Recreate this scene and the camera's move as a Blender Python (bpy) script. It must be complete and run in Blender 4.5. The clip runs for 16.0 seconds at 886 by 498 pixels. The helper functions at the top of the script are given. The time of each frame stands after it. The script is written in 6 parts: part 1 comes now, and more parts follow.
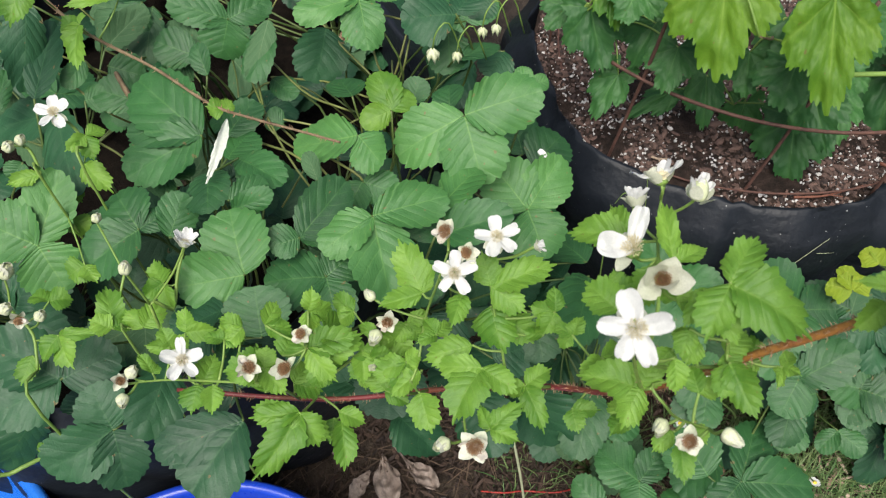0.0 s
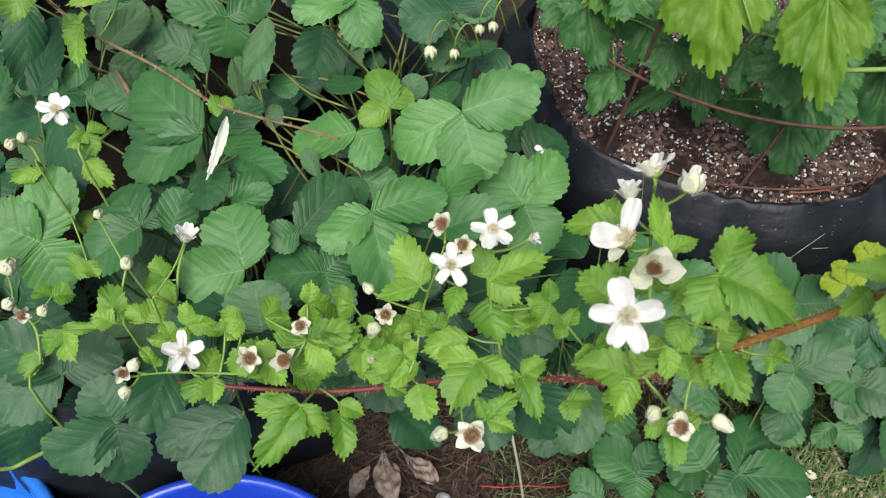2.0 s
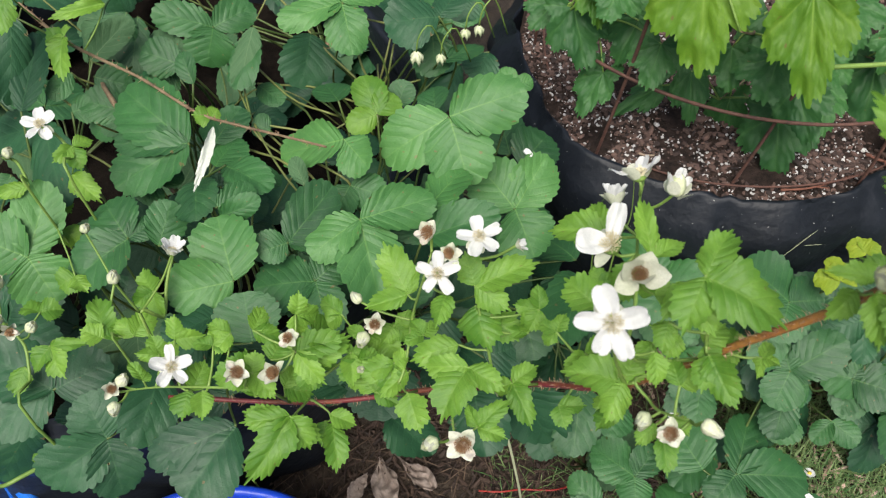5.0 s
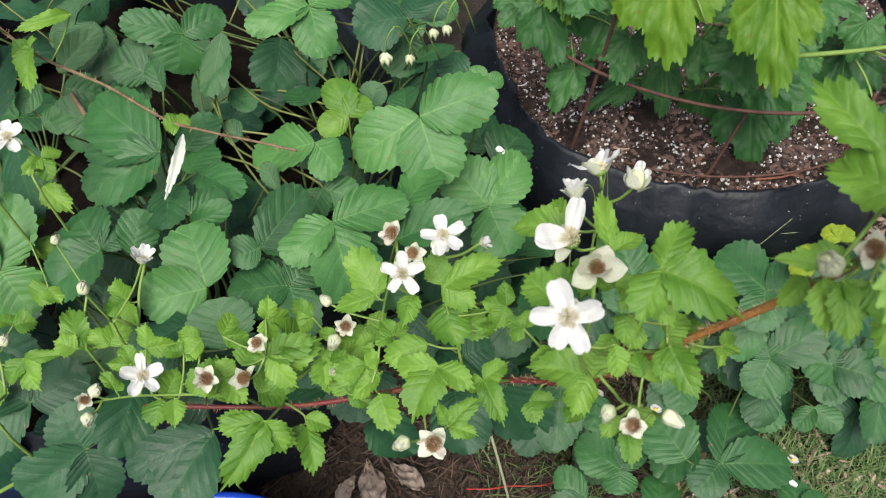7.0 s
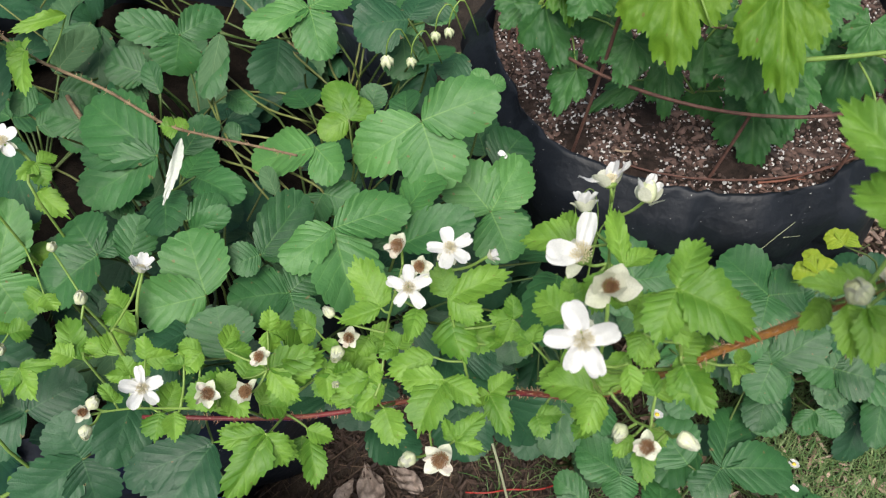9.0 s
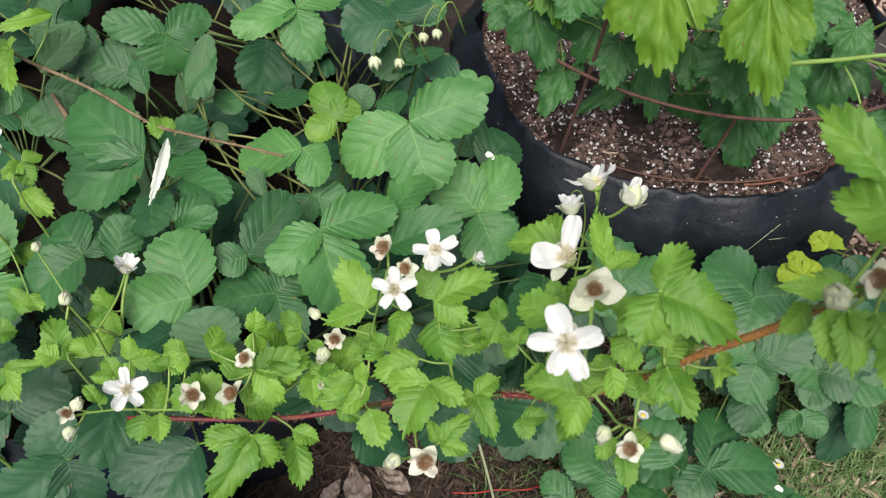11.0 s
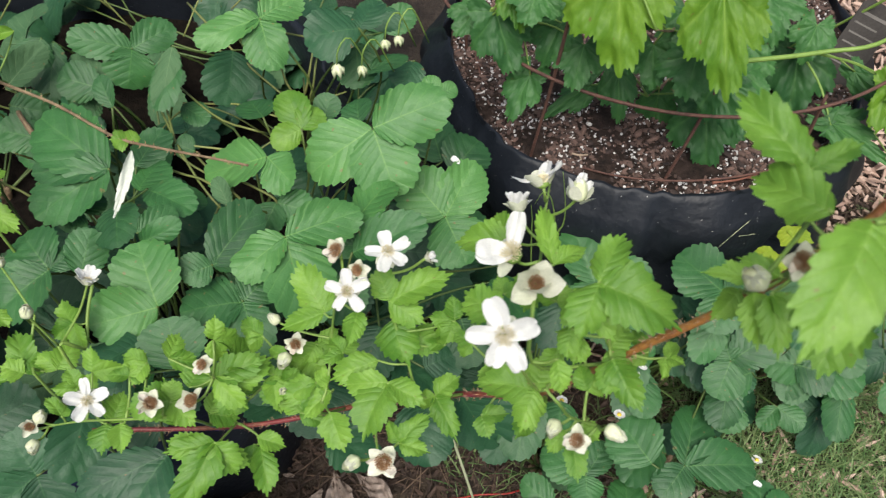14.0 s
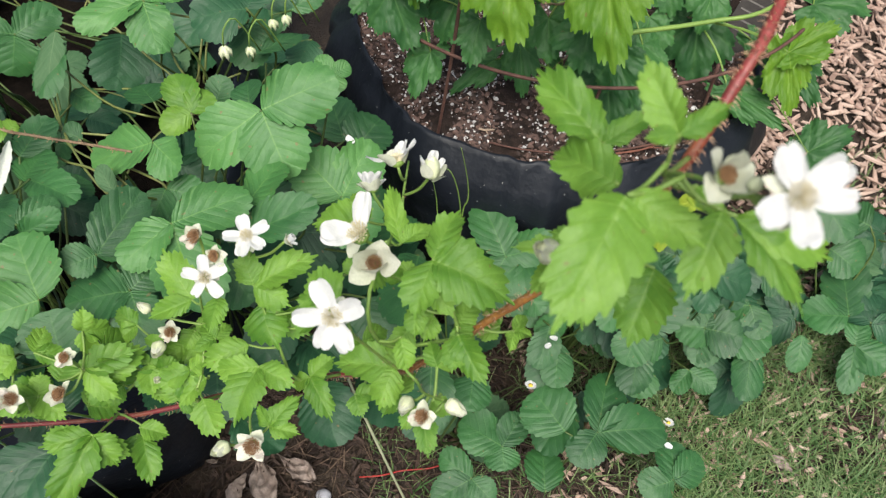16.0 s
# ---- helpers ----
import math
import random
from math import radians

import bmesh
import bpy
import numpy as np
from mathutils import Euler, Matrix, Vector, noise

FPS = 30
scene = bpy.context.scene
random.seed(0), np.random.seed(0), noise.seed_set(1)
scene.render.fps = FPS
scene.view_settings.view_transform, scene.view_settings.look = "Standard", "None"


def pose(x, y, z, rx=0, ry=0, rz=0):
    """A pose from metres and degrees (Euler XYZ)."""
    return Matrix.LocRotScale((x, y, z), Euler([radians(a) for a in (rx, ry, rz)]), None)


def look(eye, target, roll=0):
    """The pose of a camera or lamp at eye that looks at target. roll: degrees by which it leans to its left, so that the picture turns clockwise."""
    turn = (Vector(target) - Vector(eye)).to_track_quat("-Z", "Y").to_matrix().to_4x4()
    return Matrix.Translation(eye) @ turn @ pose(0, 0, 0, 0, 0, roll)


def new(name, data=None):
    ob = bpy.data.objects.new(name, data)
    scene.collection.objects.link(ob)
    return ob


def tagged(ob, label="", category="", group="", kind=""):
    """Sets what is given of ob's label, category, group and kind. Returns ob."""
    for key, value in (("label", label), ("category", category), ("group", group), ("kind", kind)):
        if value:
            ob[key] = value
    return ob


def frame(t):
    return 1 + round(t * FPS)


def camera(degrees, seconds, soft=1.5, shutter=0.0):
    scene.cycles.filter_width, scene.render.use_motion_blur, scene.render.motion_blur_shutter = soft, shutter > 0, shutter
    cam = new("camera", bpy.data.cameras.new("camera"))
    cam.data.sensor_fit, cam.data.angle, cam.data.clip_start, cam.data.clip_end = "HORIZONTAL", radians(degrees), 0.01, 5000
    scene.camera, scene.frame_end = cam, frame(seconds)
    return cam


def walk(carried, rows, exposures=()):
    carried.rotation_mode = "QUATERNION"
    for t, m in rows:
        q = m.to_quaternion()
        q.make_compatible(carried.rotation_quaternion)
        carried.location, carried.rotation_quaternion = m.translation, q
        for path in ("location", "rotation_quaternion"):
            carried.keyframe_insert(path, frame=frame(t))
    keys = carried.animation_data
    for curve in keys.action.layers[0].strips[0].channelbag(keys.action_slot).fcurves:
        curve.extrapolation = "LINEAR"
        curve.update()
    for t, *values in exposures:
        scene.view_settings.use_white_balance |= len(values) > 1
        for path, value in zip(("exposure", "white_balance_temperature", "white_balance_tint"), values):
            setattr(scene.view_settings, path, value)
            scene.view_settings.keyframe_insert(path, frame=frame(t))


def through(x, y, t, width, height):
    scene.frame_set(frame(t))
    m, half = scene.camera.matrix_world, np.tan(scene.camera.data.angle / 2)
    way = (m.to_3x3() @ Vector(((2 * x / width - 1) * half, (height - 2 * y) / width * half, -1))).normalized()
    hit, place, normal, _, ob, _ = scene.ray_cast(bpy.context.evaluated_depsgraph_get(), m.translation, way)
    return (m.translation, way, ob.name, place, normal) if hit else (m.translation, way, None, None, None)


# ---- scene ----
cam = camera(57.03, 16.0, soft=1.1, shutter=0.5)
cam.data.dof.use_dof, cam.data.dof.focus_distance, cam.data.dof.aperture_fstop = True, 0.66, 20.0
PATH = [  # seconds, eye, yaw, pitch, roll
    (0, 0.0000, 0.0000, 1.1288, -0.00, -56.68, -2.09),
    (0.5, -0.0003, 0.0014, 1.1270, 0.13, -56.95, -2.27),
    (1, -0.0011, -0.0007, 1.1295, -0.11, -56.90, -2.14),
    (1.5, 0.0016, -0.0027, 1.1312, 0.38, -56.94, -2.62),
    (2, 0.0017, -0.0080, 1.1333, -0.00, -56.71, -2.27),
    (2.5, 0.0035, -0.0092, 1.1349, -0.04, -56.56, -2.18),
    (3, 0.0017, -0.0065, 1.1318, 0.15, -56.35, -2.50),
    (3.5, 0.0006, -0.0009, 1.1329, -0.10, -56.49, -2.29),
    (4, -0.0007, -0.0011, 1.1306, 0.14, -56.52, -2.55),
    (6.5, 0.0258, -0.0065, 1.1348, -1.27, -56.63, -4.41),
    (7, 0.0242, -0.0054, 1.1328, -1.37, -56.63, -4.25),
    (7.5, 0.0230, -0.0026, 1.1329, -1.42, -56.69, -4.15),
    (8, 0.0213, 0.0013, 1.1311, -1.58, -56.84, -4.02),
    (8.5, 0.0194, 0.0037, 1.1321, -1.78, -56.97, -3.81),
    (9, 0.0179, 0.0093, 1.1311, -2.12, -57.06, -3.54),
    (9.5, 0.0193, 0.0132, 1.1328, -2.97, -57.33, -2.72),
    (10, 0.0197, 0.0144, 1.1331, -3.46, -57.33, -2.09),
    (12.5, 0.0237, -0.0022, 1.1320, -3.60, -56.74, -2.54),
    (13, 0.0274, -0.0037, 1.1346, -3.27, -56.72, -3.04),
    (13.5, 0.0339, -0.0018, 1.1328, -3.21, -56.51, -3.53),
    (14, 0.0422, 0.0003, 1.1322, -4.57, -56.42, -2.96),
    (14.5, 0.0718, 0.0023, 1.1155, -6.10, -56.52, -1.87),
    (15, 0.0901, -0.0076, 1.1215, -11.49, -57.83, 1.34),
    (15.5, 0.0937, -0.0047, 1.1164, -11.82, -58.06, 1.00),
    (16, 0.0963, -0.0071, 1.1332, -10.36, -58.16, -0.25),
]
walk(cam, [(t, pose(x, y, z, 90 + pitch, 0, yaw) @ pose(0, 0, 0, 0, 0, roll)) for t, x, y, z, yaw, pitch, roll in PATH],
     exposures=[(0.0, 0.69), (13.0, 0.69), (14.3, 0.74), (15.0, 0.80), (16.0, 0.78)])

# ---- light: a bright overcast sky ----
SUN_EL, SUN_ROT = radians(63), radians(192)
world = bpy.data.worlds.new("overcast_sky")
scene.world = world
world.use_nodes = True
wn = world.node_tree
sky = wn.nodes.new("ShaderNodeTexSky")
sky.sky_type, sky.sun_disc, sky.sun_elevation, sky.sun_rotation = "NISHITA", False, SUN_EL, SUN_ROT
sky.air_density, sky.dust_density, sky.ozone_density = 1.0, 4.0, 1.0
wn.links.new(sky.outputs[0], wn.nodes["Background"].inputs[0])
wn.nodes["Background"].inputs[1].default_value = 0.068
sun = new("sun", bpy.data.lights.new("sun", "SUN"))
sun.data.energy, sun.data.angle, sun.data.color = 3.1, radians(38), (1.0, 0.96, 0.9)
sun.matrix_world = look((0, 0, 5), (-5 * math.sin(SUN_ROT) / math.tan(SUN_EL), -5 * math.cos(SUN_ROT) / math.tan(SUN_EL), 0))


# ---- materials ----
class Net:
    """A short way to write a node tree."""

    def __init__(self, name):
        self.mat = bpy.data.materials.new(name)
        self.mat.use_nodes = True
        self.t = self.mat.node_tree
        self.b = self.t.nodes["Principled BSDF"]
        self.out = self.t.nodes["Material Output"]

    def node(self, kind, **props):
        n = self.t.nodes.new(kind)
        for k, v in props.items():
            if k == "operation":
                n.operation = v
            elif k == "data_type":
                n.data_type = v
            elif k == "blend_type":
                n.blend_type = v
            elif k == "feature":
                n.feature = v
        return n

    def link(self, a, b):
        self.t.links.new(a, b)

    def put(self, socket, v):
        if isinstance(v, (int, float)):
            socket.default_value = v
        elif isinstance(v, tuple):
            socket.default_value = v if len(v) == 4 else (*v, 1)
        else:
            self.link(v, socket)

    def math(self, op, a, b=0.0, c=0.0):
        n = self.node("ShaderNodeMath", operation=op)
        for s, v in zip(n.inputs, (a, b, c)):
            self.put(s, v)
        return n.outputs[0]

    def mix(self, f, a, b, blend="MIX"):
        n = self.node("ShaderNodeMix", data_type="RGBA", blend_type=blend)
        self.put(n.inputs[0], f)
        self.put(n.inputs[6], a)
        self.put(n.inputs[7], b)
        return n.outputs[2]

    def noise(self, scale, detail=4.0, rough=0.55, vec=None):
        n = self.node("ShaderNodeTexNoise")
        n.inputs["Scale"].default_value, n.inputs["Detail"].default_value, n.inputs["Roughness"].default_value = scale, detail, rough
        if vec is not None:
            self.link(vec, n.inputs["Vector"])
        return n.outputs[0]

    def coords(self, which="Object"):
        return self.node("ShaderNodeTexCoord").outputs[which]

    def world(self):
        return self.node("ShaderNodeNewGeometry").outputs["Position"]

    def ramp(self, v, lo, hi):
        n = self.node("ShaderNodeMapRange")
        self.put(n.inputs[0], v)
        n.inputs[1].default_value, n.inputs[2].default_value = lo, hi
        return n.outputs[0]

    def bump(self, h, strength, dist):
        n = self.node("ShaderNodeBump")
        n.inputs["Strength"].default_value, n.inputs["Distance"].default_value = strength, dist
        self.link(h, n.inputs["Height"])
        self.link(n.outputs[0], self.b.inputs["Normal"])
        return n.outputs[0]

    def random(self, island=False):
        if island:
            return self.node("ShaderNodeNewGeometry").outputs["Random Per Island"]
        return self.node("ShaderNodeObjectInfo").outputs["Random"]


def leaf_material(name, dark, light, vein, veins, rough, through, vein_show=0.3, gloss=0.5, radial=False, relief=0.6):
    """Leaf blade: sunken veins with full cushions between them; colour varies leaf by leaf and over the blade."""
    m = Net(name)
    sep = m.node("ShaderNodeSeparateXYZ")
    m.link(m.coords(), sep.inputs[0])
    ax = m.math("ABSOLUTE", sep.outputs[0])
    wob = m.math("MULTIPLY", m.math("SUBTRACT", m.noise(5.0, 2.0, 0.5), 0.5), 0.55)
    if radial:
        a = m.math("MULTIPLY", m.math("ARCTAN2", ax, sep.outputs[1]), veins)
        a = m.math("ADD", a, m.math("MULTIPLY", wob, 0.25))
    else:
        uv = m.node("ShaderNodeSeparateXYZ")
        m.link(m.coords("UV"), uv.inputs[0])
        a = m.math("ADD", m.math("MULTIPLY", uv.outputs[0], veins), m.math("MULTIPLY", wob, 0.7))
    d = m.math("PINGPONG", a, 0.5)  # 0 on a vein, 0.5 between two
    side = m.math("SUBTRACT", 1.0, m.ramp(d, 0.01, 0.075))
    if radial:  # finer veins branching forward from each main one
        out = m.math("SQRT", m.math("ADD", m.math("MULTIPLY", ax, ax), m.math("MULTIPLY", sep.outputs[1], sep.outputs[1])))
        twig = m.math("PINGPONG", m.math("SUBTRACT", m.math("MULTIPLY", out, 8.0), m.math("MULTIPLY", m.math("MULTIPLY", d, out), 9.0)), 0.5)
        side = m.math("MAXIMUM", side, m.math("MULTIPLY", m.math("SUBTRACT", 1.0, m.ramp(twig, 0.03, 0.13)), 0.3))
    foot = m.math("SUBTRACT", 1.0, m.ramp(sep.outputs[1], 0.05, 0.85))
    mid = m.math("MULTIPLY", m.math("SUBTRACT", 1.0, m.ramp(ax, 0.004, 0.018)), m.math("ADD", 0.35, m.math("MULTIPLY", foot, 0.9)))
    v = m.math("MAXIMUM", m.math("MULTIPLY", side, m.math("ADD", 0.25, m.math("MULTIPLY", foot, 0.45))), mid)
    patch = m.ramp(m.noise(2.2, 3.0, 0.6), 0.3, 0.7)
    fine = m.ramp(m.noise(30.0, 3.0, 0.65), 0.25, 0.75)
    pits = m.ramp(m.noise(17.0, 2.0, 0.5), 0.35, 0.65)
    rnd = m.random()
    tone = m.math("ADD", m.math("MULTIPLY", rnd, 0.65), m.math("MULTIPLY", patch, 0.4))
    col = m.mix(tone, dark, light)
    col = m.mix(m.math("MULTIPLY", fine, 0.30), col, tuple(c * 0.55 for c in dark))
    col = m.mix(m.math("MULTIPLY", v, vein_show), col, vein)
    spots = m.math("GREATER_THAN", m.noise(9.0, 1.0, 0.4), 0.76)
    col = m.mix(m.math("MULTIPLY", spots, 0.6), col, (0.16, 0.10, 0.04))
    m.link(col, m.b.inputs["Base Color"])
    m.put(m.b.inputs["Roughness"], m.math("ADD", rough, m.math("MULTIPLY", fine, 0.12)))
    m.b.inputs["Specular IOR Level"].default_value = gloss
    cushion = m.math("MULTIPLY", m.ramp(d, 0.0, 0.07), m.math("ADD", 0.75, m.math("MULTIPLY", m.ramp(twig, 0.0, 0.30), 0.25))) if radial else m.math("POWER", m.math("MULTIPLY", d, 2.0), 0.5)
    h = m.math("ADD", m.math("MULTIPLY", cushion, 0.8), m.math("ADD", m.math("MULTIPLY", fine, 0.22), m.math("MULTIPLY", pits, 0.3)))
    m.bump(h, relief, 0.0008)
    tr = m.node("ShaderNodeBsdfTranslucent")
    m.link(m.mix(0.45, col, tuple(min(1, c * 1.3) for c in light)), tr.inputs[0])
    mixs = m.node("ShaderNodeMixShader")
    mixs.inputs[0].default_value = through
    m.link(m.b.outputs[0], mixs.inputs[1])
    m.link(tr.outputs[0], mixs.inputs[2])
    m.link(mixs.outputs[0], m.out.inputs[0])
    return m.mat


def plain_material(name, a, b, scale, rough=0.6, bump=0.3, dist=0.002, island=False, spec=0.5, metal=0.0, through=0.0, vary=0.5):
    """Two colours mixed by noise at two scales, by piece, with fine relief."""
    m = Net(name)
    p = m.world()
    n1, n2 = m.noise(scale, 4.0, 0.6, p), m.noise(scale * 7.3, 3.0, 0.65, p)
    f = m.math("ADD", m.math("MULTIPLY", m.ramp(n1, 0.3, 0.7), 1 - vary), m.math("MULTIPLY", m.random(island), vary))
    col = m.mix(f, a, b)
    col = m.mix(m.math("MULTIPLY", m.ramp(n2, 0.35, 0.75), 0.4), col, tuple(c * 0.55 for c in a))
    m.link(col, m.b.inputs["Base Color"])
    m.put(m.b.inputs["Roughness"], m.math("ADD", rough - 0.1, m.math("MULTIPLY", n2, 0.2)))
    m.b.inputs["Metallic"].default_value, m.b.inputs["Specular IOR Level"].default_value = metal, spec
    m.bump(m.math("ADD", n2, m.math("MULTIPLY", n1, 0.6)), bump, dist)
    if through:
        tr = m.node("ShaderNodeBsdfTranslucent")
        m.link(col, tr.inputs[0])
        mixs = m.node("ShaderNodeMixShader")
        mixs.inputs[0].default_value = through
        m.link(m.b.outputs[0], mixs.inputs[1])
        m.link(tr.outputs[0], mixs.inputs[2])
        m.link(mixs.outputs[0], m.out.inputs[0])
    return m.mat


STRAW = leaf_material("strawberry_leaf", (0.012, 0.060, 0.018), (0.040, 0.152, 0.036), (0.13, 0.28, 0.07), 9.0, 0.50, 0.07, 0.3, 0.5, relief=0.42)
STRAW_OLD = leaf_material("old_strawberry_leaf", (0.008, 0.044, 0.018), (0.024, 0.100, 0.036), (0.08, 0.19, 0.07), 9.0, 0.50, 0.04, 0.25, 0.46, relief=0.4)
STRAW_YOUNG = leaf_material("young_strawberry_leaf", (0.040, 0.146, 0.034), (0.095, 0.250, 0.060), (0.20, 0.38, 0.09), 9.0, 0.50, 0.10, 0.35, 0.5, relief=0.45)
STRAW_PALE = leaf_material("pale_strawberry_leaf", (0.042, 0.105, 0.046), (0.085, 0.165, 0.075), (0.16, 0.24, 0.12), 8.0, 0.6, 0.06, 0.5, 0.15, relief=0.5)
STRAW_YELLOW = leaf_material("yellowed_strawberry_leaf", (0.15, 0.25, 0.015), (0.29, 0.36, 0.026), (0.42, 0.44, 0.06), 8.0, 0.5, 0.15, 0.4, 0.3)
BLACK = leaf_material("blackberry_leaf", (0.062, 0.185, 0.016), (0.235, 0.43, 0.055), (0.36, 0.50, 0.12), 7.0, 0.46, 0.28, 0.22, 0.45, relief=0.4)
CURRANT = leaf_material("currant_leaf", (0.017, 0.078, 0.022), (0.060, 0.190, 0.042), (0.12, 0.28, 0.07), 1.05, 0.5, 0.22, 0.34, 0.42, radial=True, relief=0.45)
YOUNG_CURRANT = leaf_material("young_currant_leaf", (0.040, 0.140, 0.012), (0.150, 0.285, 0.019), (0.27, 0.42, 0.07), 1.05, 0.46, 0.24, 0.4, 0.3, radial=True, relief=0.45)
DRY = plain_material("dry_stalk", (0.36, 0.40, 0.22), (0.54, 0.56, 0.38), 70, 0.6, 0.3, 0.001)
RUNNER = plain_material("bare_stalk", (0.11, 0.16, 0.04), (0.30, 0.30, 0.10), 60, 0.5, 0.2, 0.001, through=0.1)
STALK = plain_material("leaf_stalk", (0.040, 0.095, 0.020), (0.125, 0.165, 0.042), 60, 0.5, 0.2, 0.001, through=0.1)
GREEN_SHOOT = plain_material("green_shoot", (0.15, 0.27, 0.05), (0.24, 0.36, 0.08), 60, 0.5, 0.2, 0.001, through=0.1)


def cane_bark():
    """Living cane: dark red with golden brown stretches, blotches and pores."""
    m = Net("cane_bark")
    p = m.world()
    n1, n2 = m.noise(55, 4.0, 0.65, p), m.noise(420, 3.0, 0.6, p)
    sep = m.node("ShaderNodeSeparateXYZ")
    m.link(p, sep.inputs[0])
    ripe = m.math("MULTIPLY", m.ramp(sep.outputs[0], 0.08, 0.14), m.math("SUBTRACT", 1.0, m.ramp(sep.outputs[0], 0.19, 0.225)))
    age = m.math("ADD", m.math("MULTIPLY", ripe, 0.95), m.math("MULTIPLY", m.math("SUBTRACT", m.noise(30, 3.0, 0.6, p), 0.5), 2.4))
    col = m.mix(age, (0.160, 0.024, 0.026), (0.36, 0.165, 0.042))
    col = m.mix(m.math("MULTIPLY", m.ramp(sep.outputs[0], 0.205, 0.235), 0.85), col, m.mix(m.ramp(n1, 0.35, 0.7), (0.19, 0.013, 0.020), (0.27, 0.060, 0.048)))
    col = m.mix(m.math("MULTIPLY", m.ramp(n2, 0.45, 0.7), 0.6), col, (0.085, 0.035, 0.02))
    m.link(col, m.b.inputs["Base Color"])
    m.put(m.b.inputs["Roughness"], m.math("ADD", 0.38, m.math("MULTIPLY", n2, 0.2)))
    m.bump(m.math("ADD", n2, n1), 0.4, 0.0008)
    return m.mat


CANE = cane_bark()
OLD_CANE = plain_material("old_cane_bark", (0.11, 0.065, 0.038), (0.34, 0.25, 0.14), 90, 0.6, 0.8, 0.002, vary=0.0)
PRICKLE = plain_material("prickle", (0.30, 0.12, 0.06), (0.55, 0.40, 0.25), 90, 0.5, 0.1, 0.001, island=True)
PETAL = plain_material("petal", (0.72, 0.73, 0.71), (0.83, 0.83, 0.82), 260, 0.5, 0.35, 0.0008, through=0.3, vary=0.3)
WITHERED = plain_material("withered_petal", (0.56, 0.50, 0.40), (0.76, 0.72, 0.64), 260, 0.6, 0.4, 0.0008, through=0.2, vary=0.5)
SEPAL = plain_material("sepal", (0.48, 0.52, 0.36), (0.72, 0.72, 0.62), 150, 0.65, 0.3, 0.001, through=0.15)
STAMEN = plain_material("stamen", (0.60, 0.53, 0.30), (0.80, 0.75, 0.56), 300, 0.6, 0.2, 0.0005, island=True)
DRY_STAMEN = plain_material("dry_stamen", (0.17, 0.085, 0.040), (0.46, 0.27, 0.13), 300, 0.7, 0.2, 0.0005, island=True)
BUD = plain_material("bud", (0.46, 0.52, 0.28), (0.68, 0.70, 0.50), 200, 0.6, 0.3, 0.0008)


def bag_plastic():
    """Blue-black soft sheet with a dull sheen, scuffs and a few pale dust specks."""
    m = Net("black_bag")
    p = m.world()
    n1, n2, n3 = m.noise(11, 4.0, 0.6, p), m.noise(70, 3.0, 0.6, p), m.noise(260, 1.0, 0.4, p)
    col = m.mix(m.ramp(n1, 0.3, 0.7), (0.0050, 0.0068, 0.0100), (0.0090, 0.0125, 0.0185))
    col = m.mix(m.math("MULTIPLY", m.ramp(n2, 0.55, 0.8), 0.35), col, (0.022, 0.026, 0.030))
    col = m.mix(m.math("MULTIPLY", m.ramp(n3, 0.775, 0.80), 0.7), col, (0.42, 0.42, 0.40))
    m.link(col, m.b.inputs["Base Color"])
    m.put(m.b.inputs["Roughness"], m.math("ADD", 0.36, m.math("MULTIPLY", n1, 0.35)))
    m.b.inputs["Specular IOR Level"].default_value = 0.36
    m.bump(m.math("ADD", n1, m.math("MULTIPLY", n2, 0.2)), 0.6, 0.010)
    return m.mat


BAG = bag_plastic()
# Bed soil near black: the shade between the leaves is put into its colour.
SHADED_BED_SOIL = plain_material("shaded_bed_soil", (0.006, 0.005, 0.004), (0.020, 0.015, 0.011), 90, 0.9, 0.9, 0.006, spec=0.08, vary=0.0)
SOIL = plain_material("potting_mix", (0.016, 0.012, 0.010), (0.070, 0.046, 0.036), 90, 0.85, 0.9, 0.006, spec=0.2, vary=0.0)
CRUMB = plain_material("soil_crumb", (0.007, 0.006, 0.006), (0.190, 0.115, 0.090), 120, 0.8, 0.5, 0.002, island=True, vary=0.8)
PERLITE = plain_material("perlite", (0.36, 0.35, 0.34), (0.78, 0.77, 0.75), 200, 0.8, 0.4, 0.001, island=True)
RUST = plain_material("rusty_wire", (0.060, 0.028, 0.022), (0.150, 0.070, 0.048), 120, 0.75, 0.6, 0.001, vary=0.1)
EARTH = plain_material("ground_litter", (0.024, 0.017, 0.012), (0.080, 0.058, 0.040), 22, 0.9, 0.9, 0.01, vary=0.0)
NEEDLE = plain_material("dry_needle", (0.035, 0.022, 0.014), (0.19, 0.13, 0.085), 60, 0.8, 0.3, 0.001, island=True, vary=0.9)
MULCH = plain_material("bark_mulch", (0.014, 0.009, 0.007), (0.085, 0.052, 0.036), 60, 0.8, 0.5, 0.002, island=True, vary=0.8)
CHIP = plain_material("wood_chip", (0.32, 0.205, 0.155), (0.58, 0.445, 0.36), 60, 0.75, 0.4, 0.002, island=True, vary=0.8)
GRASS = plain_material("grass", (0.045, 0.150, 0.034), (0.27, 0.34, 0.14), 40, 0.6, 0.1, 0.001, island=True, vary=0.8, through=0.2)
DEAD = plain_material("dead_leaf", (0.16, 0.12, 0.10), (0.44, 0.37, 0.32), 45, 0.75, 0.6, 0.003, spec=0.2, vary=0.3)
BLUE = plain_material("blue_plastic", (0.010, 0.045, 0.42), (0.012, 0.06, 0.52), 20, 0.3, 0.08, 0.001, spec=0.5, vary=0.1)
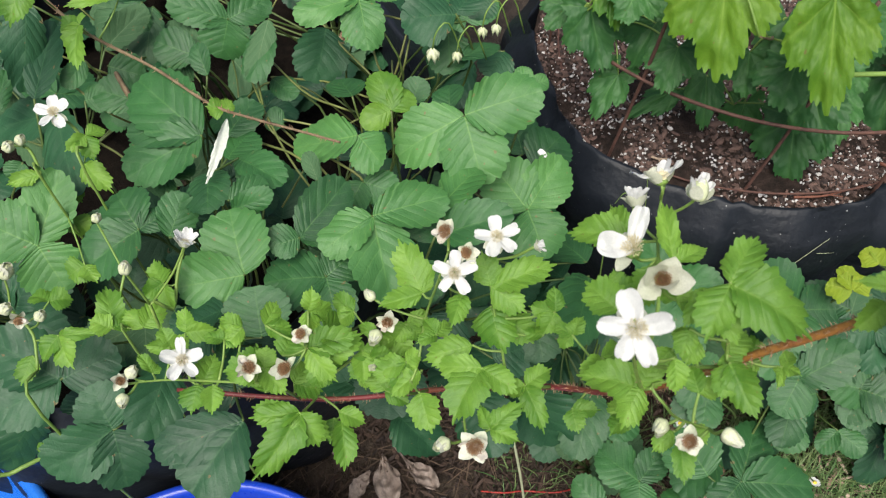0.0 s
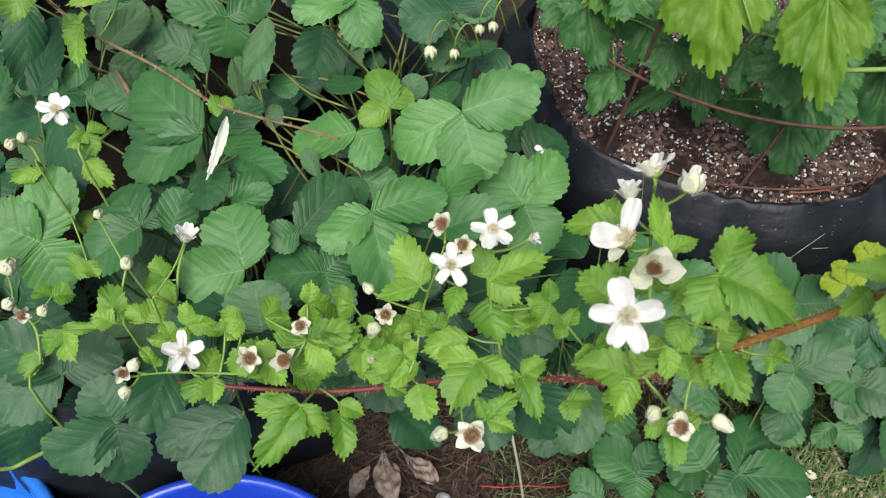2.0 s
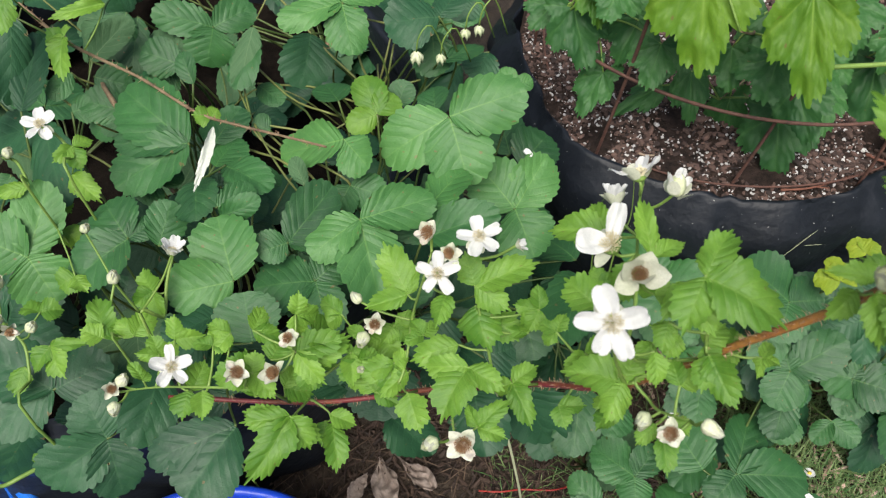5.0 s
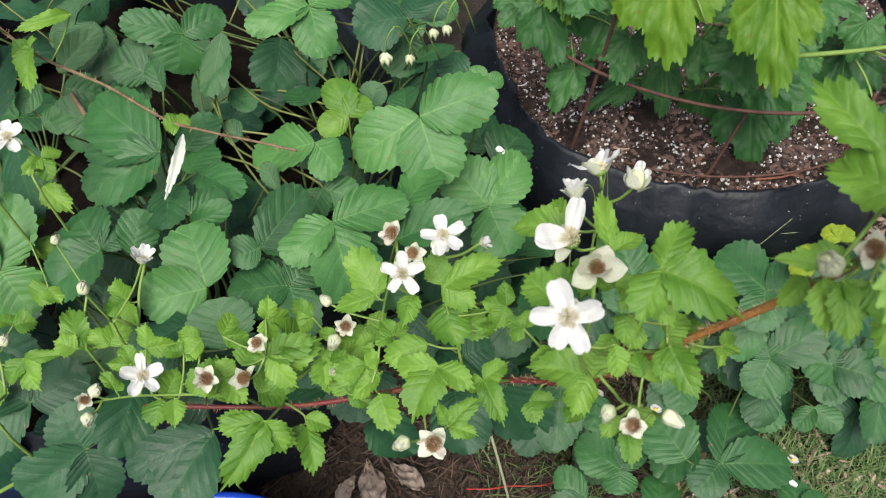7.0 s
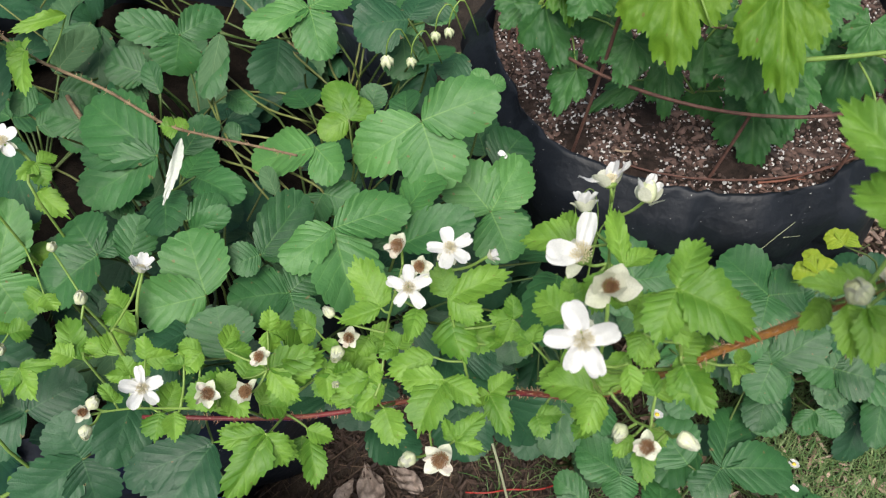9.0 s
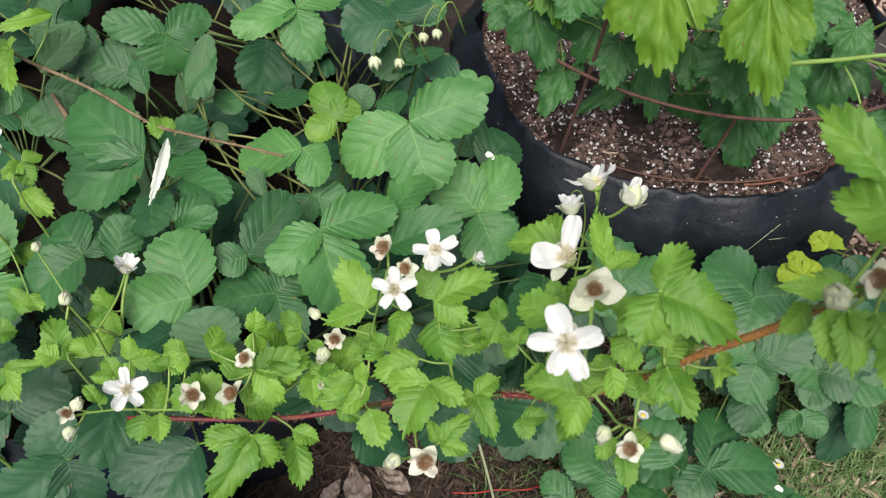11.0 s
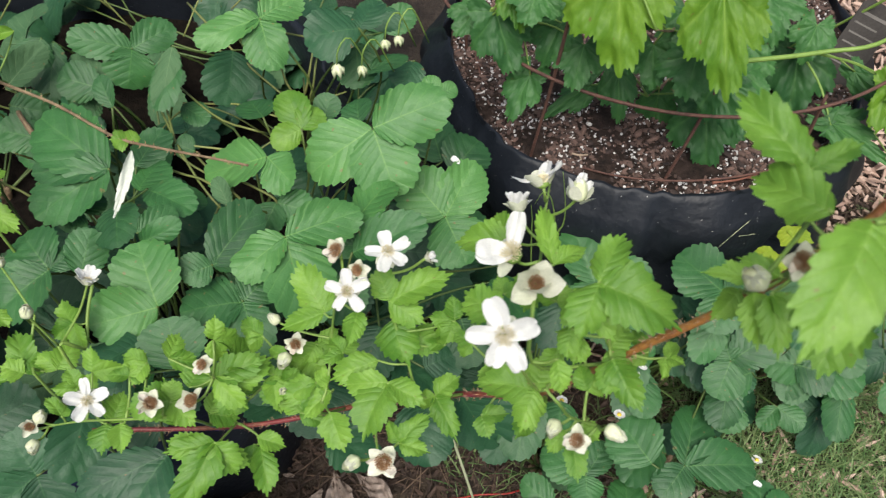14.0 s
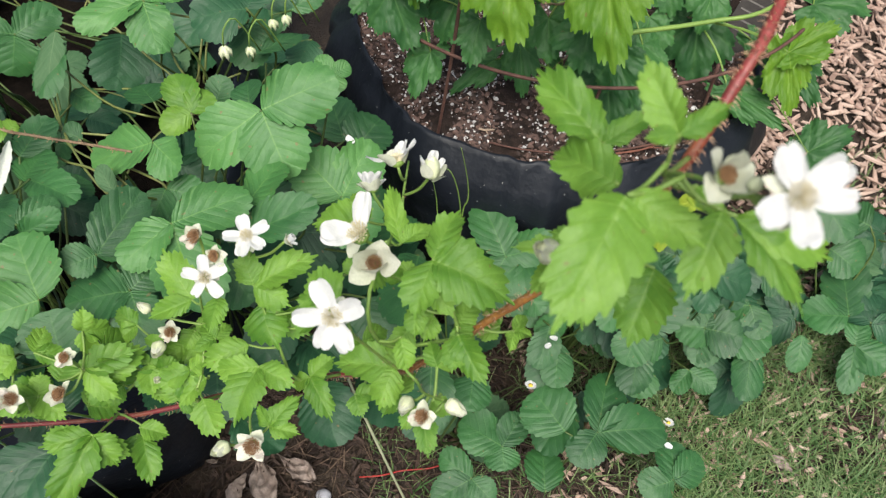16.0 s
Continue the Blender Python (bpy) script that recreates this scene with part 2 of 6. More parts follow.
LIGHT_BLUE = plain_material("light_blue_plastic", (0.012, 0.13, 0.55), (0.02, 0.17, 0.64), 20, 0.28, 0.08, 0.001, spec=0.5, vary=0.1)
TAG = plain_material("tag_plastic", (0.03, 0.028, 0.026), (0.055, 0.05, 0.046), 50, 0.7, 0.1, 0.001, spec=0.15)
TAG_PRINT = plain_material("tag_print", (0.14, 0.13, 0.12), (0.18, 0.17, 0.16), 50, 0.7, 0.1, 0.001, spec=0.15)
RED_CORD = plain_material("red_cord", (0.26, 0.02, 0.016), (0.40, 0.04, 0.03), 80, 0.5, 0.2, 0.001)
YELLOW = plain_material("yellow_centre", (0.70, 0.50, 0.04), (0.80, 0.62, 0.08), 200, 0.6, 0.3, 0.001)
PEBBLE = plain_material("grey_pebble", (0.30, 0.31, 0.34), (0.45, 0.46, 0.50), 60, 0.7, 0.4, 0.002)


# ---- mesh helpers ----
def mesh(name, verts, faces, mat, smooth=True):
    me = bpy.data.meshes.new(name)
    me.from_pydata([tuple(float(c) for c in v) for v in verts], [], [tuple(int(i) for i in f) for f in faces])
    me.materials.append(mat)
    if smooth:
        me.polygons.foreach_set("use_smooth", [True] * len(me.polygons))
    me.update()
    return me


def part(name, me, parent=None, label="", m=None):
    ob = new(name, me)
    if parent is not None:
        ob.parent = parent
    if m is not None:
        ob.matrix_basis = m
    return tagged(ob, label)


def grid_faces(nu, nv, wrap=False):
    f = []
    for i in range(nu - 1):
        for j in range(nv if wrap else nv - 1):
            k = (j + 1) % nv
            f.append((i * nv + j, i * nv + k, (i + 1) * nv + k, (i + 1) * nv + j))
    return f


def spline(pts, n):
    """n points along a smooth curve through pts (Catmull-Rom)."""
    p = [Vector(q) for q in pts]
    if len(p) == 2:
        return [p[0].lerp(p[1], i / (n - 1)) for i in range(n)]
    p = [2 * p[0] - p[1]] + p + [2 * p[-1] - p[-2]]
    out, segs = [], len(p) - 3
    for i in range(n):
        u = i / (n - 1) * segs
        k = min(int(u), segs - 1)
        t = u - k
        a, b, c, d = p[k:k + 4]
        out.append(0.5 * ((2 * b) + (c - a) * t + (2 * a - 5 * b + 4 * c - d) * t * t + (3 * b - a - 3 * c + d) * t ** 3))
    return out


def tube(pts, radii, sides=7):
    """Vertices and faces of a closed round tube along pts."""
    verts, n = [], len(pts)
    side = Vector((0.3, 0.2, 1)).cross(pts[1] - pts[0])
    side = side.normalized() if side.length > 1e-9 else Vector((1, 0, 0))
    for i, p in enumerate(pts):
        d = (pts[min(i + 1, n - 1)] - pts[max(i - 1, 0)]).normalized()
        side = (side - side.dot(d) * d).normalized()
        up = d.cross(side)
        r = radii[i] if isinstance(radii, (list, tuple)) else radii
        for j in range(sides):
            a = 2 * math.pi * j / sides
            verts.append(p + (side * math.cos(a) + up * math.sin(a)) * r)
    faces = grid_faces(n, sides, True)
    faces += [tuple(range(sides))[::-1], tuple(range((n - 1) * sides, n * sides))]
    return verts, faces


def joined(pieces):
    verts, faces = [], []
    for v, f in pieces:
        k = len(verts)
        verts += list(v)
        faces += [tuple(i + k for i in q) for q in f]
    return verts, faces


def frame_of(base, tip, normal, width, wide=1.12):
    """The pose that lays a unit blade (length along y, face along z) from base to tip."""
    base, tip, normal = Vector(base), Vector(tip), Vector(normal)
    y = tip - base
    n = y.length
    y = y / n
    x = y.cross(normal).normalized()
    z = x.cross(y)
    m = Matrix((x * width * wide, y * n * 1.06, z * (width + n) / 2)).transposed().to_4x4()
    m.translation = base
    return m


# ---- unit blades ----
def blade(name, mat, rng, outline, veins, tooth, lobing, slope, nu=70, nv=9, fold=0.25, curl=0.25, pleat=0.003, wave=0.05, crinkle=0.0, blunt=0.7, teeth=1.0):
    """A toothed leaflet of unit length and width. Its rows run from the midrib forward to the margin, one tooth or two to a side vein."""
    ph, lean, off, skew = rng.uniform(0, 6.28), rng.uniform(-0.09, 0.09), rng.uniform(0, 50), rng.uniform(-0.12, 0.12)
    half = []
    for i in range(nu):
        u = i / (nu - 1)
        x, y = outline(u)
        x2, y2 = outline(min(1, u + 0.01))
        x1, y1 = outline(max(0, u - 0.01))
        nx, ny = (y2 - y1), -(x2 - x1)
        ln = math.hypot(nx, ny) or 1
        t = (u * veins * teeth) % 1.0
        grow = min(1, max(0, (u - 0.14) * 6)) * (1 - 0.5 * max(0, u - 0.93) / 0.07)
        bite = (t / 0.72) ** blunt if t < 0.72 else (1 - t) / 0.28
        d = (tooth * (0.75 + 0.5 * noise.noise((u * veins * 1.3 + off, off, 0))) * (bite - 0.6) + lobing * math.cos(2 * math.pi * (u * veins / 2.6 + 0.1))) * grow
        half.append((max(0.0, x + d * nx / ln), y + d * ny / ln, min(y, u ** slope), u))
    verts, uvs = [], []
    for x, y, ym, u in half:
        for j in range(nv):
            v = 2 * j / (nv - 1) - 1
            e = abs(v)
            px, py = v * x * (1 + (skew if v > 0 else -skew) * (1 - u)), ym + (y - ym) * e ** 1.06
            z = fold * abs(px) * (1 - 0.45 * abs(px) * 2) - curl * (py - 0.3) ** 2
            z += pleat * (abs(math.sin(math.pi * u * veins)) ** 0.6 - 0.6) * min(1, e * 4) * (1.15 - e)
            z += wave * math.sin(ph + 4.6 * py + (1.4 if v > 0 else 0)) * e * e * x * 2
            z += crinkle * noise.noise((px * 7 + off, py * 7, off))
            verts.append((px + lean * py * py, py, z))
            uvs.append((u, e))
    me = mesh(name, verts, grid_faces(nu, nv), mat)
    layer = me.uv_layers.new(name="veins")
    for loop in me.loops:
        layer.data[loop.index].uv = uvs[loop.vertex_index]
    return me


def straw_outline(u):
    """Broad, round and blunt, a little narrower towards the foot."""
    return 0.5 * max(0.0, math.sin(math.pi * u ** 1.04)) ** (1.06 - 0.34 * u), 0.16 * u + 0.84 * (1 - math.cos(math.pi * u)) / 2


def black_outline(u):
    """Egg-shaped with a drawn-out point."""
    return 0.5 * max(0.0, math.sin(math.pi * u ** 0.84)) ** 1.08, 0.55 * u + 0.45 * (1 - math.cos(math.pi * u)) / 2


rng = random.Random(11)


def straw_blades(mat, count):
    return [blade("strawberry_leaflet", mat, rng, straw_outline, 9, 0.058, 0.0, 2.5, nu=111, nv=13, fold=rng.uniform(-0.04, 0.24), curl=rng.uniform(0.0, 0.35), pleat=rng.uniform(0.003, 0.0065), wave=rng.uniform(0.05, 0.18), crinkle=0.020, blunt=0.7, teeth=1.22) for i in range(count)]


STRAW_BLADES = straw_blades(STRAW, 8)
OLD_BLADES = straw_blades(STRAW_OLD, 6)
PALE_BLADES = straw_blades(STRAW_PALE, 3)
FRESH_BLADES = straw_blades(STRAW_YOUNG, 6)
LIME_BLADES = straw_blades(BLACK, 2)
BLACK_BLADES = [blade("blackberry_leaflet", BLACK, rng, black_outline, 7, 0.100, rng.uniform(0.015, 0.045), 2.0, nu=120, nv=13, fold=rng.uniform(0.0, 0.5), curl=rng.uniform(0.1, 0.6), pleat=rng.uniform(0.007, 0.014), wave=rng.uniform(0.08, 0.22), crinkle=0.016, blunt=1.0, teeth=1.4) for i in range(12)]


YELLOW_BLADES = [blade("yellowed_leaflet", STRAW_YELLOW, rng, black_outline, 6, 0.07, 0.05, 1.45, nu=96, nv=9, fold=rng.uniform(0.1, 0.5), curl=rng.uniform(0.2, 0.6), pleat=0.003, wave=0.15, crinkle=0.02, blunt=0.75, teeth=1.0) for i in range(3)]


def lobed_blade(name, mat, rng, nr=20, na=330):
    """A five-lobed toothed blade of unit length, spread as a fan about the stalk, with drooping tips."""
    lobes = ((0, 1.0, 0.56), (0.95, 0.88, 0.50), (-0.95, 0.88, 0.50), (1.85, 0.62, 0.5), (-1.85, 0.62, 0.5))
    droop, ph = rng.uniform(0.05, 0.32), rng.uniform(0, 6.28)
    sizes = [rng.uniform(0.9, 1.08) for _ in lobes]
    verts = []
    for i in range(nr):
        q = (i + 0.05) / (nr - 1 + 0.05)
        for j in range(na):
            a = -2.5 + 5.0 * j / (na - 1)
            r = 0.40
            for k, (c, n, wd) in enumerate(lobes):
                g = min(1, abs(a - c) / (wd * 1.30))
                r = max(r, n * sizes[k] * (1 - 0.54 * g ** 1.9))
            big = abs(math.sin(math.pi * (abs(a) * 3.9 + 0.5 + 0.25 * math.sin(ph + 3 * a)))) ** 0.7
            small = abs(math.sin(math.pi * (abs(a) * 10.6 + 0.6 * math.sin(ph + 5 * a)))) ** 0.8
            r *= 1 - q ** 6 * (0.105 * (1 - big) + 0.075 * (1 - small) * (0.6 + 0.4 * big))
            rr = r * q
            crease = math.cos(2 * math.pi * 1.05 * abs(a))
            z = 0.10 * rr - droop * rr * rr + 0.04 * math.sin(ph + 2.3 * a) * rr * rr + 0.11 * noise.noise((rr * 4 * math.sin(a), rr * 4 * math.cos(a), ph)) * rr - 0.022 * crease * min(1, rr * 3) + 0.018 * noise.noise((rr * 13 * math.sin(a), rr * 13 * math.cos(a), ph)) + 0.025 * math.sin(ph + 9 * a) * rr * q ** 4
            verts.append((0.72 * rr * math.sin(a), rr * math.cos(a), z))
    return mesh(name, verts, grid_faces(nr, na), mat)


LOBED_BLADES = [lobed_blade("currant_blade", CURRANT, rng) for i in range(5)]
YOUNG_BLADES = [lobed_blade("young_currant_blade", YOUNG_CURRANT, rng) for i in range(3)]


# ---- ground ----
def ground_sheet():
    """One sheet to the horizon, finer near the planters."""
    ring = [0.0] + [0.06 * 1.16 ** i for i in range(66)] + [2500.0]
    seg = 72
    verts = [(0.4, 0.6, 0.0)]
    for r in ring[1:]:
        for j in range(seg):
            a = 2 * math.pi * j / seg
            x, y = 0.4 + r * math.cos(a), 0.6 + r * math.sin(a)
            z = (noise.noise((x * 3, y * 3, 0)) * 0.012 + noise.noise((x * 14, y * 14, 3)) * 0.004) / (1 + r * 0.2) - 0.006
            verts.append((x, y, z))
    faces = [(0, 1 + j, 1 + (j + 1) % seg) for j in range(seg)]
    for i in range(len(ring) - 2):
        for j in range(seg):
            k = (j + 1) % seg
            faces.append((1 + i * seg + j, 1 + (i + 1) * seg + j, 1 + (i + 1) * seg + k, 1 + i * seg + k))
    return part("ground", mesh("ground", verts, faces, EARTH))


tagged(ground_sheet(), "dark brown earth with litter under the plants", "ground", kind="structure")


def chips(name, mat, count, area, size, rng, lift=0.012, slim=1.0):
    """Flat splintered wood pieces strewn over a stretch of ground."""
    verts, faces = [], []
    n = 0
    while n < count:
        x, y = rng.uniform(area[0], area[2]), rng.uniform(area[1], area[3])
        if not area[4](x, y, rng):
            continue
        n += 1
        L, W, T = size * rng.uniform(0.3, 1.0) ** 1.5 * 1.7, size * slim * rng.uniform(0.12, 0.34), size * slim ** 0.5 * rng.uniform(0.05, 0.12)
        m = Matrix.Translation((x, y, rng.uniform(0.0, lift) + T)) @ Euler((rng.gauss(0, 0.25), rng.gauss(0, 0.25), rng.uniform(0, 6.28))).to_matrix().to_4x4()
        k = len(verts)
        rim = []
        for k6, (sx, sy) in enumerate(((-1, -0.3), (-0.45, -1), (0.5, -0.9), (1, 0.1), (0.4, 1), (-0.6, 0.85))):
            rim.append((sx * L / 2 * rng.uniform(0.7, 1.15), sy * W / 2 * rng.uniform(0.5, 1.2)))
        bend = rng.uniform(-0.25, 0.25) * L
        for sz in (-1, 1):
            for x6, y6 in rim:
                verts.append(m @ Vector((x6 * (1 - 0.06 * sz), y6 * (1 - 0.12 * sz), sz * T / 2 + bend * (x6 / L) ** 2 + rng.uniform(-0.2, 0.2) * T)))
        faces += [tuple(k + i for i in (5, 4, 3, 2, 1, 0)), tuple(k + i for i in (6, 7, 8, 9, 10, 11))]
        faces += [(k + i, k + (i + 1) % 6, k + 6 + (i + 1) % 6, k + 6 + i) for i in range(6)]
    return part(name, mesh(name, verts, faces, mat, False))


def inside(x, y, cx, cy, r):
    return (x - cx) ** 2 + (y - cy) ** 2 < r * r


BAG_C, BAG_R, BAG_Z, SOIL_Z = (0.412, 0.826), 0.295, 0.358, 0.338
BED_C, BED_R, BED_Z = (-0.43, 0.73), 0.42, 0.37


def free(x, y):
    return not inside(x, y, *BAG_C, BAG_R - 0.02) and not inside(x, y, *BED_C, BED_R - 0.03)


def chip_share(x, y):
    """How much of the ground is pale chips here: much behind the grass strip, little in front."""
    far = math.hypot(x - 0.9, y - 0.9)
    fade = min(1, max(0, (1.25 + 0.35 * noise.noise((x * 2, y * 2, 8)) - far) * 2.2))
    return fade * min(1, max(0, (y - 0.42 + 0.35 * (x - 0.8)) * 5 + 0.25 * noise.noise((x * 5, y * 5, 1)))) * min(1, max(0, (x - 0.62) * 8))


def grass_share(x, y):
    far = math.hypot(x - 0.65, y - 0.15)
    fade = min(1, max(0, (0.75 + 0.25 * noise.noise((x * 3, y * 3, 9)) - far) * 3))
    return fade * min(1, max(0, (x - 0.30) * 6)) * min(1, max(0, (0.62 - y) * 6)) * (0.65 + 0.6 * noise.noise((x * 9, y * 9, 5)))


rng = random.Random(5)
tagged(chips("wood_chip_mulch", CHIP, 12000, (0.62, 0.25, 2.3, 2.4, lambda x, y, r: free(x, y) and r.random() < chip_share(x, y)), 0.029, rng, 0.022), "pale tan shredded wood chips covering the ground", "mulch", kind="stuff")
tagged(chips("needles", NEEDLE, 4200, (-0.7, -0.1, 0.9, 0.75, lambda x, y, r: free(x, y) and r.random() > grass_share(x, y) * 1.2), 0.045, rng, 0.020, 0.09), "thin dry needles and twigs strewn over the earth", "needles", kind="stuff")
tagged(chips("dark_bark_mulch", MULCH, 9500, (-0.7, -0.1, 0.9, 0.75, lambda x, y, r: free(x, y) and r.random() > grass_share(x, y) * 1.6), 0.019, rng, 0.014), "dark brown bark pieces and needles on the earth", "mulch", kind="stuff")
tagged(chips("scattered_chips", CHIP, 1900, (0.3, -0.05, 1.1, 0.6, lambda x, y, r: free(x, y) and r.random() < 0.35 + x), 0.024, rng, 0.012), "loose pale wood splinters lying in the grass", "wood chips", kind="stuff")


def blades_of_grass(count, rng):
    verts, faces = [], []
    n = 0
    while n < count:
        x, y = rng.uniform(0.05, 1.6), rng.uniform(-0.75, 0.75)
        if not free(x, y) or rng.random() > max(grass_share(x, y), 0.14 if x < 0.36 and y < 0.44 else 0.04):
            continue
        n += 1
        a, L, w = rng.uniform(0, 6.28), rng.uniform(0.014, 0.050), rng.uniform(0.0008, 0.0017)
        d, s = Vector((math.cos(a), math.sin(a), 0)), Vector((-math.sin(a), math.cos(a), 0))
        lean = rng.uniform(0.3, 1.2)
        k = len(verts)
        for i in range(4):
            q = i / 3
            p = Vector((x, y, 0)) + d * (L * lean * q ** 1.4) + Vector((0, 0, L * (q - 0.45 * lean * q * q)))
            ww = w * (1 - 0.85 * q)
            verts += [p - s * ww, p + s * ww]
        faces += [(k + 2 * i, k + 2 * i + 1, k + 2 * i + 3, k + 2 * i + 2) for i in range(3)]
    return part("grass", mesh("grass", verts, faces, GRASS))


tagged(blades_of_grass(46000, rng), "short patchy green grass with dry blades", "grass", kind="stuff")


# ---- planting bags ----
SEAM = 4.482


def bag(name, centre, radius, rim, soil, label, folds=9, belly=0.05):
    """A soft black planting bag: bulging wrinkled wall, rounded rim turned over, inner wall down to the soil."""
    thing = tagged(new(name), label, "planting bag")
    thing.location = (*centre, 0)
    seg, rows = 144, 26
    verts = []
    for i in range(rows):
        q = i / (rows - 1)
        for j in range(seg):
            a = 2 * math.pi * j / seg
            c = (math.cos(a), math.sin(a))
            dent = 0.016 * noise.noise((c[0] * 2.2, c[1] * 2.2, q * 1.5)) + 0.004 * noise.noise((c[0] * 7, c[1] * 7, q * 5))
            dent += 0.026 * abs(noise.noise((c[0] * 3.1 + 2 * q, c[1] * 3.1, q * 2.2 + 5))) - 0.008 + 0.012 * abs(noise.noise((c[0] * 6.5 - q, c[1] * 6.5, q * 4 + 9)))
            crease = -0.013 * max(0, 1 - abs(((a * folds / 6.283 + 0.3 * math.sin(q * 3)) % 1) - 0.5) * 16)
            crease -= 0.016 * math.exp(-((a - SEAM) / 0.025) ** 2)
            if q < 0.72:  # outer wall, bulging, with a turned-down collar at the top
                u = q / 0.72
                r = radius - 0.012 + belly * math.sin(math.pi * min(1, u * 0.97 + 0.03)) ** 0.8 + 1.1 * dent + crease + 0.013 * min(1, max(0, (u - 0.74) / 0.05))
                z = u * (rim - 0.010)
            elif q < 0.84:  # rounded rim
                u = (q - 0.72) / 0.12 * math.pi
                r = radius - 0.012 - 0.003 * (1 - math.cos(u)) + dent * 0.7 + crease * 0.6
                z = rim - 0.010 + 0.008 * math.sin(u)
            else:
                u = (q - 0.84) / 0.16
                r = radius - 0.018 + dent * 0.7 - 0.004 * u
                z = rim - 0.010 - u * (rim - soil + 0.03)
            z += 0.006 * noise.noise((c[0] * 1.6 + 3, c[1] * 1.6, 0)) * (q > 0.5)
            verts.append((r * c[0], r * c[1], z))
    part("wall", mesh(name, verts, grid_faces(rows, seg, True), BAG), thing)
    floor_v = [((radius - 0.03) * math.cos(2 * math.pi * j / 48), (radius - 0.03) * math.sin(2 * math.pi * j / 48), z) for z in (0.004, 0.012) for j in range(48)]
    part("bottom", mesh("bottom", floor_v, grid_faces(2, 48, True) + [tuple(range(48))[::-1], tuple(range(48, 96))], BAG, False), thing)
    return thing


rng = random.Random(8)
bag("planting_bag", BAG_C, BAG_R, BAG_Z, SOIL_Z, "round black planting bag of soft plastic with creased wall", belly=0.035)
bag("planting_bag", BED_C, BED_R, BED_Z, BED_Z - 0.13, "wide black planting bag overgrown with strawberries", belly=0.02)


def soil_disc(centre, radius, z, label, mat):
    n, seg = 40, 110
    verts = [(0, 0, 0.012)]
    for i in range(1, n + 1):
        r = radius * i / n
        for j in range(seg):
            a = 2 * math.pi * j / seg
            x, y = r * math.cos(a), r * math.sin(a)
            h = 0.012 * noise.noise((x * 9 + 4, y * 9, z)) + 0.005 * noise.noise((x * 40, y * 40, 2)) + 0.012 * (1 - (i / n) ** 2)
            verts.append((x, y, h))
    faces = [(0, 1 + j, 1 + (j + 1) % seg) for j in range(seg)]
    for i in range(n - 1):
        for j in range(seg):
            k = (j + 1) % seg
            faces.append((1 + i * seg + j, 1 + (i + 1) * seg + j, 1 + (i + 1) * seg + k, 1 + i * seg + k))
    ob = part("potting_soil", mesh("potting_soil", verts, faces, mat))
    ob.location = (*centre, z)
    return tagged(ob, label, "soil", kind="stuff")


soil_disc(BAG_C, BAG_R - 0.017, SOIL_Z, "dark brown potting soil filling the black bag", SOIL)
soil_disc(BED_C, BED_R - 0.017, BED_Z - 0.13, "potting soil under the strawberry plants, leaf shade put into its near-black colour", SHADED_BED_SOIL)


def crumbs(name, mat, count, size, rng, lumpy):
    """Angular grains lying on the soil of the open bag."""
    ico = [(0, 0, 1), (0.89, 0, 0.45), (0.28, 0.85, 0.45), (-0.72, 0.53, 0.45), (-0.72, -0.53, 0.45), (0.28, -0.85, 0.45), (0.72, 0.53, -0.45), (-0.28, 0.85, -0.45), (-0.89, 0, -0.45), (-0.28, -0.85, -0.45), (0.72, -0.53, -0.45), (0, 0, -1)]
    tri = [(0, i, i % 5 + 1) for i in range(1, 6)] + [(11, 6 + (i + 1) % 5, 6 + i) for i in range(5)]
    tri += [(1 + i, 6 + i, 1 + (i + 1) % 5) for i in range(5)] + [(6 + i, 6 + (i + 1) % 5, 1 + (i + 1) % 5) for i in range(5)]
    verts, faces = [], []
    for _ in range(count):
        r, a = (BAG_R - 0.022) * math.sqrt(rng.random()), rng.uniform(0, 6.28)
        x, y = r * math.cos(a), r * math.sin(a)
        if y > 0.12 and rng.random() < 0.7:
            continue
        if noise.noise((x * 16, y * 16, 7)) * 2.2 + rng.uniform(-0.5, 0.7) < 0.0:
            continue
        h = 0.012 * noise.noise((x * 9 + 4, y * 9, SOIL_Z)) + 0.005 * noise.noise((x * 40, y * 40, 2)) + 0.012 * (1 - (r / (BAG_R - 0.017)) ** 2)
        s = size * rng.uniform(0.22, 1.0) ** 1.6
        sq = Vector((rng.uniform(0.7, 1.3 + lumpy), rng.uniform(0.7, 1.2), rng.uniform(0.5, 0.9)))
        e = Euler((rng.uniform(0, 6), rng.uniform(0, 6), rng.uniform(0, 6)) if not lumpy else (rng.gauss(0, 0.3), rng.gauss(0, 0.3), rng.uniform(0, 6))).to_matrix()
        k = len(verts)
        for v in ico:
            verts.append(e @ (Vector(v) * sq * s * rng.uniform(0.75, 1.15)) + Vector((BAG_C[0] + x, BAG_C[1] + y, SOIL_Z + h + s * 0.3)))
        faces += [tuple(k + i for i in t) for t in tri]
    return part(name, mesh(name, verts, faces, mat, False))


tagged(crumbs("perlite", PERLITE, 11000, 0.0027, rng, 0.0), "white perlite grains scattered on the potting soil", "perlite", kind="stuff")
tagged(crumbs("perlite", PERLITE, 800, 0.0038, rng, 0.0), "larger white perlite lumps scattered on the potting soil", "perlite", kind="stuff")
tagged(crumbs("bark_crumbs", CRUMB, 26000, 0.0035, rng, 0.9), "brown bark crumbs on the potting soil", "bark", kind="stuff")
tagged(crumbs("bark_crumbs", CRUMB, 1100, 0.0060, rng, 1.2), "flat reddish brown bark flakes on the potting soil", "bark", kind="stuff")


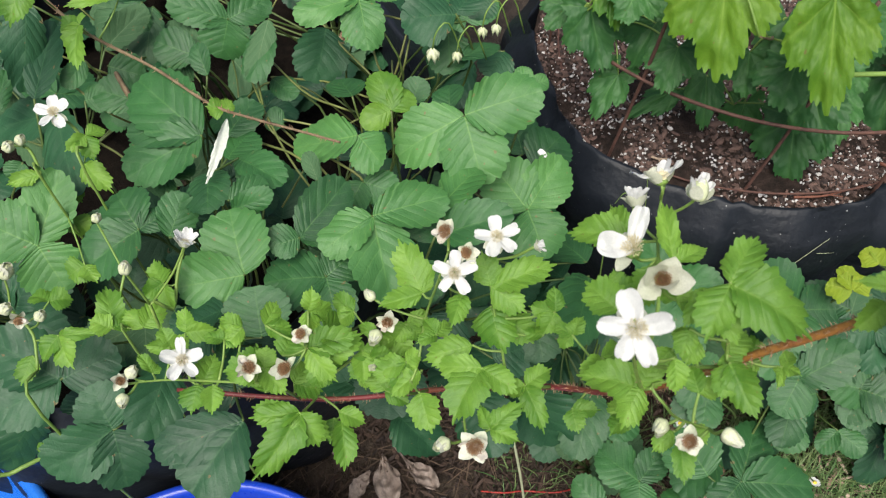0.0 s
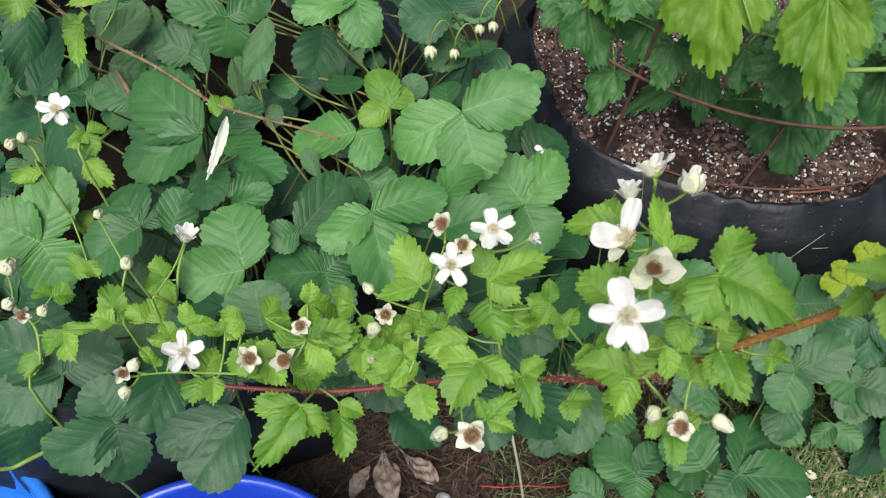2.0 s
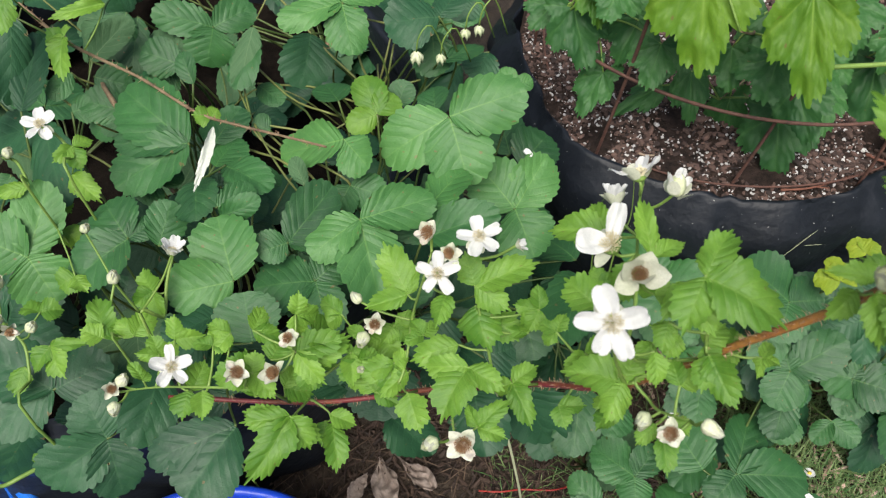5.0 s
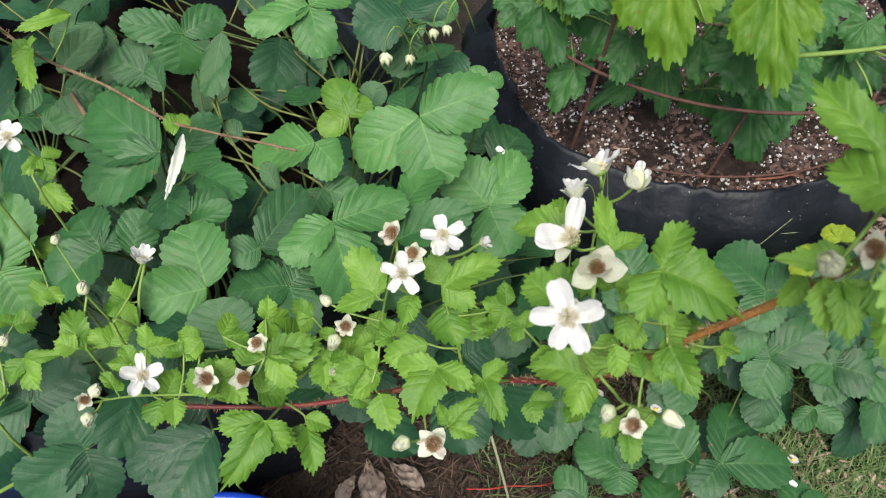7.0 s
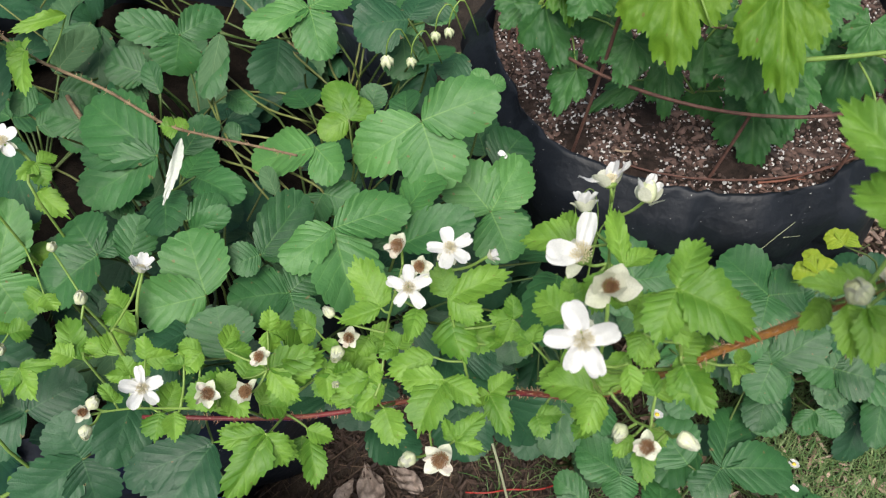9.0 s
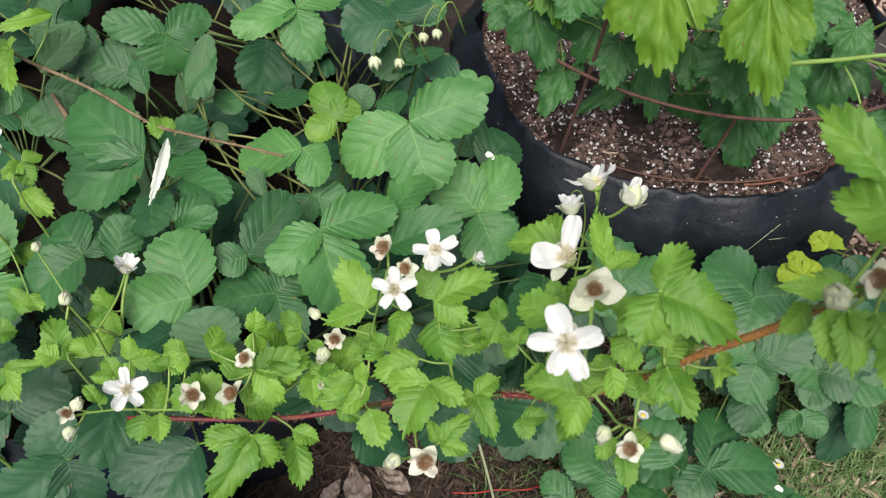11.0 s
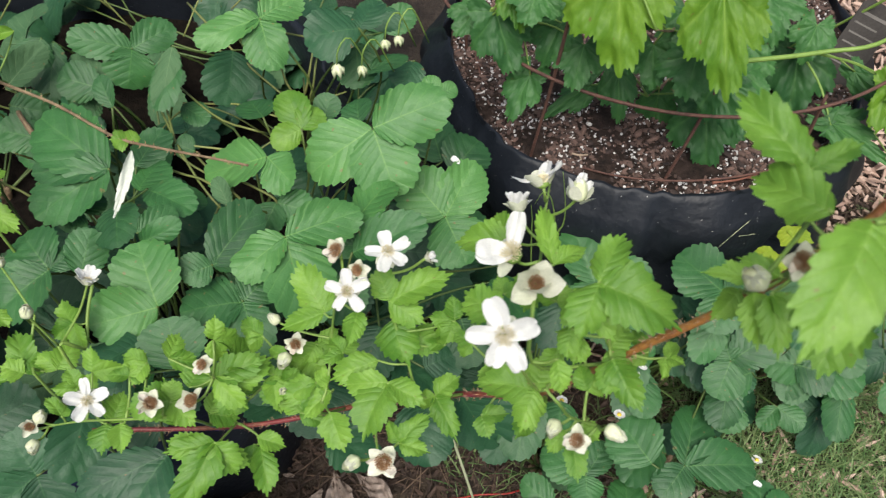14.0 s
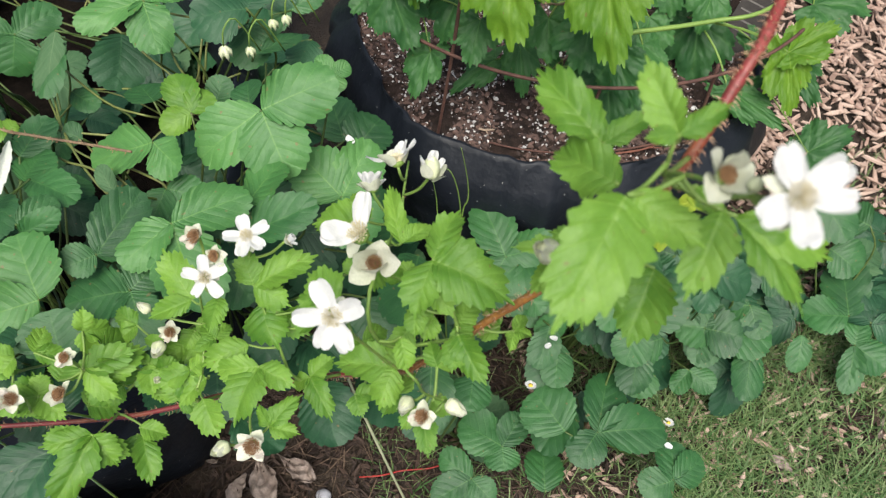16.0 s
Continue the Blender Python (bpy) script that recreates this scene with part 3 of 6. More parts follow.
def tub(name, centre, radius, rim, mat, label):
    """A round plastic tub with a rolled rim, open at the top."""
    thing = tagged(new(name), label, "tub")
    thing.location = (*centre, 0)
    prof = [(0.0, 0.004), (0.78, 0.004), (0.80, 0.012)] + [(0.80 + 0.17 * i / 6, 0.012 + (rim - 0.03) * i / 6) for i in range(1, 7)]
    prof += [(1.0, rim - 0.014), (1.015, rim - 0.006), (1.0, rim), (0.965, rim + 0.001), (0.945, rim - 0.006), (0.93, rim - 0.03), (0.77, 0.02), (0.0, 0.02)]
    seg = 72
    verts = [(r * radius * math.cos(2 * math.pi * j / seg), r * radius * math.sin(2 * math.pi * j / seg), z) for r, z in prof for j in range(seg)]
    part("shell", mesh(name, verts, grid_faces(len(prof), seg, True), mat), thing)
    return thing


tub("blue_tub", (-0.262, 0.093), 0.205, 0.215, BLUE, "dark blue round plastic tub on the mulch")
tub("blue_tub", (-0.632, 0.140), 0.225, 0.215, LIGHT_BLUE, "bright blue round plastic tub on the mulch")


# ---- plants: shared pieces ----
SKELETON = {"cane": [], "thin": [], "currant": []}
tags = random.Random(21)


def nearest(kind, p):
    p = Vector(p)
    return min(SKELETON[kind], key=lambda q: (q - p).length + 0.4 * max(0, q.z - p.z))


def stalk_mesh(name, a, b, r, mat, sag=0.0, n=8, r2=None):
    a, b = Vector(a), Vector(b)
    mid = a.lerp(b, 0.55) + Vector((0, 0, sag))
    pts = spline([a, mid, b], n)
    return mesh(name, *tube(pts, [r + (r2 - r) * i / (n - 1) if r2 else r for i in range(n)], 6), mat)


def leaflets(owner, blades, name, c, n, tips, rng, jitter=0.12, wide=1.12):
    for x, y, z, w in tips:
        nn = Vector(n) + Vector((rng.gauss(0, jitter), rng.gauss(0, jitter), rng.gauss(0, jitter)))
        part(name, rng.choice(blades), owner, m=frame_of(c, (x, y, z), nn, w, wide))


# ---- strawberry plants ----
CROWNS = []
for i, (x, y, z, label) in enumerate((
        (-0.46, 0.48, 0.245, "strawberry plant with dark green leaves in the wide bag"), (-0.24, 0.47, 0.245, "strawberry plant with dark green leaves in the wide bag"),
        (-0.08, 0.52, 0.245, "strawberry plant spilling over the rim of the black bag"), (-0.30, 0.75, 0.245, "strawberry plant with dark green leaves in the wide bag"),
        (-0.06, 0.75, 0.245, "strawberry plant with nodding flower buds in the wide bag"), (-0.50, 0.75, 0.245, "strawberry plant with dark green leaves in the wide bag"), (-0.15, 0.95, 0.245, "strawberry plant with dark green leaves in the wide bag"),
        (0.19, 0.36, 0.0, "low strawberry plant rooted in the mulch"), (0.36, 0.34, 0.0, "low strawberry plant at the edge of the grass"),
        (0.36, 0.46, 0.0, "low strawberry plant beside the black bag"), (0.55, 0.46, 0.0, "low strawberry plant at the edge of the grass"), (0.75, 0.47, 0.0, "low strawberry plant at the edge of the wood chips"), (0.88, 0.62, 0.0, "low strawberry plant at the edge of the wood chips"))):
    plant = tagged(new("strawberry_plant"), label, "strawberry plant", "strawberry plants")
    plant.location = (x, y, z)
    CROWNS.append((Vector((x, y, z)), plant))
    lumps = []
    for k in range(5):
        a = 1.3 * k + i
        lumps.append(tube(spline([(0, 0, -0.01), (0.008 * math.cos(a), 0.008 * math.sin(a), 0.012), (0.016 * math.cos(a), 0.016 * math.sin(a), 0.03)], 5), [0.007, 0.007, 0.006, 0.005, 0.002], 7))
    part("crown", mesh("crown", *joined(lumps), OLD_CANE), plant, "brown knobbly crown")


def crown_of(c):
    c = Vector(c)
    low = [k for k in CROWNS if (k[0].z > 0.1) == (c.x < 0.10 or (c.z > 0.36 and c.x < 0.25))]
    return min(low, key=lambda k: (k[0].xy - c.xy).length)


bend = random.Random(77)


def straw_leaf(c, n, *tips, age=""):
    at, plant = crown_of(c)
    local = Vector(c) - at
    L = local.length
    bow = [Vector((bend.uniform(-0.16, 0.16) * L, bend.uniform(-0.16, 0.16) * L, 0)) for _ in range(2)]
    path = spline([(0, 0, 0.01), local * 0.35 + bow[0] + Vector((0, 0, 0.05 * L)), local * 0.72 + bow[0] * 0.5 + bow[1] * 0.6 + Vector((0, 0, 0.07 * L)), local], 12)
    leaf = part("leaf", mesh("leaf_stalk", *tube(path, [0.0017 - 0.0006 * i / 11 for i in range(12)], 6), STALK), plant)
    moved = [(x - at.x, y - at.y, z - at.z, w) for x, y, z, w in tips]
    leaflets(leaf, {"old": OLD_BLADES, "young": FRESH_BLADES, "yellow": YELLOW_BLADES, "lime": LIME_BLADES, "pale": PALE_BLADES}.get(age, STRAW_BLADES), "leaflet", local, n, moved, tags, 0.10, 1.10)


def stalk(r, *pts):
    at, plant = crown_of(pts[0])
    part("runner", mesh("runner", *tube(spline([Vector(p) - at for p in pts], 14), r, 6), RUNNER), plant, "bare yellow-green stalk")


def straw_bud(p, d):
    """A small nodding bud: pointed sepals round a pale knob on a bent thread."""
    at, plant = crown_of(p)
    p = Vector(p) - at
    thread = spline([p + Vector((0.03, 0.02, -0.03)), p + Vector((0.016, 0.01, 0.022)), p + Vector((0.004, 0.002, 0.018)), p], 10)
    bud = part("bud", mesh("bud_stalk", *tube(thread, 0.0008, 5), GREEN_SHOOT), plant, "nodding pale flower bud")
    cone = []
    for k in range(5):
        a = 1.257 * k
        o = Vector((math.cos(a), math.sin(a), 0)) * d * 0.32
        cone.append(tube([p, p + o - Vector((0, 0, d * 0.45)), p + o * 1.2 - Vector((0, 0, d * 1.05))], [d * 0.12, d * 0.2, d * 0.02], 5))
    cone.append(tube(spline([p, p - Vector((0, 0, d * 0.5)), p - Vector((0, 0, d * 0.8))], 5), [d * 0.1, d * 0.32, d * 0.36, d * 0.28, d * 0.05], 7))
    part("calyx", mesh("sepals", *joined(cone), BUD), bud)


# ---- blackberry ----
bramble = tagged(new("blackberry_bush"), "thorny red blackberry cane with white flowers and bright green leaves", "blackberry bush")
young = tagged(new("blackberry_sucker"), "young blackberry growth with bright leaves among the strawberries", "blackberry bush")


def prickles(pts, radii, count, rng, size):
    pieces = []
    for _ in range(count):
        k = rng.randrange(1, len(pts) - 1)
        d = (pts[k + 1] - pts[k - 1]).normalized()
        o = d.cross(Vector((rng.uniform(-1, 1), rng.uniform(-1, 1), rng.uniform(-1, 1)))).normalized()
        p = pts[k].lerp(pts[k + 1], rng.random()) + o * radii[k] * 0.8
        L = size * rng.uniform(0.5, 1.1)
        pieces.append(tube([p, p + o * L * 0.5, p + o * L - d * L * 0.3], [L * 0.10, L * 0.05, L * 0.008], 4))
    return joined(pieces)


def cane(owner, name, pts, rs, mat, kind, n, spines, size, rng, label):
    path = spline(pts, n)
    radii = []
    for i in range(n):
        u = i / (n - 1)
        node = 1 + 0.22 * max(0, 1 - abs(((u * len(pts) * 1.4) % 1) - 0.5) * 9)
        k = u * (len(rs) - 1)
        base = rs[int(k)] + (rs[min(int(k) + 1, len(rs) - 1)] - rs[int(k)]) * (k - int(k))
        radii.append(base * node * (1 + 0.06 * noise.noise((u * 60, 0, 0))))
    ob = part(name, mesh(name, *tube(path, radii, 10), mat), owner, label)
    if spines:
        tagged(part("bristle_cover", mesh("bristle_cover", *prickles(path, radii, spines, rng, size), PRICKLE, False), ob, "fine sharp prickles"), kind="stuff")
    SKELETON[kind] += path
    return ob


cane(bramble, "cane", [(-0.20, 0.25, 0.572), (-0.09, 0.238, 0.573), (0.0, 0.233, 0.595), (0.062, 0.222, 0.619), (0.102, 0.192, 0.674), (0.125, 0.180, 0.716), (0.152, 0.169, 0.772), (0.177, 0.159, 0.821), (0.204, 0.148, 0.893), (0.229, 0.165, 0.926), (0.252, 0.190, 0.938), (0.30, 0.26, 0.95), (0.42, 0.50, 0.93), (0.55, 1.0, 0.80), (0.62, 1.6, 0.45), (0.64, 2.0, 0.0)],
     (0.0016, 0.0018, 0.0019, 0.0020, 0.0020, 0.0021, 0.0021, 0.0021, 0.0021, 0.0021, 0.0021, 0.0022, 0.003, 0.0045, 0.005, 0.006), CANE, "cane", 240, 1500, 0.0036, random.Random(3), "red-brown thorny cane")
SKELETON["cane"] = [p for p in SKELETON["cane"] if p.y < 0.3]


def shoot(r, *pts):
    start = nearest("cane", pts[0])
    path = spline([start] + [Vector(p) for p in pts], 18)
    ob = part("side_shoot", mesh("side_shoot", *tube(path, [r * (1.25 - 0.5 * i / 17) for i in range(18)], 7), GREEN_SHOOT), bramble, "pale green hairy side shoot")
    tagged(part("bristle_cover", mesh("bristle_cover", *prickles(path, [r] * 18, 26, tags, 0.0016), PRICKLE, False), ob), kind="stuff")
    SKELETON["cane"] += path


def thin_cane(r, *pts):
    cane(young, "cane", list(pts), (r, r * 0.7), OLD_CANE, "thin", 80, 150, 0.0038, random.Random(4), "thin dry brown cane")


def young_shoot(r, *pts):
    foot = Vector(pts[0])
    foot.z = BED_Z - 0.13 if inside(foot.x, foot.y, *BED_C, BED_R) else 0.0
    path = spline([foot] + [Vector(p) for p in pts], 20)
    part("side_shoot", mesh("side_shoot", *tube(path, r, 6), GREEN_SHOOT), young)
    SKELETON["thin"] += path


def owner_of(c):
    c = Vector(c)
    a, b = nearest("cane", c), nearest("thin", c)
    return ("cane", bramble, a) if (a - c).length <= (b - c).length else ("thin", young, b)


def black_leaf(c, n, *tips):
    kind, plant, at = owner_of(c)
    if (Vector(c) - at).length < 0.004:
        at = at + Vector((0.004, 0.004, -0.006))
    leaf = part("leaf", stalk_mesh("leaf_stalk", at, c, 0.0009, GREEN_SHOOT, -0.003, 7, 0.0007), plant)
    leaflets(leaf, BLACK_BLADES, "leaflet", c, n, tips, tags, 0.2, 1.0)


def petal_mesh(rng, mat):
    """An obovate petal, narrow at the foot, with a softly notched and crumpled rim."""
    verts, nu, nv = [], 16, 9
    cup, tw, off, notch = rng.uniform(0.15, 0.5), rng.uniform(-0.2, 0.2), rng.uniform(0, 40), rng.uniform(0, 0.06)
    for i in range(nu):
        u = i / (nu - 1)
        w = 0.5 * (0.20 + 0.80 * math.sin(math.pi * u ** 1.30) ** 0.72) * (1 + 0.12 * noise.noise((u * 5, off, 0))) if u < 0.99 else 0.12
        y = ((1 - math.cos(math.pi * u)) / 2) ** 0.95
        for j in range(nv):
            v = 2 * j / (nv - 1) - 1
            z = cup * (v * v * w * 0.6 + 0.55 * (y - 0.45) ** 2) + tw * v * w * y + 0.14 * noise.noise((v * 1.6 + off, y * 2.2, off)) + 0.05 * noise.noise((v * 4 + off, y * 5, off))
            verts.append((v * w, y - notch * (1 - abs(v)) * u ** 6, z))
    return mesh("petal", verts, grid_faces(nu, nv), mat)


def sepal_mesh():
    verts, nu, nv = [], 8, 5
    for i in range(nu):
        s = i / (nu - 1)
        w = 0.5 * math.sin(math.pi * (0.14 + 0.82 * s) ** 0.9) ** 0.7 if i < nu - 1 else 0.05
        verts += [((2 * j / (nv - 1) - 1) * w, s, 0.25 * (2 * j / (nv - 1) - 1) ** 2 * w - 0.1 * s * s) for j in range(nv)]
    return mesh("sepal", verts, grid_faces(nu, nv), SEPAL)


def stamen_mesh(mat, rng, count, spread, height):
    """A tuft of threads with small heads."""
    pieces = []
    for i in range(count):
        a, q = 2.4 * i, math.sqrt((i + 0.5) / count)
        tip = Vector((spread * q * math.cos(a), spread * q * math.sin(a), height * (1.05 - 0.35 * q * q) * rng.uniform(0.8, 1.1)))
        root = Vector((0.10 * q * math.cos(a), 0.10 * q * math.sin(a), 0))
        pieces.append(tube([root, tip], [0.009, 0.008], 3))
        pieces.append(tube([tip - Vector((0, 0, 0.02)), tip, tip + Vector((0, 0, 0.03))], [0.008, 0.02, 0.006], 4))
    return mesh("stamens", *joined(pieces), mat, False)


prng = random.Random(17)
PETALS = [petal_mesh(prng, PETAL) for _ in range(9)]
WITHERED_PETALS = [petal_mesh(prng, WITHERED) for _ in range(3)]
SEPAL_MESH = sepal_mesh()
STAMENS = stamen_mesh(STAMEN, prng, 70, 0.24, 0.2)
DRY_STAMENS = stamen_mesh(DRY_STAMEN, prng, 110, 0.25, 0.17)


def head_pose(p, n):
    return Matrix.Translation(Vector(p)) @ Vector(n).to_track_quat("Z", "Y").to_matrix().to_4x4()


def pedicel(name, p, n, d, label):
    kind, plant, at = owner_of(p)
    p, n = Vector(p), Vector(n)
    back = p - n * d * 0.2
    pts = spline([at, at.lerp(back, 0.6) - Vector((0, 0, 0.004)), back, p - n * d * 0.03], 10)
    knob = tube([p - n * d * 0.10, p - n * d * 0.05, p], [d * 0.05, d * 0.13, d * 0.11], 8)
    return part(name, mesh("flower_stalk", *joined([tube(pts, 0.0009, 6), knob]), GREEN_SHOOT), plant, label)


def flower(p, n, d, cup=None, ways=None):
    """An open flower; ways: degrees, from the east over the upper north, in which its petals point."""
    ob = pedicel("flower", p, n, d, "open white five-petalled flower")
    h = head_pose(p, n)
    spin, side = tags.uniform(0, 6.28), tags.uniform(0.05, 0.35)
    turns = [spin + 1.2566 * k + tags.gauss(0, 0.12) for k in range(5)]
    if ways:
        back = h.to_3x3().inverted()
        way = [back @ Vector((math.cos(radians(w)), 0.836 * math.sin(radians(w)), 0.549 * math.sin(radians(w)))) for w in ways]
        turns = [math.atan2(-q.x, q.y) for q in way]
    side = side if cup is None else cup
    for a in turns:
        lift = side + tags.gauss(0, 0.16)
        L, W = d * 0.5 * tags.uniform(0.92, 1.1), d * 0.28 * tags.uniform(0.85, 1.2)
        turn = Euler((lift, 0, a)).to_matrix().to_4x4()
        part("petal", tags.choice(PETALS), ob, m=h @ turn @ Matrix.Translation((0, d * 0.03, 0)) @ Matrix.Diagonal((W, L, L, 1)))
        part("sepal", SEPAL_MESH, ob, m=h @ Euler(((-0.35 if cup is None else 1.0) + tags.gauss(0, 0.15), 0, a + 0.63)).to_matrix().to_4x4() @ Matrix.Translation((0, d * 0.04, -d * 0.04 if cup is None else -d * 0.14)) @ Matrix.Diagonal((d * 0.2, d * 0.33, d * 0.3, 1) if cup is None else (d * 0.34, d * 0.36, d * 0.5, 1)))
    part("stamen_tuft", STAMENS, ob, "cream stamens", h @ Matrix.Diagonal((d * 0.64, d * 0.64, d * 0.75, 1)))


def spent_flower(p, n, d, close=None):
    ob = pedicel("spent_flower", p, n, d, "faded flower with brown stamens and pale sepals")
    h = head_pose(p, n)
    spin = tags.uniform(0, 6.28)
    close = tags.uniform(0.45, 1.0) if close is None else close
    for k in range(5):
        a = spin + 1.2566 * k + tags.gauss(0, 0.15)
        part("sepal", SEPAL_MESH, ob, m=h @ Euler((close + tags.gauss(0, 0.3), tags.gauss(0, 0.2), a)).to_matrix().to_4x4() @ Matrix.Translation((0, d * 0.05, -d * 0.12)) @ Matrix.Diagonal((d * (0.42 if close < 0.9 else 0.56), d * tags.uniform(0.32, 0.50) * (1 if close < 0.9 else 1.4), d * 0.7, 1)))
    for k in range(tags.choice((0, 1, 1, 2))):
        a = tags.uniform(0, 6.28)
        part("petal", tags.choice(WITHERED_PETALS), ob, "withered petal", h @ Euler((0.4 + tags.gauss(0, 0.3), tags.gauss(0, 0.4), a)).to_matrix().to_4x4() @ Matrix.Diagonal((d * 0.26, d * 0.50, d * 0.6, 1)))
    part("stamen_tuft", DRY_STAMENS, ob, "dry brown stamens", h @ Matrix.Diagonal((d * (1.0 if close < 0.9 else 0.7),) * 2 + (d * 1.2, 1)))


def bud(p, n, d, opening=False):
    """A closed bud: five overlapping scales round a pale tip."""
    ob = pedicel("bud", p, n, d, "closed pale green flower bud")
    h = head_pose(p, n)
    prof = ((0.0, 0.22), (0.06, 0.36), (0.25, 0.44), (0.5, 0.42), (0.75, 0.30), (0.92, 0.15), (1.0, 0.03))
    seg = 20
    verts = [(r * d * (1 + 0.07 * math.cos(5 * 2 * math.pi * j / seg)) * math.cos(2 * math.pi * j / seg), r * d * (1 + 0.07 * math.cos(5 * 2 * math.pi * j / seg)) * math.sin(2 * math.pi * j / seg), (z - 0.15) * d) for z, r in prof for j in range(seg)]
    part("husk", mesh("bud", verts, grid_faces(len(prof), seg, True), BUD), ob, m=h)
    if opening:
        for k in range(6):
            a = 1.05 * k + tags.gauss(0, 0.2)
            part("petal", tags.choice(PETALS), ob, "crumpled white petal", h @ Euler((1.25 + tags.gauss(0, 0.2), 0, a)).to_matrix().to_4x4() @ Matrix.Translation((0, d * 0.15, -d * 0.05)) @ Matrix.Diagonal((d * 0.42, d * tags.uniform(0.75, 1.0), d * 0.9, 1)))
    if d > 0.006:
        for k in range(5):
            part("sepal", SEPAL_MESH, ob, m=h @ Euler(((1.0 if opening else 1.86) + tags.gauss(0, 0.25 if opening else 0.06), 0, 1.2566 * k)).to_matrix().to_4x4() @ Matrix.Translation((0, d * 0.1, -d * (0.42 if opening else 0.40))) @ Matrix.Diagonal((d * 0.62, d * (0.7 if opening else 0.85), d * 0.5, 1)))


# ---- currant bush and its wire cage ----
currant = tagged(new("currant_bush"), "leafy currant bush with lobed bright green leaves in a black bag", "currant bush")
for pts, r in ((((0.46, 0.86, 0.33), (0.40, 0.74, 0.45), (0.34, 0.62, 0.55), (0.30, 0.57, 0.60)), 0.0035), (((0.48, 0.84, 0.33), (0.44, 0.72, 0.48), (0.40, 0.62, 0.56), (0.38, 0.57, 0.60)), 0.0035),
               (((0.44, 0.86, 0.33), (0.32, 0.80, 0.42), (0.22, 0.74, 0.48), (0.16, 0.70, 0.52)), 0.003), (((0.47, 0.83, 0.33), (0.42, 0.74, 0.37), (0.36, 0.68, 0.39)), 0.003),
               (((0.50, 0.83, 0.33), (0.54, 0.76, 0.38), (0.55, 0.70, 0.42)), 0.003), (((0.50, 0.85, 0.33), (0.60, 0.78, 0.50), (0.66, 0.66, 0.62)), 0.003),
               (((0.371, 0.549, 0.568), (0.466, 0.552, 0.565), (0.543, 0.560, 0.57), (0.70, 0.68, 0.56), (0.62, 0.80, 0.33)), 0.0026)):
    path = spline(pts, 26)
    part("stem", mesh("stem", *tube(path, [r * ((0.8 - 0.55 * i / 25) if r > 0.0028 or r < 0.0025 else 1 - 0.3 * i / 25) for i in range(26)], 8), GREEN_SHOOT if r == 0.0026 else OLD_CANE), currant, "smooth green stem" if r == 0.0026 else "brown woody stem")
    SKELETON["currant"] += path


def lobed_leaf(c, n, *tips, young=False):
    at = nearest("currant", c)
    leaf = part("leaf", stalk_mesh("leaf_stalk", at, c, 0.0013, GREEN_SHOOT, 0.01, 8, 0.0009), currant)
    leaflets(leaf, YOUNG_BLADES if young else LOBED_BLADES, "blade", c, n, tips, tags, 0.05)


cage = tagged(new("wire_cage"), "rusty wire plant cage standing in the black bag", "plant cage")
CAGE_C = (0.43, 0.83)


def wire(name, pts, n, r=0.0021):
    return part(name, mesh(name, *tube(spline(pts, n), r, 7), RUST), cage)


wire("ring", [(0.444 + 0.337 * math.cos(a), 0.895 + 0.337 * math.sin(a), 0.472 + 0.008 * math.sin(2 * a)) for a in [0.2618 * k for k in range(25)]], 120, 0.0021)
wire("ring", [(CAGE_C[0] + 0.262 * math.cos(a), CAGE_C[1] + 0.262 * math.sin(a), 0.343 + 0.012 * math.sin(3 * a)) for a in [0.2618 * k for k in range(25)]], 120, 0.0014)
for a, b in (((0.205, 0.655, 0.28), (0.245, 0.622, 0.74)), ((0.352, 0.585, 0.28), (0.425, 0.612, 0.60)), ((0.155, 0.86, 0.28), (0.158, 0.80, 0.74)), ((0.69, 0.86, 0.28), (0.70, 0.85, 0.66)), ((0.50, 1.09, 0.28), (0.50, 1.10, 0.70)), ((0.51, 0.575, 0.28), (0.51, 0.57, 0.48))):
    wire("leg", [a, ((a[0] + b[0]) / 2 + 0.004, (a[1] + b[1]) / 2, (a[2] + b[2]) / 2), b], 12)
# side shoots of the cane
shoot(0.0009, (-0.026, 0.215, 0.633), (-0.019, 0.231, 0.643), (-0.013, 0.255, 0.661), (-0.004, 0.252, 0.709), (0.003, 0.264, 0.724))
shoot(0.0009, (0.041, 0.211, 0.647), (0.034, 0.227, 0.671), (0.029, 0.246, 0.696), (0.027, 0.264, 0.713))
shoot(0.0009, (0.099, 0.169, 0.763), (0.095, 0.174, 0.807), (0.118, 0.247, 0.756), (0.124, 0.270, 0.750), (0.130, 0.288, 0.754))
shoot(0.0009, (0.108, 0.173, 0.727), (0.113, 0.162, 0.726), (0.115, 0.151, 0.736), (0.124, 0.138, 0.754))
shoot(0.0009, (-0.115, 0.221, 0.640), (-0.141, 0.218, 0.653), (-0.191, 0.237, 0.618), (-0.229, 0.248, 0.591))
shoot(0.0009, (-0.090, 0.237, 0.577), (-0.079, 0.228, 0.574), (-0.076, 0.216, 0.573))
shoot(0.0009, (0.019, 0.209, 0.654), (0.010, 0.194, 0.645), (0.010, 0.176, 0.649))
shoot(0.0009, (-0.095, 0.239, 0.583), (-0.094, 0.241, 0.621), (-0.090, 0.237, 0.663))
shoot(0.0009, (-0.081, 0.246, 0.599), (-0.058, 0.251, 0.623), (-0.048, 0.265, 0.621))
shoot(0.0009, (0.137, 0.170, 0.764), (0.133, 0.176, 0.788), (0.130, 0.186, 0.809))
shoot(0.0009, (0.102, 0.173, 0.726), (0.088, 0.166, 0.777), (0.079, 0.154, 0.824))
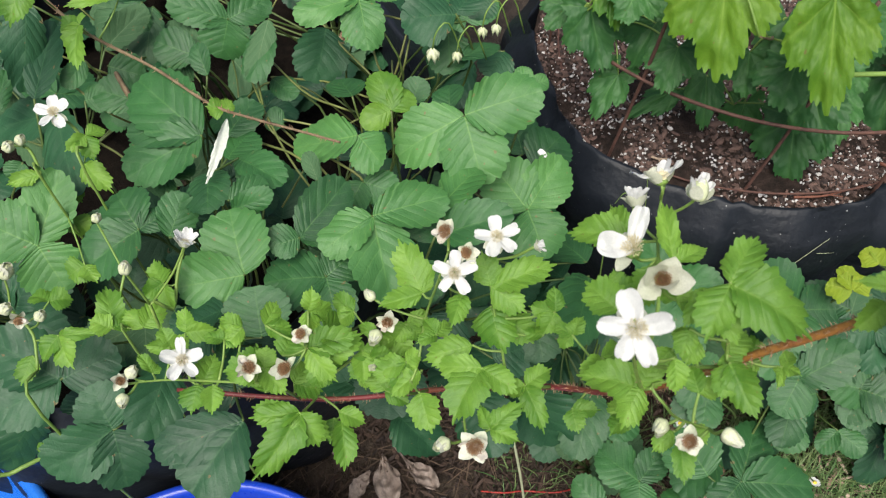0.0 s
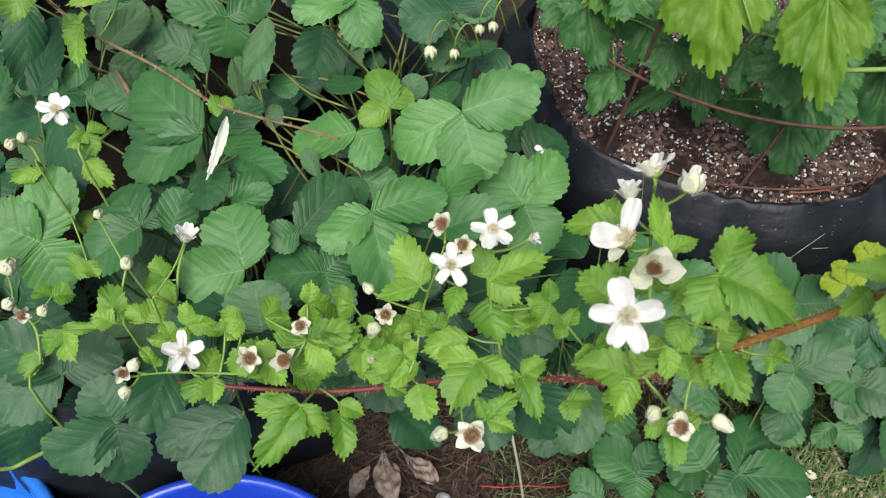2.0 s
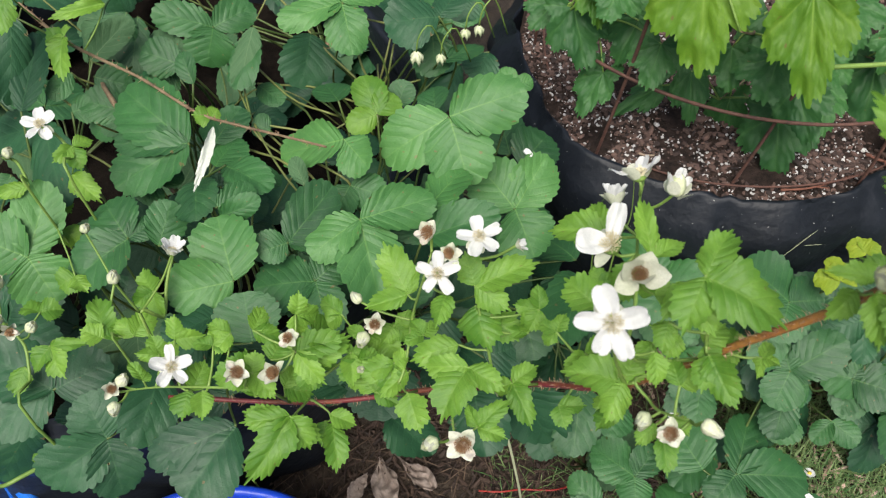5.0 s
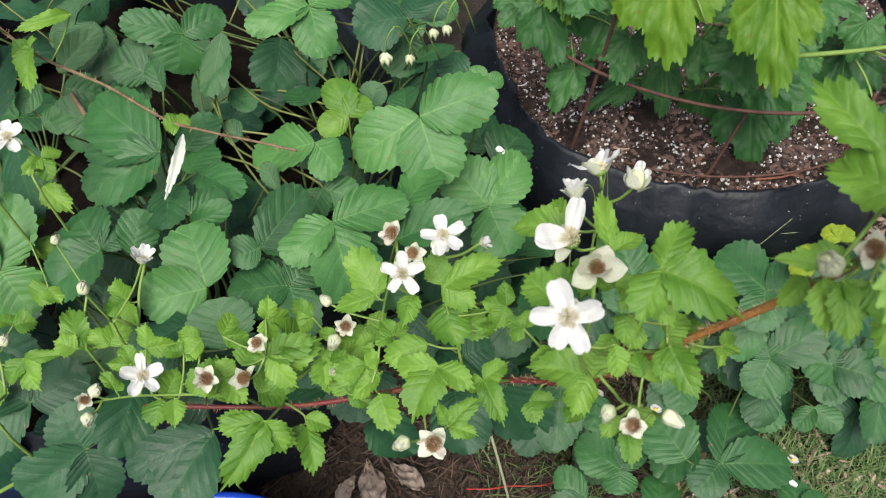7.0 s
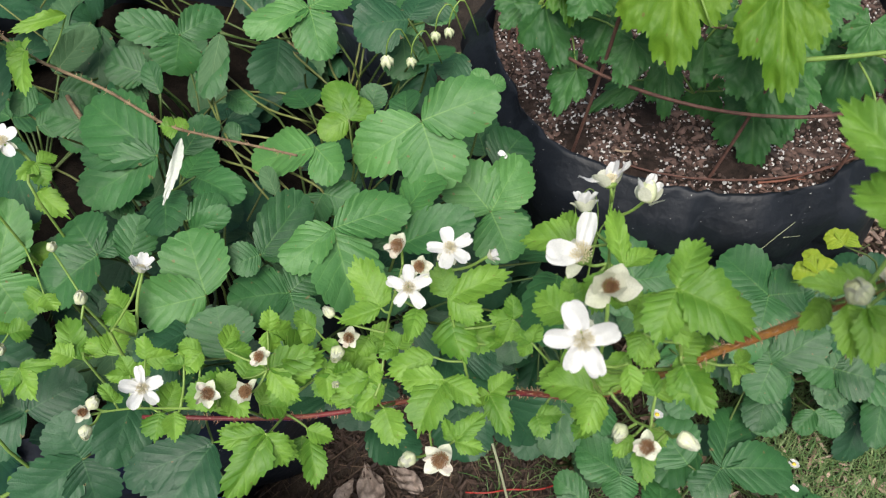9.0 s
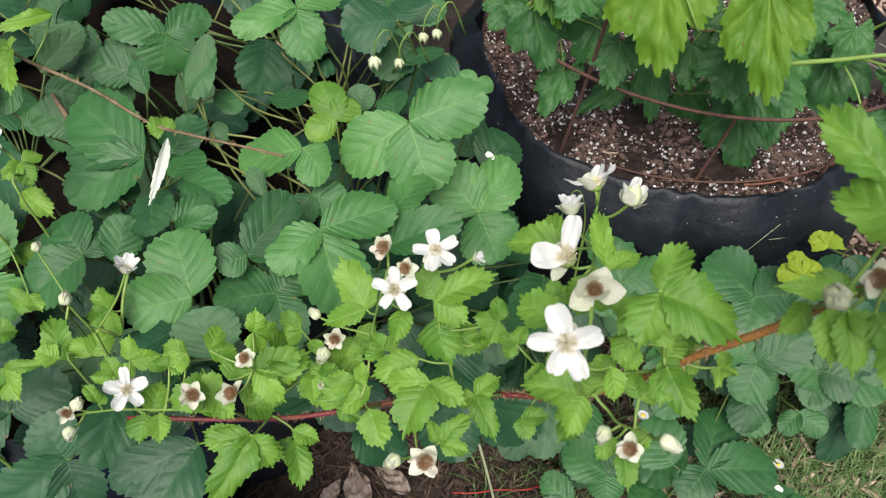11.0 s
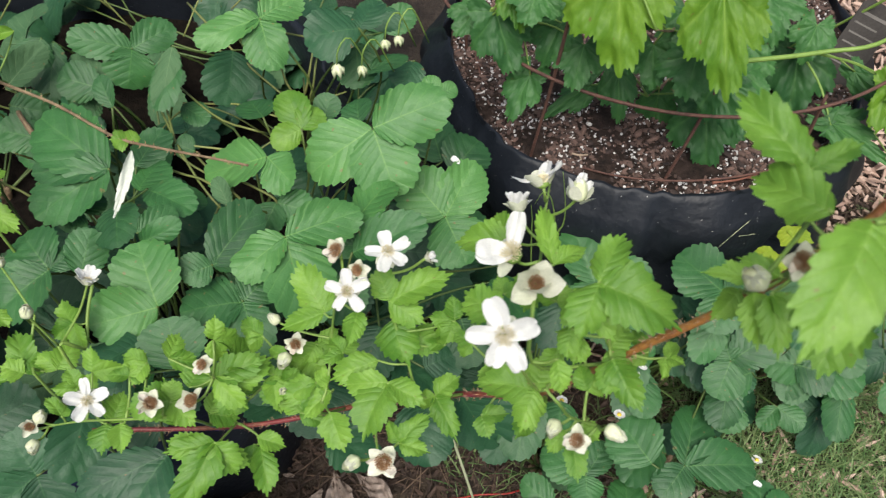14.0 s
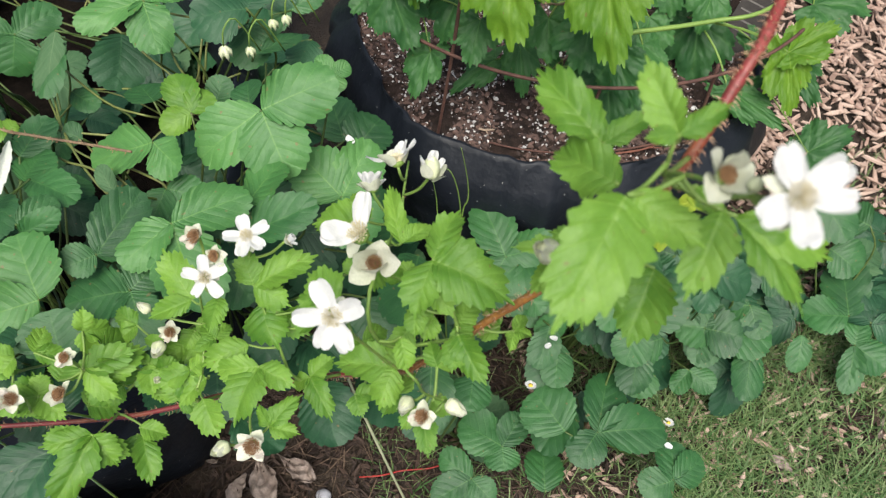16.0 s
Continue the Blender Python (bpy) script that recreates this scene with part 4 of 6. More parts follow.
shoot(0.0009, (-0.095, 0.236, 0.581), (-0.102, 0.218, 0.597), (-0.114, 0.205, 0.601))
shoot(0.0008, (0.192, 0.131, 0.930), (0.189, 0.128, 0.943), (0.190, 0.130, 0.950))
shoot(0.0008, (0.192, 0.131, 0.930), (0.192, 0.119, 0.945), (0.198, 0.100, 0.960), (0.198, 0.088, 0.972))
shoot(0.0007, (0.190, 0.160, 0.885), (0.187, 0.165, 0.902))
shoot(0.0007, (0.191, 0.130, 0.925), (0.181, 0.130, 0.924))
# a second, thinner cane and young shoots among the strawberries
thin_cane(0.0016, (-0.367, 0.622, 0.641), (-0.325, 0.594, 0.614), (-0.266, 0.572, 0.587), (-0.207, 0.524, 0.586), (-0.172, 0.513, 0.578), (-0.129, 0.496, 0.578), (-0.087, 0.475, 0.583))
young_shoot(0.0014, (-0.322, 0.253, 0.509), (-0.331, 0.293, 0.532), (-0.335, 0.316, 0.546), (-0.354, 0.334, 0.554))
young_shoot(0.0012, (-0.250, 0.300, 0.530), (-0.258, 0.320, 0.542), (-0.265, 0.340, 0.554), (-0.262, 0.359, 0.564))
young_shoot(0.0014, (-0.224, 0.306, 0.556), (-0.213, 0.320, 0.571), (-0.211, 0.343, 0.582), (-0.207, 0.365, 0.589))
young_shoot(0.0013, (-0.294, 0.433, 0.595), (-0.303, 0.466, 0.601), (-0.315, 0.484, 0.606), (-0.330, 0.494, 0.611))
young_shoot(0.0013, (-0.325, 0.423, 0.595), (-0.337, 0.444, 0.600), (-0.349, 0.462, 0.605), (-0.363, 0.464, 0.607))
# bare yellow-green strawberry stalks
stalk(0.0012, (-0.243, 0.757, 0.476), (-0.209, 0.664, 0.503), (-0.171, 0.563, 0.527), (-0.136, 0.489, 0.534), (-0.108, 0.470, 0.489))
stalk(0.0012, (-0.215, 0.730, 0.470), (-0.195, 0.651, 0.507), (-0.178, 0.586, 0.523), (-0.166, 0.547, 0.522), (-0.133, 0.532, 0.497))
stalk(0.0012, (-0.231, 0.750, 0.473), (-0.184, 0.667, 0.508), (-0.138, 0.613, 0.504), (-0.098, 0.574, 0.522), (-0.087, 0.591, 0.495))
stalk(0.0012, (-0.170, 0.770, 0.529), (-0.136, 0.703, 0.545), (-0.102, 0.669, 0.518), (-0.068, 0.629, 0.509), (-0.060, 0.645, 0.465))
stalk(0.0012, (-0.235, 0.611, 0.497), (-0.194, 0.571, 0.527), (-0.154, 0.558, 0.525), (-0.120, 0.549, 0.522), (-0.103, 0.555, 0.491))
stalk(0.0012, (-0.410, 0.646, 0.527), (-0.370, 0.597, 0.556), (-0.346, 0.577, 0.550), (-0.327, 0.567, 0.535), (-0.317, 0.586, 0.495))
stalk(0.0012, (-0.370, 0.574, 0.499), (-0.332, 0.531, 0.533), (-0.307, 0.515, 0.531), (-0.287, 0.501, 0.519), (-0.282, 0.527, 0.482))
stalk(0.0012, (-0.075, 0.693, 0.517), (-0.066, 0.646, 0.537), (-0.060, 0.629, 0.521), (-0.048, 0.626, 0.499), (-0.049, 0.673, 0.489))
stalk(0.0012, (-0.023, 0.710, 0.529), (-0.028, 0.654, 0.551), (-0.037, 0.632, 0.533), (-0.048, 0.630, 0.503), (-0.070, 0.650, 0.472))
stalk(0.0012, (-0.025, 0.692, 0.516), (-0.028, 0.641, 0.540), (-0.034, 0.625, 0.524), (-0.039, 0.624, 0.501), (-0.002, 0.629, 0.505))
stalk(0.0012, (-0.186, 0.672, 0.472), (-0.153, 0.643, 0.496), (-0.115, 0.633, 0.499), (-0.077, 0.597, 0.514), (-0.056, 0.636, 0.464))
stalk(0.0012, (-0.141, 0.552, 0.493), (-0.116, 0.507, 0.533), (-0.093, 0.489, 0.536), (-0.072, 0.473, 0.530), (-0.084, 0.484, 0.491))
stalk(0.0012, (-0.168, 0.585, 0.487), (-0.139, 0.525, 0.530), (-0.114, 0.486, 0.541), (-0.093, 0.466, 0.531), (-0.084, 0.501, 0.494))
stalk(0.0012, (-0.189, 0.562, 0.490), (-0.161, 0.518, 0.531), (-0.136, 0.499, 0.539), (-0.109, 0.470, 0.535), (-0.129, 0.481, 0.497))
stalk(0.0012, (-0.068, 0.706, 0.529), (-0.044, 0.663, 0.559), (-0.015, 0.655, 0.557), (0.015, 0.669, 0.551), (0.014, 0.700, 0.516))
# strawberry leaves over the planting bag
straw_leaf((-0.220, 0.510, 0.560), (0.000, -0.301, 0.954), (-0.284, 0.567, 0.578, 0.060), (-0.285, 0.476, 0.549, 0.053), (-0.288, 0.515, 0.562, 0.032))
straw_leaf((-0.349, 0.399, 0.550), (0.349, -0.588, 0.730), (-0.329, 0.451, 0.582, 0.042), (-0.387, 0.408, 0.575, 0.052), (-0.331, 0.373, 0.520, 0.053), age="young")
straw_leaf((-0.162, 0.351, 0.567), (-0.045, -0.438, 0.898), (-0.175, 0.399, 0.590, 0.052), (-0.215, 0.345, 0.562, 0.044), age="young")
straw_leaf((-0.099, 0.361, 0.544), (0.104, -0.170, 0.980), (-0.148, 0.357, 0.549, 0.053), (-0.087, 0.313, 0.535, 0.040), (-0.075, 0.385, 0.546, 0.035))
straw_leaf((-0.059, 0.407, 0.565), (0.220, -0.336, 0.916), (0.003, 0.430, 0.559, 0.038), (-0.045, 0.339, 0.537, 0.057), (-0.099, 0.377, 0.564, 0.036), age="young")
straw_leaf((-0.120, 0.387, 0.565), (0.423, -0.504, 0.754), (-0.082, 0.434, 0.576, 0.041), (-0.089, 0.402, 0.557, 0.022), (-0.142, 0.376, 0.570, 0.028))
straw_leaf((-0.146, 0.301, 0.553), (0.042, -0.523, 0.852), (-0.151, 0.334, 0.573, 0.050))
straw_leaf((-0.264, 0.412, 0.551), (0.027, -0.234, 0.972), (-0.288, 0.446, 0.560, 0.045), (-0.307, 0.380, 0.545, 0.049), (-0.243, 0.425, 0.554, 0.022))
straw_leaf((-0.234, 0.399, 0.555), (0.426, -0.590, 0.686), (-0.221, 0.430, 0.574, 0.033))
straw_leaf((-0.073, 0.494, 0.570), (-0.415, -0.409, 0.813), (-0.135, 0.505, 0.543, 0.046), (-0.052, 0.464, 0.565, 0.036), age="young")
straw_leaf((0.024, 0.513, 0.571), (-0.175, -0.541, 0.823), (0.091, 0.521, 0.591, 0.050), (0.038, 0.460, 0.540, 0.058), (-0.038, 0.493, 0.545, 0.052), age="young")
straw_leaf((-0.073, 0.642, 0.603), (0.255, -0.328, 0.910), (-0.064, 0.595, 0.584, 0.039), (-0.129, 0.614, 0.609, 0.031), (-0.035, 0.670, 0.603, 0.034), age="young")
straw_leaf((-0.218, 0.683, 0.547), (0.386, -0.679, 0.624), (-0.228, 0.654, 0.522, 0.049), (-0.270, 0.679, 0.575, 0.034), (-0.178, 0.709, 0.551, 0.034))
straw_leaf((-0.171, 0.663, 0.554), (0.052, -0.211, 0.976), (-0.188, 0.602, 0.542, 0.033))
straw_leaf((-0.247, 0.635, 0.541), (-0.033, -0.661, 0.750), (-0.287, 0.648, 0.551, 0.038))
straw_leaf((-0.226, 0.591, 0.556), (-0.001, -0.487, 0.873), (-0.237, 0.619, 0.572, 0.020))
straw_leaf((-0.116, 0.680, 0.533), (0.539, -0.494, 0.682), (-0.127, 0.632, 0.506, 0.055), age="old")
straw_leaf((-0.302, 0.686, 0.571), (0.297, -0.652, 0.698), (-0.325, 0.649, 0.547, 0.038))
straw_leaf((-0.295, 0.691, 0.560), (0.331, -0.394, 0.857), (-0.301, 0.632, 0.535, 0.031))
straw_leaf((-0.378, 0.618, 0.631), (0.527, -0.431, 0.733), (-0.379, 0.549, 0.591, 0.038), age="old")
straw_leaf((-0.369, 0.536, 0.588), (0.385, -0.155, 0.910), (-0.366, 0.621, 0.602, 0.029), age="old")
straw_leaf((-0.402, 0.517, 0.587), (0.306, -0.342, 0.889), (-0.395, 0.560, 0.601, 0.019))
straw_leaf((-0.362, 0.545, 0.560), (-0.032, -0.067, 0.997), (-0.419, 0.530, 0.557, 0.051), (-0.332, 0.459, 0.555, 0.044), age="old")
straw_leaf((-0.206, 0.464, 0.562), (-0.193, 0.208, 0.959), (-0.200, 0.417, 0.574, 0.038))
straw_leaf((-0.184, 0.484, 0.556), (-0.204, 0.149, 0.968), (-0.141, 0.447, 0.571, 0.032))
straw_leaf((-0.179, 0.417, 0.581), (0.384, -0.504, 0.774), (-0.149, 0.436, 0.578, 0.026))
straw_leaf((-0.176, 0.408, 0.579), (-0.271, -0.752, 0.601), (-0.141, 0.409, 0.595, 0.020))
straw_leaf((-0.204, 0.528, 0.538), (0.080, -0.105, 0.991), (-0.182, 0.569, 0.541, 0.035))
straw_leaf((-0.202, 0.503, 0.533), (-0.166, -0.125, 0.978), (-0.182, 0.532, 0.540, 0.048))
straw_leaf((-0.045, 0.546, 0.545), (0.099, -0.445, 0.890), (-0.056, 0.580, 0.563, 0.032), (-0.073, 0.534, 0.542, 0.025), (-0.027, 0.564, 0.552, 0.028), age="lime")
straw_leaf((-0.027, 0.585, 0.513), (-0.161, -0.615, 0.772), (-0.016, 0.603, 0.529, 0.027))
straw_leaf((0.011, 0.536, 0.554), (-0.201, -0.068, 0.977), (0.011, 0.567, 0.557, 0.029))
straw_leaf((0.021, 0.628, 0.590), (0.030, -0.139, 0.990), (-0.030, 0.624, 0.591, 0.055), (0.042, 0.661, 0.594, 0.031), age="old")
straw_leaf((0.014, 0.665, 0.539), (-0.020, -0.483, 0.876), (0.014, 0.624, 0.517, 0.043))
straw_leaf((0.018, 0.619, 0.538), (0.263, -0.205, 0.943), (0.065, 0.649, 0.531, 0.016))
straw_leaf((0.083, 0.461, 0.491), (0.127, -0.404, 0.906), (0.051, 0.501, 0.514, 0.054), (0.117, 0.509, 0.508, 0.045), (0.098, 0.420, 0.471, 0.054), age="young")
straw_leaf((-0.000, 0.435, 0.538), (-0.359, 0.012, 0.933), (0.032, 0.468, 0.550, 0.045), age="young")
straw_leaf((0.102, 0.566, 0.428), (-0.018, -0.216, 0.976), (0.136, 0.602, 0.436, 0.053))
straw_leaf((0.093, 0.587, 0.422), (-0.130, -0.056, 0.990), (0.086, 0.651, 0.424, 0.046))
straw_leaf((-0.007, 0.412, 0.522), (-0.396, -0.351, 0.849), (0.056, 0.414, 0.553, 0.038))
straw_leaf((0.006, 0.425, 0.509), (0.385, -0.332, 0.861), (-0.033, 0.423, 0.526, 0.023))
straw_leaf((0.152, 0.439, 0.399), (0.432, 0.239, 0.870), (0.123, 0.350, 0.438, 0.052))
straw_leaf((0.151, 0.455, 0.402), (0.046, -0.011, 0.999), (0.118, 0.492, 0.403, 0.056))
straw_leaf((0.089, 0.399, 0.398), (-0.072, -0.180, 0.981), (0.096, 0.352, 0.390, 0.051))
straw_leaf((0.033, 0.329, 0.366), (0.042, -0.025, 0.999), (0.039, 0.267, 0.364, 0.056), age="old")
straw_leaf((0.075, 0.347, 0.348), (-0.534, -0.704, 0.468), (0.108, 0.293, 0.304, 0.079), age="old")
straw_leaf((-0.052, 0.305, 0.374), (-0.043, 0.187, 0.982), (-0.014, 0.265, 0.383, 0.045), age="old")
straw_leaf((-0.052, 0.330, 0.450), (0.349, 0.011, 0.937), (-0.052, 0.276, 0.450, 0.059), age="old")
straw_leaf((-0.091, 0.342, 0.474), (0.086, -0.305, 0.948), (-0.096, 0.304, 0.462, 0.041), age="old")
straw_leaf((0.007, 0.381, 0.437), (-0.067, -0.246, 0.967), (-0.016, 0.335, 0.424, 0.049), age="old")
straw_leaf((0.045, 0.352, 0.393), (0.136, -0.341, 0.930), (0.080, 0.364, 0.392, 0.050), age="old")
straw_leaf((-0.115, 0.342, 0.487), (-0.102, -0.278, 0.955), (-0.135, 0.310, 0.475, 0.037), age="old")
straw_leaf((-0.284, 0.259, 0.475), (0.351, -0.621, 0.701), (-0.332, 0.226, 0.470, 0.048), (-0.277, 0.222, 0.439, 0.043), (-0.297, 0.284, 0.504, 0.041), age="old")
straw_leaf((-0.327, 0.296, 0.499), (0.101, -0.354, 0.930), (-0.387, 0.327, 0.517, 0.051), (-0.379, 0.268, 0.494, 0.045), (-0.284, 0.317, 0.502, 0.047), age="old")
straw_leaf((-0.163, 0.246, 0.518), (0.100, -0.251, 0.963), (-0.201, 0.197, 0.509, 0.056), (-0.227, 0.222, 0.519, 0.036), age="old")
straw_leaf((-0.230, 0.301, 0.518), (0.576, -0.222, 0.787), (-0.243, 0.241, 0.510, 0.044), age="old")
straw_leaf((-0.174, 0.323, 0.563), (-0.066, 0.058, 0.996), (-0.216, 0.305, 0.561, 0.048), age="old")
straw_leaf((-0.200, 0.332, 0.503), (0.240, -0.106, 0.965), (-0.234, 0.309, 0.509, 0.036), age="old")
straw_leaf((-0.343, 0.567, 0.552), (0.329, -0.519, 0.788), (-0.323, 0.576, 0.550, 0.027))
straw_leaf((-0.296, 0.571, 0.545), (0.207, -0.351, 0.913), (-0.333, 0.578, 0.556, 0.035))
straw_leaf((-0.154, 0.553, 0.523), (0.065, -0.661, 0.747), (-0.170, 0.559, 0.530, 0.023))
straw_leaf((-0.124, 0.413, 0.518), (0.373, -0.355, 0.858), (-0.114, 0.425, 0.518, 0.031))
straw_leaf((-0.264, 0.651, 0.520), (0.184, -0.611, 0.770), (-0.282, 0.635, 0.512, 0.034))
straw_leaf((-0.323, 0.601, 0.564), (0.191, -0.616, 0.764), (-0.292, 0.598, 0.553, 0.034))
straw_leaf((-0.177, 0.640, 0.501), (-0.054, -0.092, 0.994), (-0.151, 0.614, 0.500, 0.025))
straw_leaf((-0.339, 0.595, 0.577), (0.438, -0.497, 0.749), (-0.356, 0.570, 0.570, 0.020))
straw_leaf((-0.087, 0.591, 0.520), (0.472, 0.045, 0.880), (-0.099, 0.610, 0.526, 0.043))
straw_leaf((-0.387, 0.495, 0.548), (0.432, -0.684, 0.589), (-0.398, 0.481, 0.541, 0.024))
straw_leaf((-0.309, 0.431, 0.514), (0.356, -0.740, 0.571), (-0.324, 0.438, 0.532, 0.031))
straw_leaf((-0.194, 0.320, 0.483), (0.228, -0.019, 0.974), (-0.219, 0.335, 0.489, 0.040))
straw_leaf((0.094, 0.577, 0.540), (0.192, -0.403, 0.895), (0.079, 0.590, 0.549, 0.018), (0.110, 0.585, 0.540, 0.017), (0.096, 0.560, 0.532, 0.019), age="young")
straw_leaf((-0.120, 0.392, 0.518), (0.110, -0.213, 0.971), (-0.139, 0.355, 0.512, 0.043), (-0.095, 0.358, 0.508, 0.040))
straw_leaf((-0.161, 0.472, 0.537), (0.135, 0.088, 0.987), (-0.184, 0.492, 0.538, 0.035), (-0.145, 0.494, 0.533, 0.032))
straw_leaf((-0.033, 0.406, 0.493), (0.222, -0.465, 0.857), (-0.013, 0.375, 0.471, 0.046), (-0.064, 0.390, 0.492, 0.037))
straw_leaf((-0.072, 0.469, 0.534), (-0.147, -0.361, 0.921), (-0.088, 0.446, 0.522, 0.033), (-0.040, 0.455, 0.533, 0.032))
straw_leaf((-0.259, 0.496, 0.521), (0.154, -0.314, 0.937), (-0.244, 0.514, 0.524, 0.033), (-0.273, 0.479, 0.518, 0.033))
straw_leaf((-0.252, 0.643, 0.528), (-0.146, -0.501, 0.853), (-0.287, 0.679, 0.544, 0.042), age="pale")
straw_leaf((-0.170, 0.661, 0.564), (0.245, -0.421, 0.873), (-0.185, 0.604, 0.540, 0.026), age="pale")
straw_leaf((-0.332, 0.627, 0.562), (0.056, -0.793, 0.607), (-0.290, 0.651, 0.589, 0.027), age="pale")
straw_leaf((-0.108, 0.448, 0.564), (0.239, -0.276, 0.931), (-0.118, 0.473, 0.574, 0.015), age="pale")
straw_leaf((0.076, 0.676, 0.494), (-0.022, -0.180, 0.983), (0.056, 0.648, 0.488, 0.039), age="old")
straw_leaf((0.052, 0.704, 0.550), (-0.208, -0.294, 0.933), (0.042, 0.680, 0.540, 0.038), age="old")
# strawberry leaves of the plants in the ground
straw_leaf((0.341, 0.288, 0.170), (0.120, -0.051, 0.991), (0.376, 0.360, 0.169, 0.052), (0.427, 0.283, 0.159, 0.056), (0.306, 0.256, 0.172, 0.043))
straw_leaf((0.225, 0.297, 0.154), (-0.020, -0.101, 0.995), (0.182, 0.335, 0.157, 0.053), (0.257, 0.330, 0.158, 0.036), (0.221, 0.269, 0.151, 0.041))
straw_leaf((0.181, 0.269, 0.139), (-0.058, -0.199, 0.978), (0.149, 0.303, 0.144, 0.035), (0.132, 0.254, 0.133, 0.041), (0.201, 0.239, 0.134, 0.035))
straw_leaf((0.267, 0.239, 0.128), (-0.075, 0.043, 0.996), (0.278, 0.293, 0.127, 0.046))
straw_leaf((0.300, 0.292, 0.181), (-0.275, -0.177, 0.945), (0.276, 0.346, 0.184, 0.066))
straw_leaf((0.315, 0.402, 0.204), (0.018, -0.336, 0.942), (0.284, 0.347, 0.185, 0.053), (0.308, 0.432, 0.215, 0.044))
straw_leaf((0.459, 0.394, 0.171), (0.061, -0.298, 0.953), (0.394, 0.382, 0.172, 0.051))
straw_leaf((0.415, 0.374, 0.197), (-0.294, -0.127, 0.947), (0.393, 0.325, 0.184, 0.042))
straw_leaf((0.432, 0.228, 0.112), (0.115, -0.214, 0.970), (0.443, 0.272, 0.120, 0.045), (0.477, 0.246, 0.110, 0.042), (0.389, 0.222, 0.115, 0.041))
straw_leaf((0.551, 0.410, 0.131), (-0.037, -0.375, 0.926), (0.512, 0.374, 0.115, 0.042), (0.500, 0.424, 0.135, 0.054))
straw_leaf((0.599, 0.427, 0.152), (-0.323, -0.271, 0.907), (0.554, 0.438, 0.139, 0.043), (0.600, 0.384, 0.139, 0.038))
straw_leaf((0.556, 0.405, 0.127), (-0.080, 0.195, 0.978), (0.613, 0.379, 0.137, 0.059))
straw_leaf((0.597, 0.384, 0.114), (-0.017, -0.220, 0.975), (0.567, 0.318, 0.099, 0.043))
straw_leaf((0.618, 0.461, 0.181), (-0.162, -0.436, 0.885), (0.567, 0.461, 0.172, 0.044), (0.646, 0.440, 0.176, 0.046))
straw_leaf((0.672, 0.387, 0.113), (-0.367, -0.348, 0.863), (0.656, 0.346, 0.089, 0.030))
straw_leaf((0.759, 0.409, 0.096), (-0.158, 0.034, 0.987), (0.790, 0.499, 0.098, 0.062), (0.703, 0.428, 0.087, 0.054))
straw_leaf((0.756, 0.370, 0.081), (-0.259, -0.208, 0.943), (0.728, 0.314, 0.061, 0.033), (0.785, 0.332, 0.080, 0.050), (0.774, 0.402, 0.093, 0.033))
straw_leaf((0.267, 0.495, 0.270), (-0.083, -0.361, 0.929), (0.252, 0.564, 0.295, 0.053), (0.334, 0.498, 0.277, 0.054), (0.237, 0.462, 0.255, 0.043))
straw_leaf((0.316, 0.482, 0.227), (0.060, -0.461, 0.885), (0.283, 0.432, 0.204, 0.048))
straw_leaf((0.403, 0.377, 0.255), (-0.398, -0.344, 0.851), (0.459, 0.395, 0.289, 0.050), (0.382, 0.345, 0.232, 0.045), (0.400, 0.406, 0.265, 0.038))
straw_leaf((0.394, 0.418, 0.295), (-0.098, -0.433, 0.896), (0.359, 0.377, 0.271, 0.038))
straw_leaf((0.426, 0.368, 0.160), (0.045, -0.298, 0.954), (0.401, 0.336, 0.151, 0.054))
straw_leaf((0.307, 0.412, 0.227), (-0.050, -0.292, 0.955), (0.283, 0.368, 0.212, 0.036))
straw_leaf((0.312, 0.385, 0.207), (-0.269, -0.088, 0.959), (0.299, 0.345, 0.199, 0.038))
straw_leaf((0.320, 0.327, 0.169), (-0.316, 0.060, 0.947), (0.270, 0.286, 0.155, 0.052))
straw_leaf((0.505, 0.370, 0.102), (-0.288, -0.333, 0.898), (0.479, 0.352, 0.087, 0.027), (0.531, 0.341, 0.099, 0.034))
straw_leaf((0.451, 0.429, 0.323), (-0.230, -0.181, 0.956), (0.407, 0.461, 0.319, 0.042))
straw_leaf((0.535, 0.413, 0.133), (-0.373, -0.200, 0.906), (0.513, 0.377, 0.116, 0.040), (0.574, 0.389, 0.144, 0.059), (0.558, 0.446, 0.150, 0.039))
straw_leaf((0.272, 0.472, 0.249), (-0.094, -0.153, 0.984), (0.298, 0.427, 0.245, 0.043))
straw_leaf((0.148, 0.346, 0.327), (-0.037, -0.145, 0.989), (0.132, 0.277, 0.316, 0.047))
straw_leaf((0.198, 0.356, 0.252), (0.203, -0.038, 0.979), (0.185, 0.316, 0.253, 0.045))
straw_leaf((0.754, 0.499, 0.138), (-0.167, -0.349, 0.922), (0.784, 0.461, 0.129, 0.058))
straw_leaf((0.717, 0.553, 0.226), (-0.196, -0.320, 0.927), (0.740, 0.477, 0.205, 0.061))
straw_leaf((0.792, 0.498, 0.187), (-0.569, -0.092, 0.817), (0.775, 0.527, 0.179, 0.054))
straw_leaf((0.672, 0.470, 0.164), (-0.364, -0.116, 0.924), (0.654, 0.503, 0.161, 0.047))
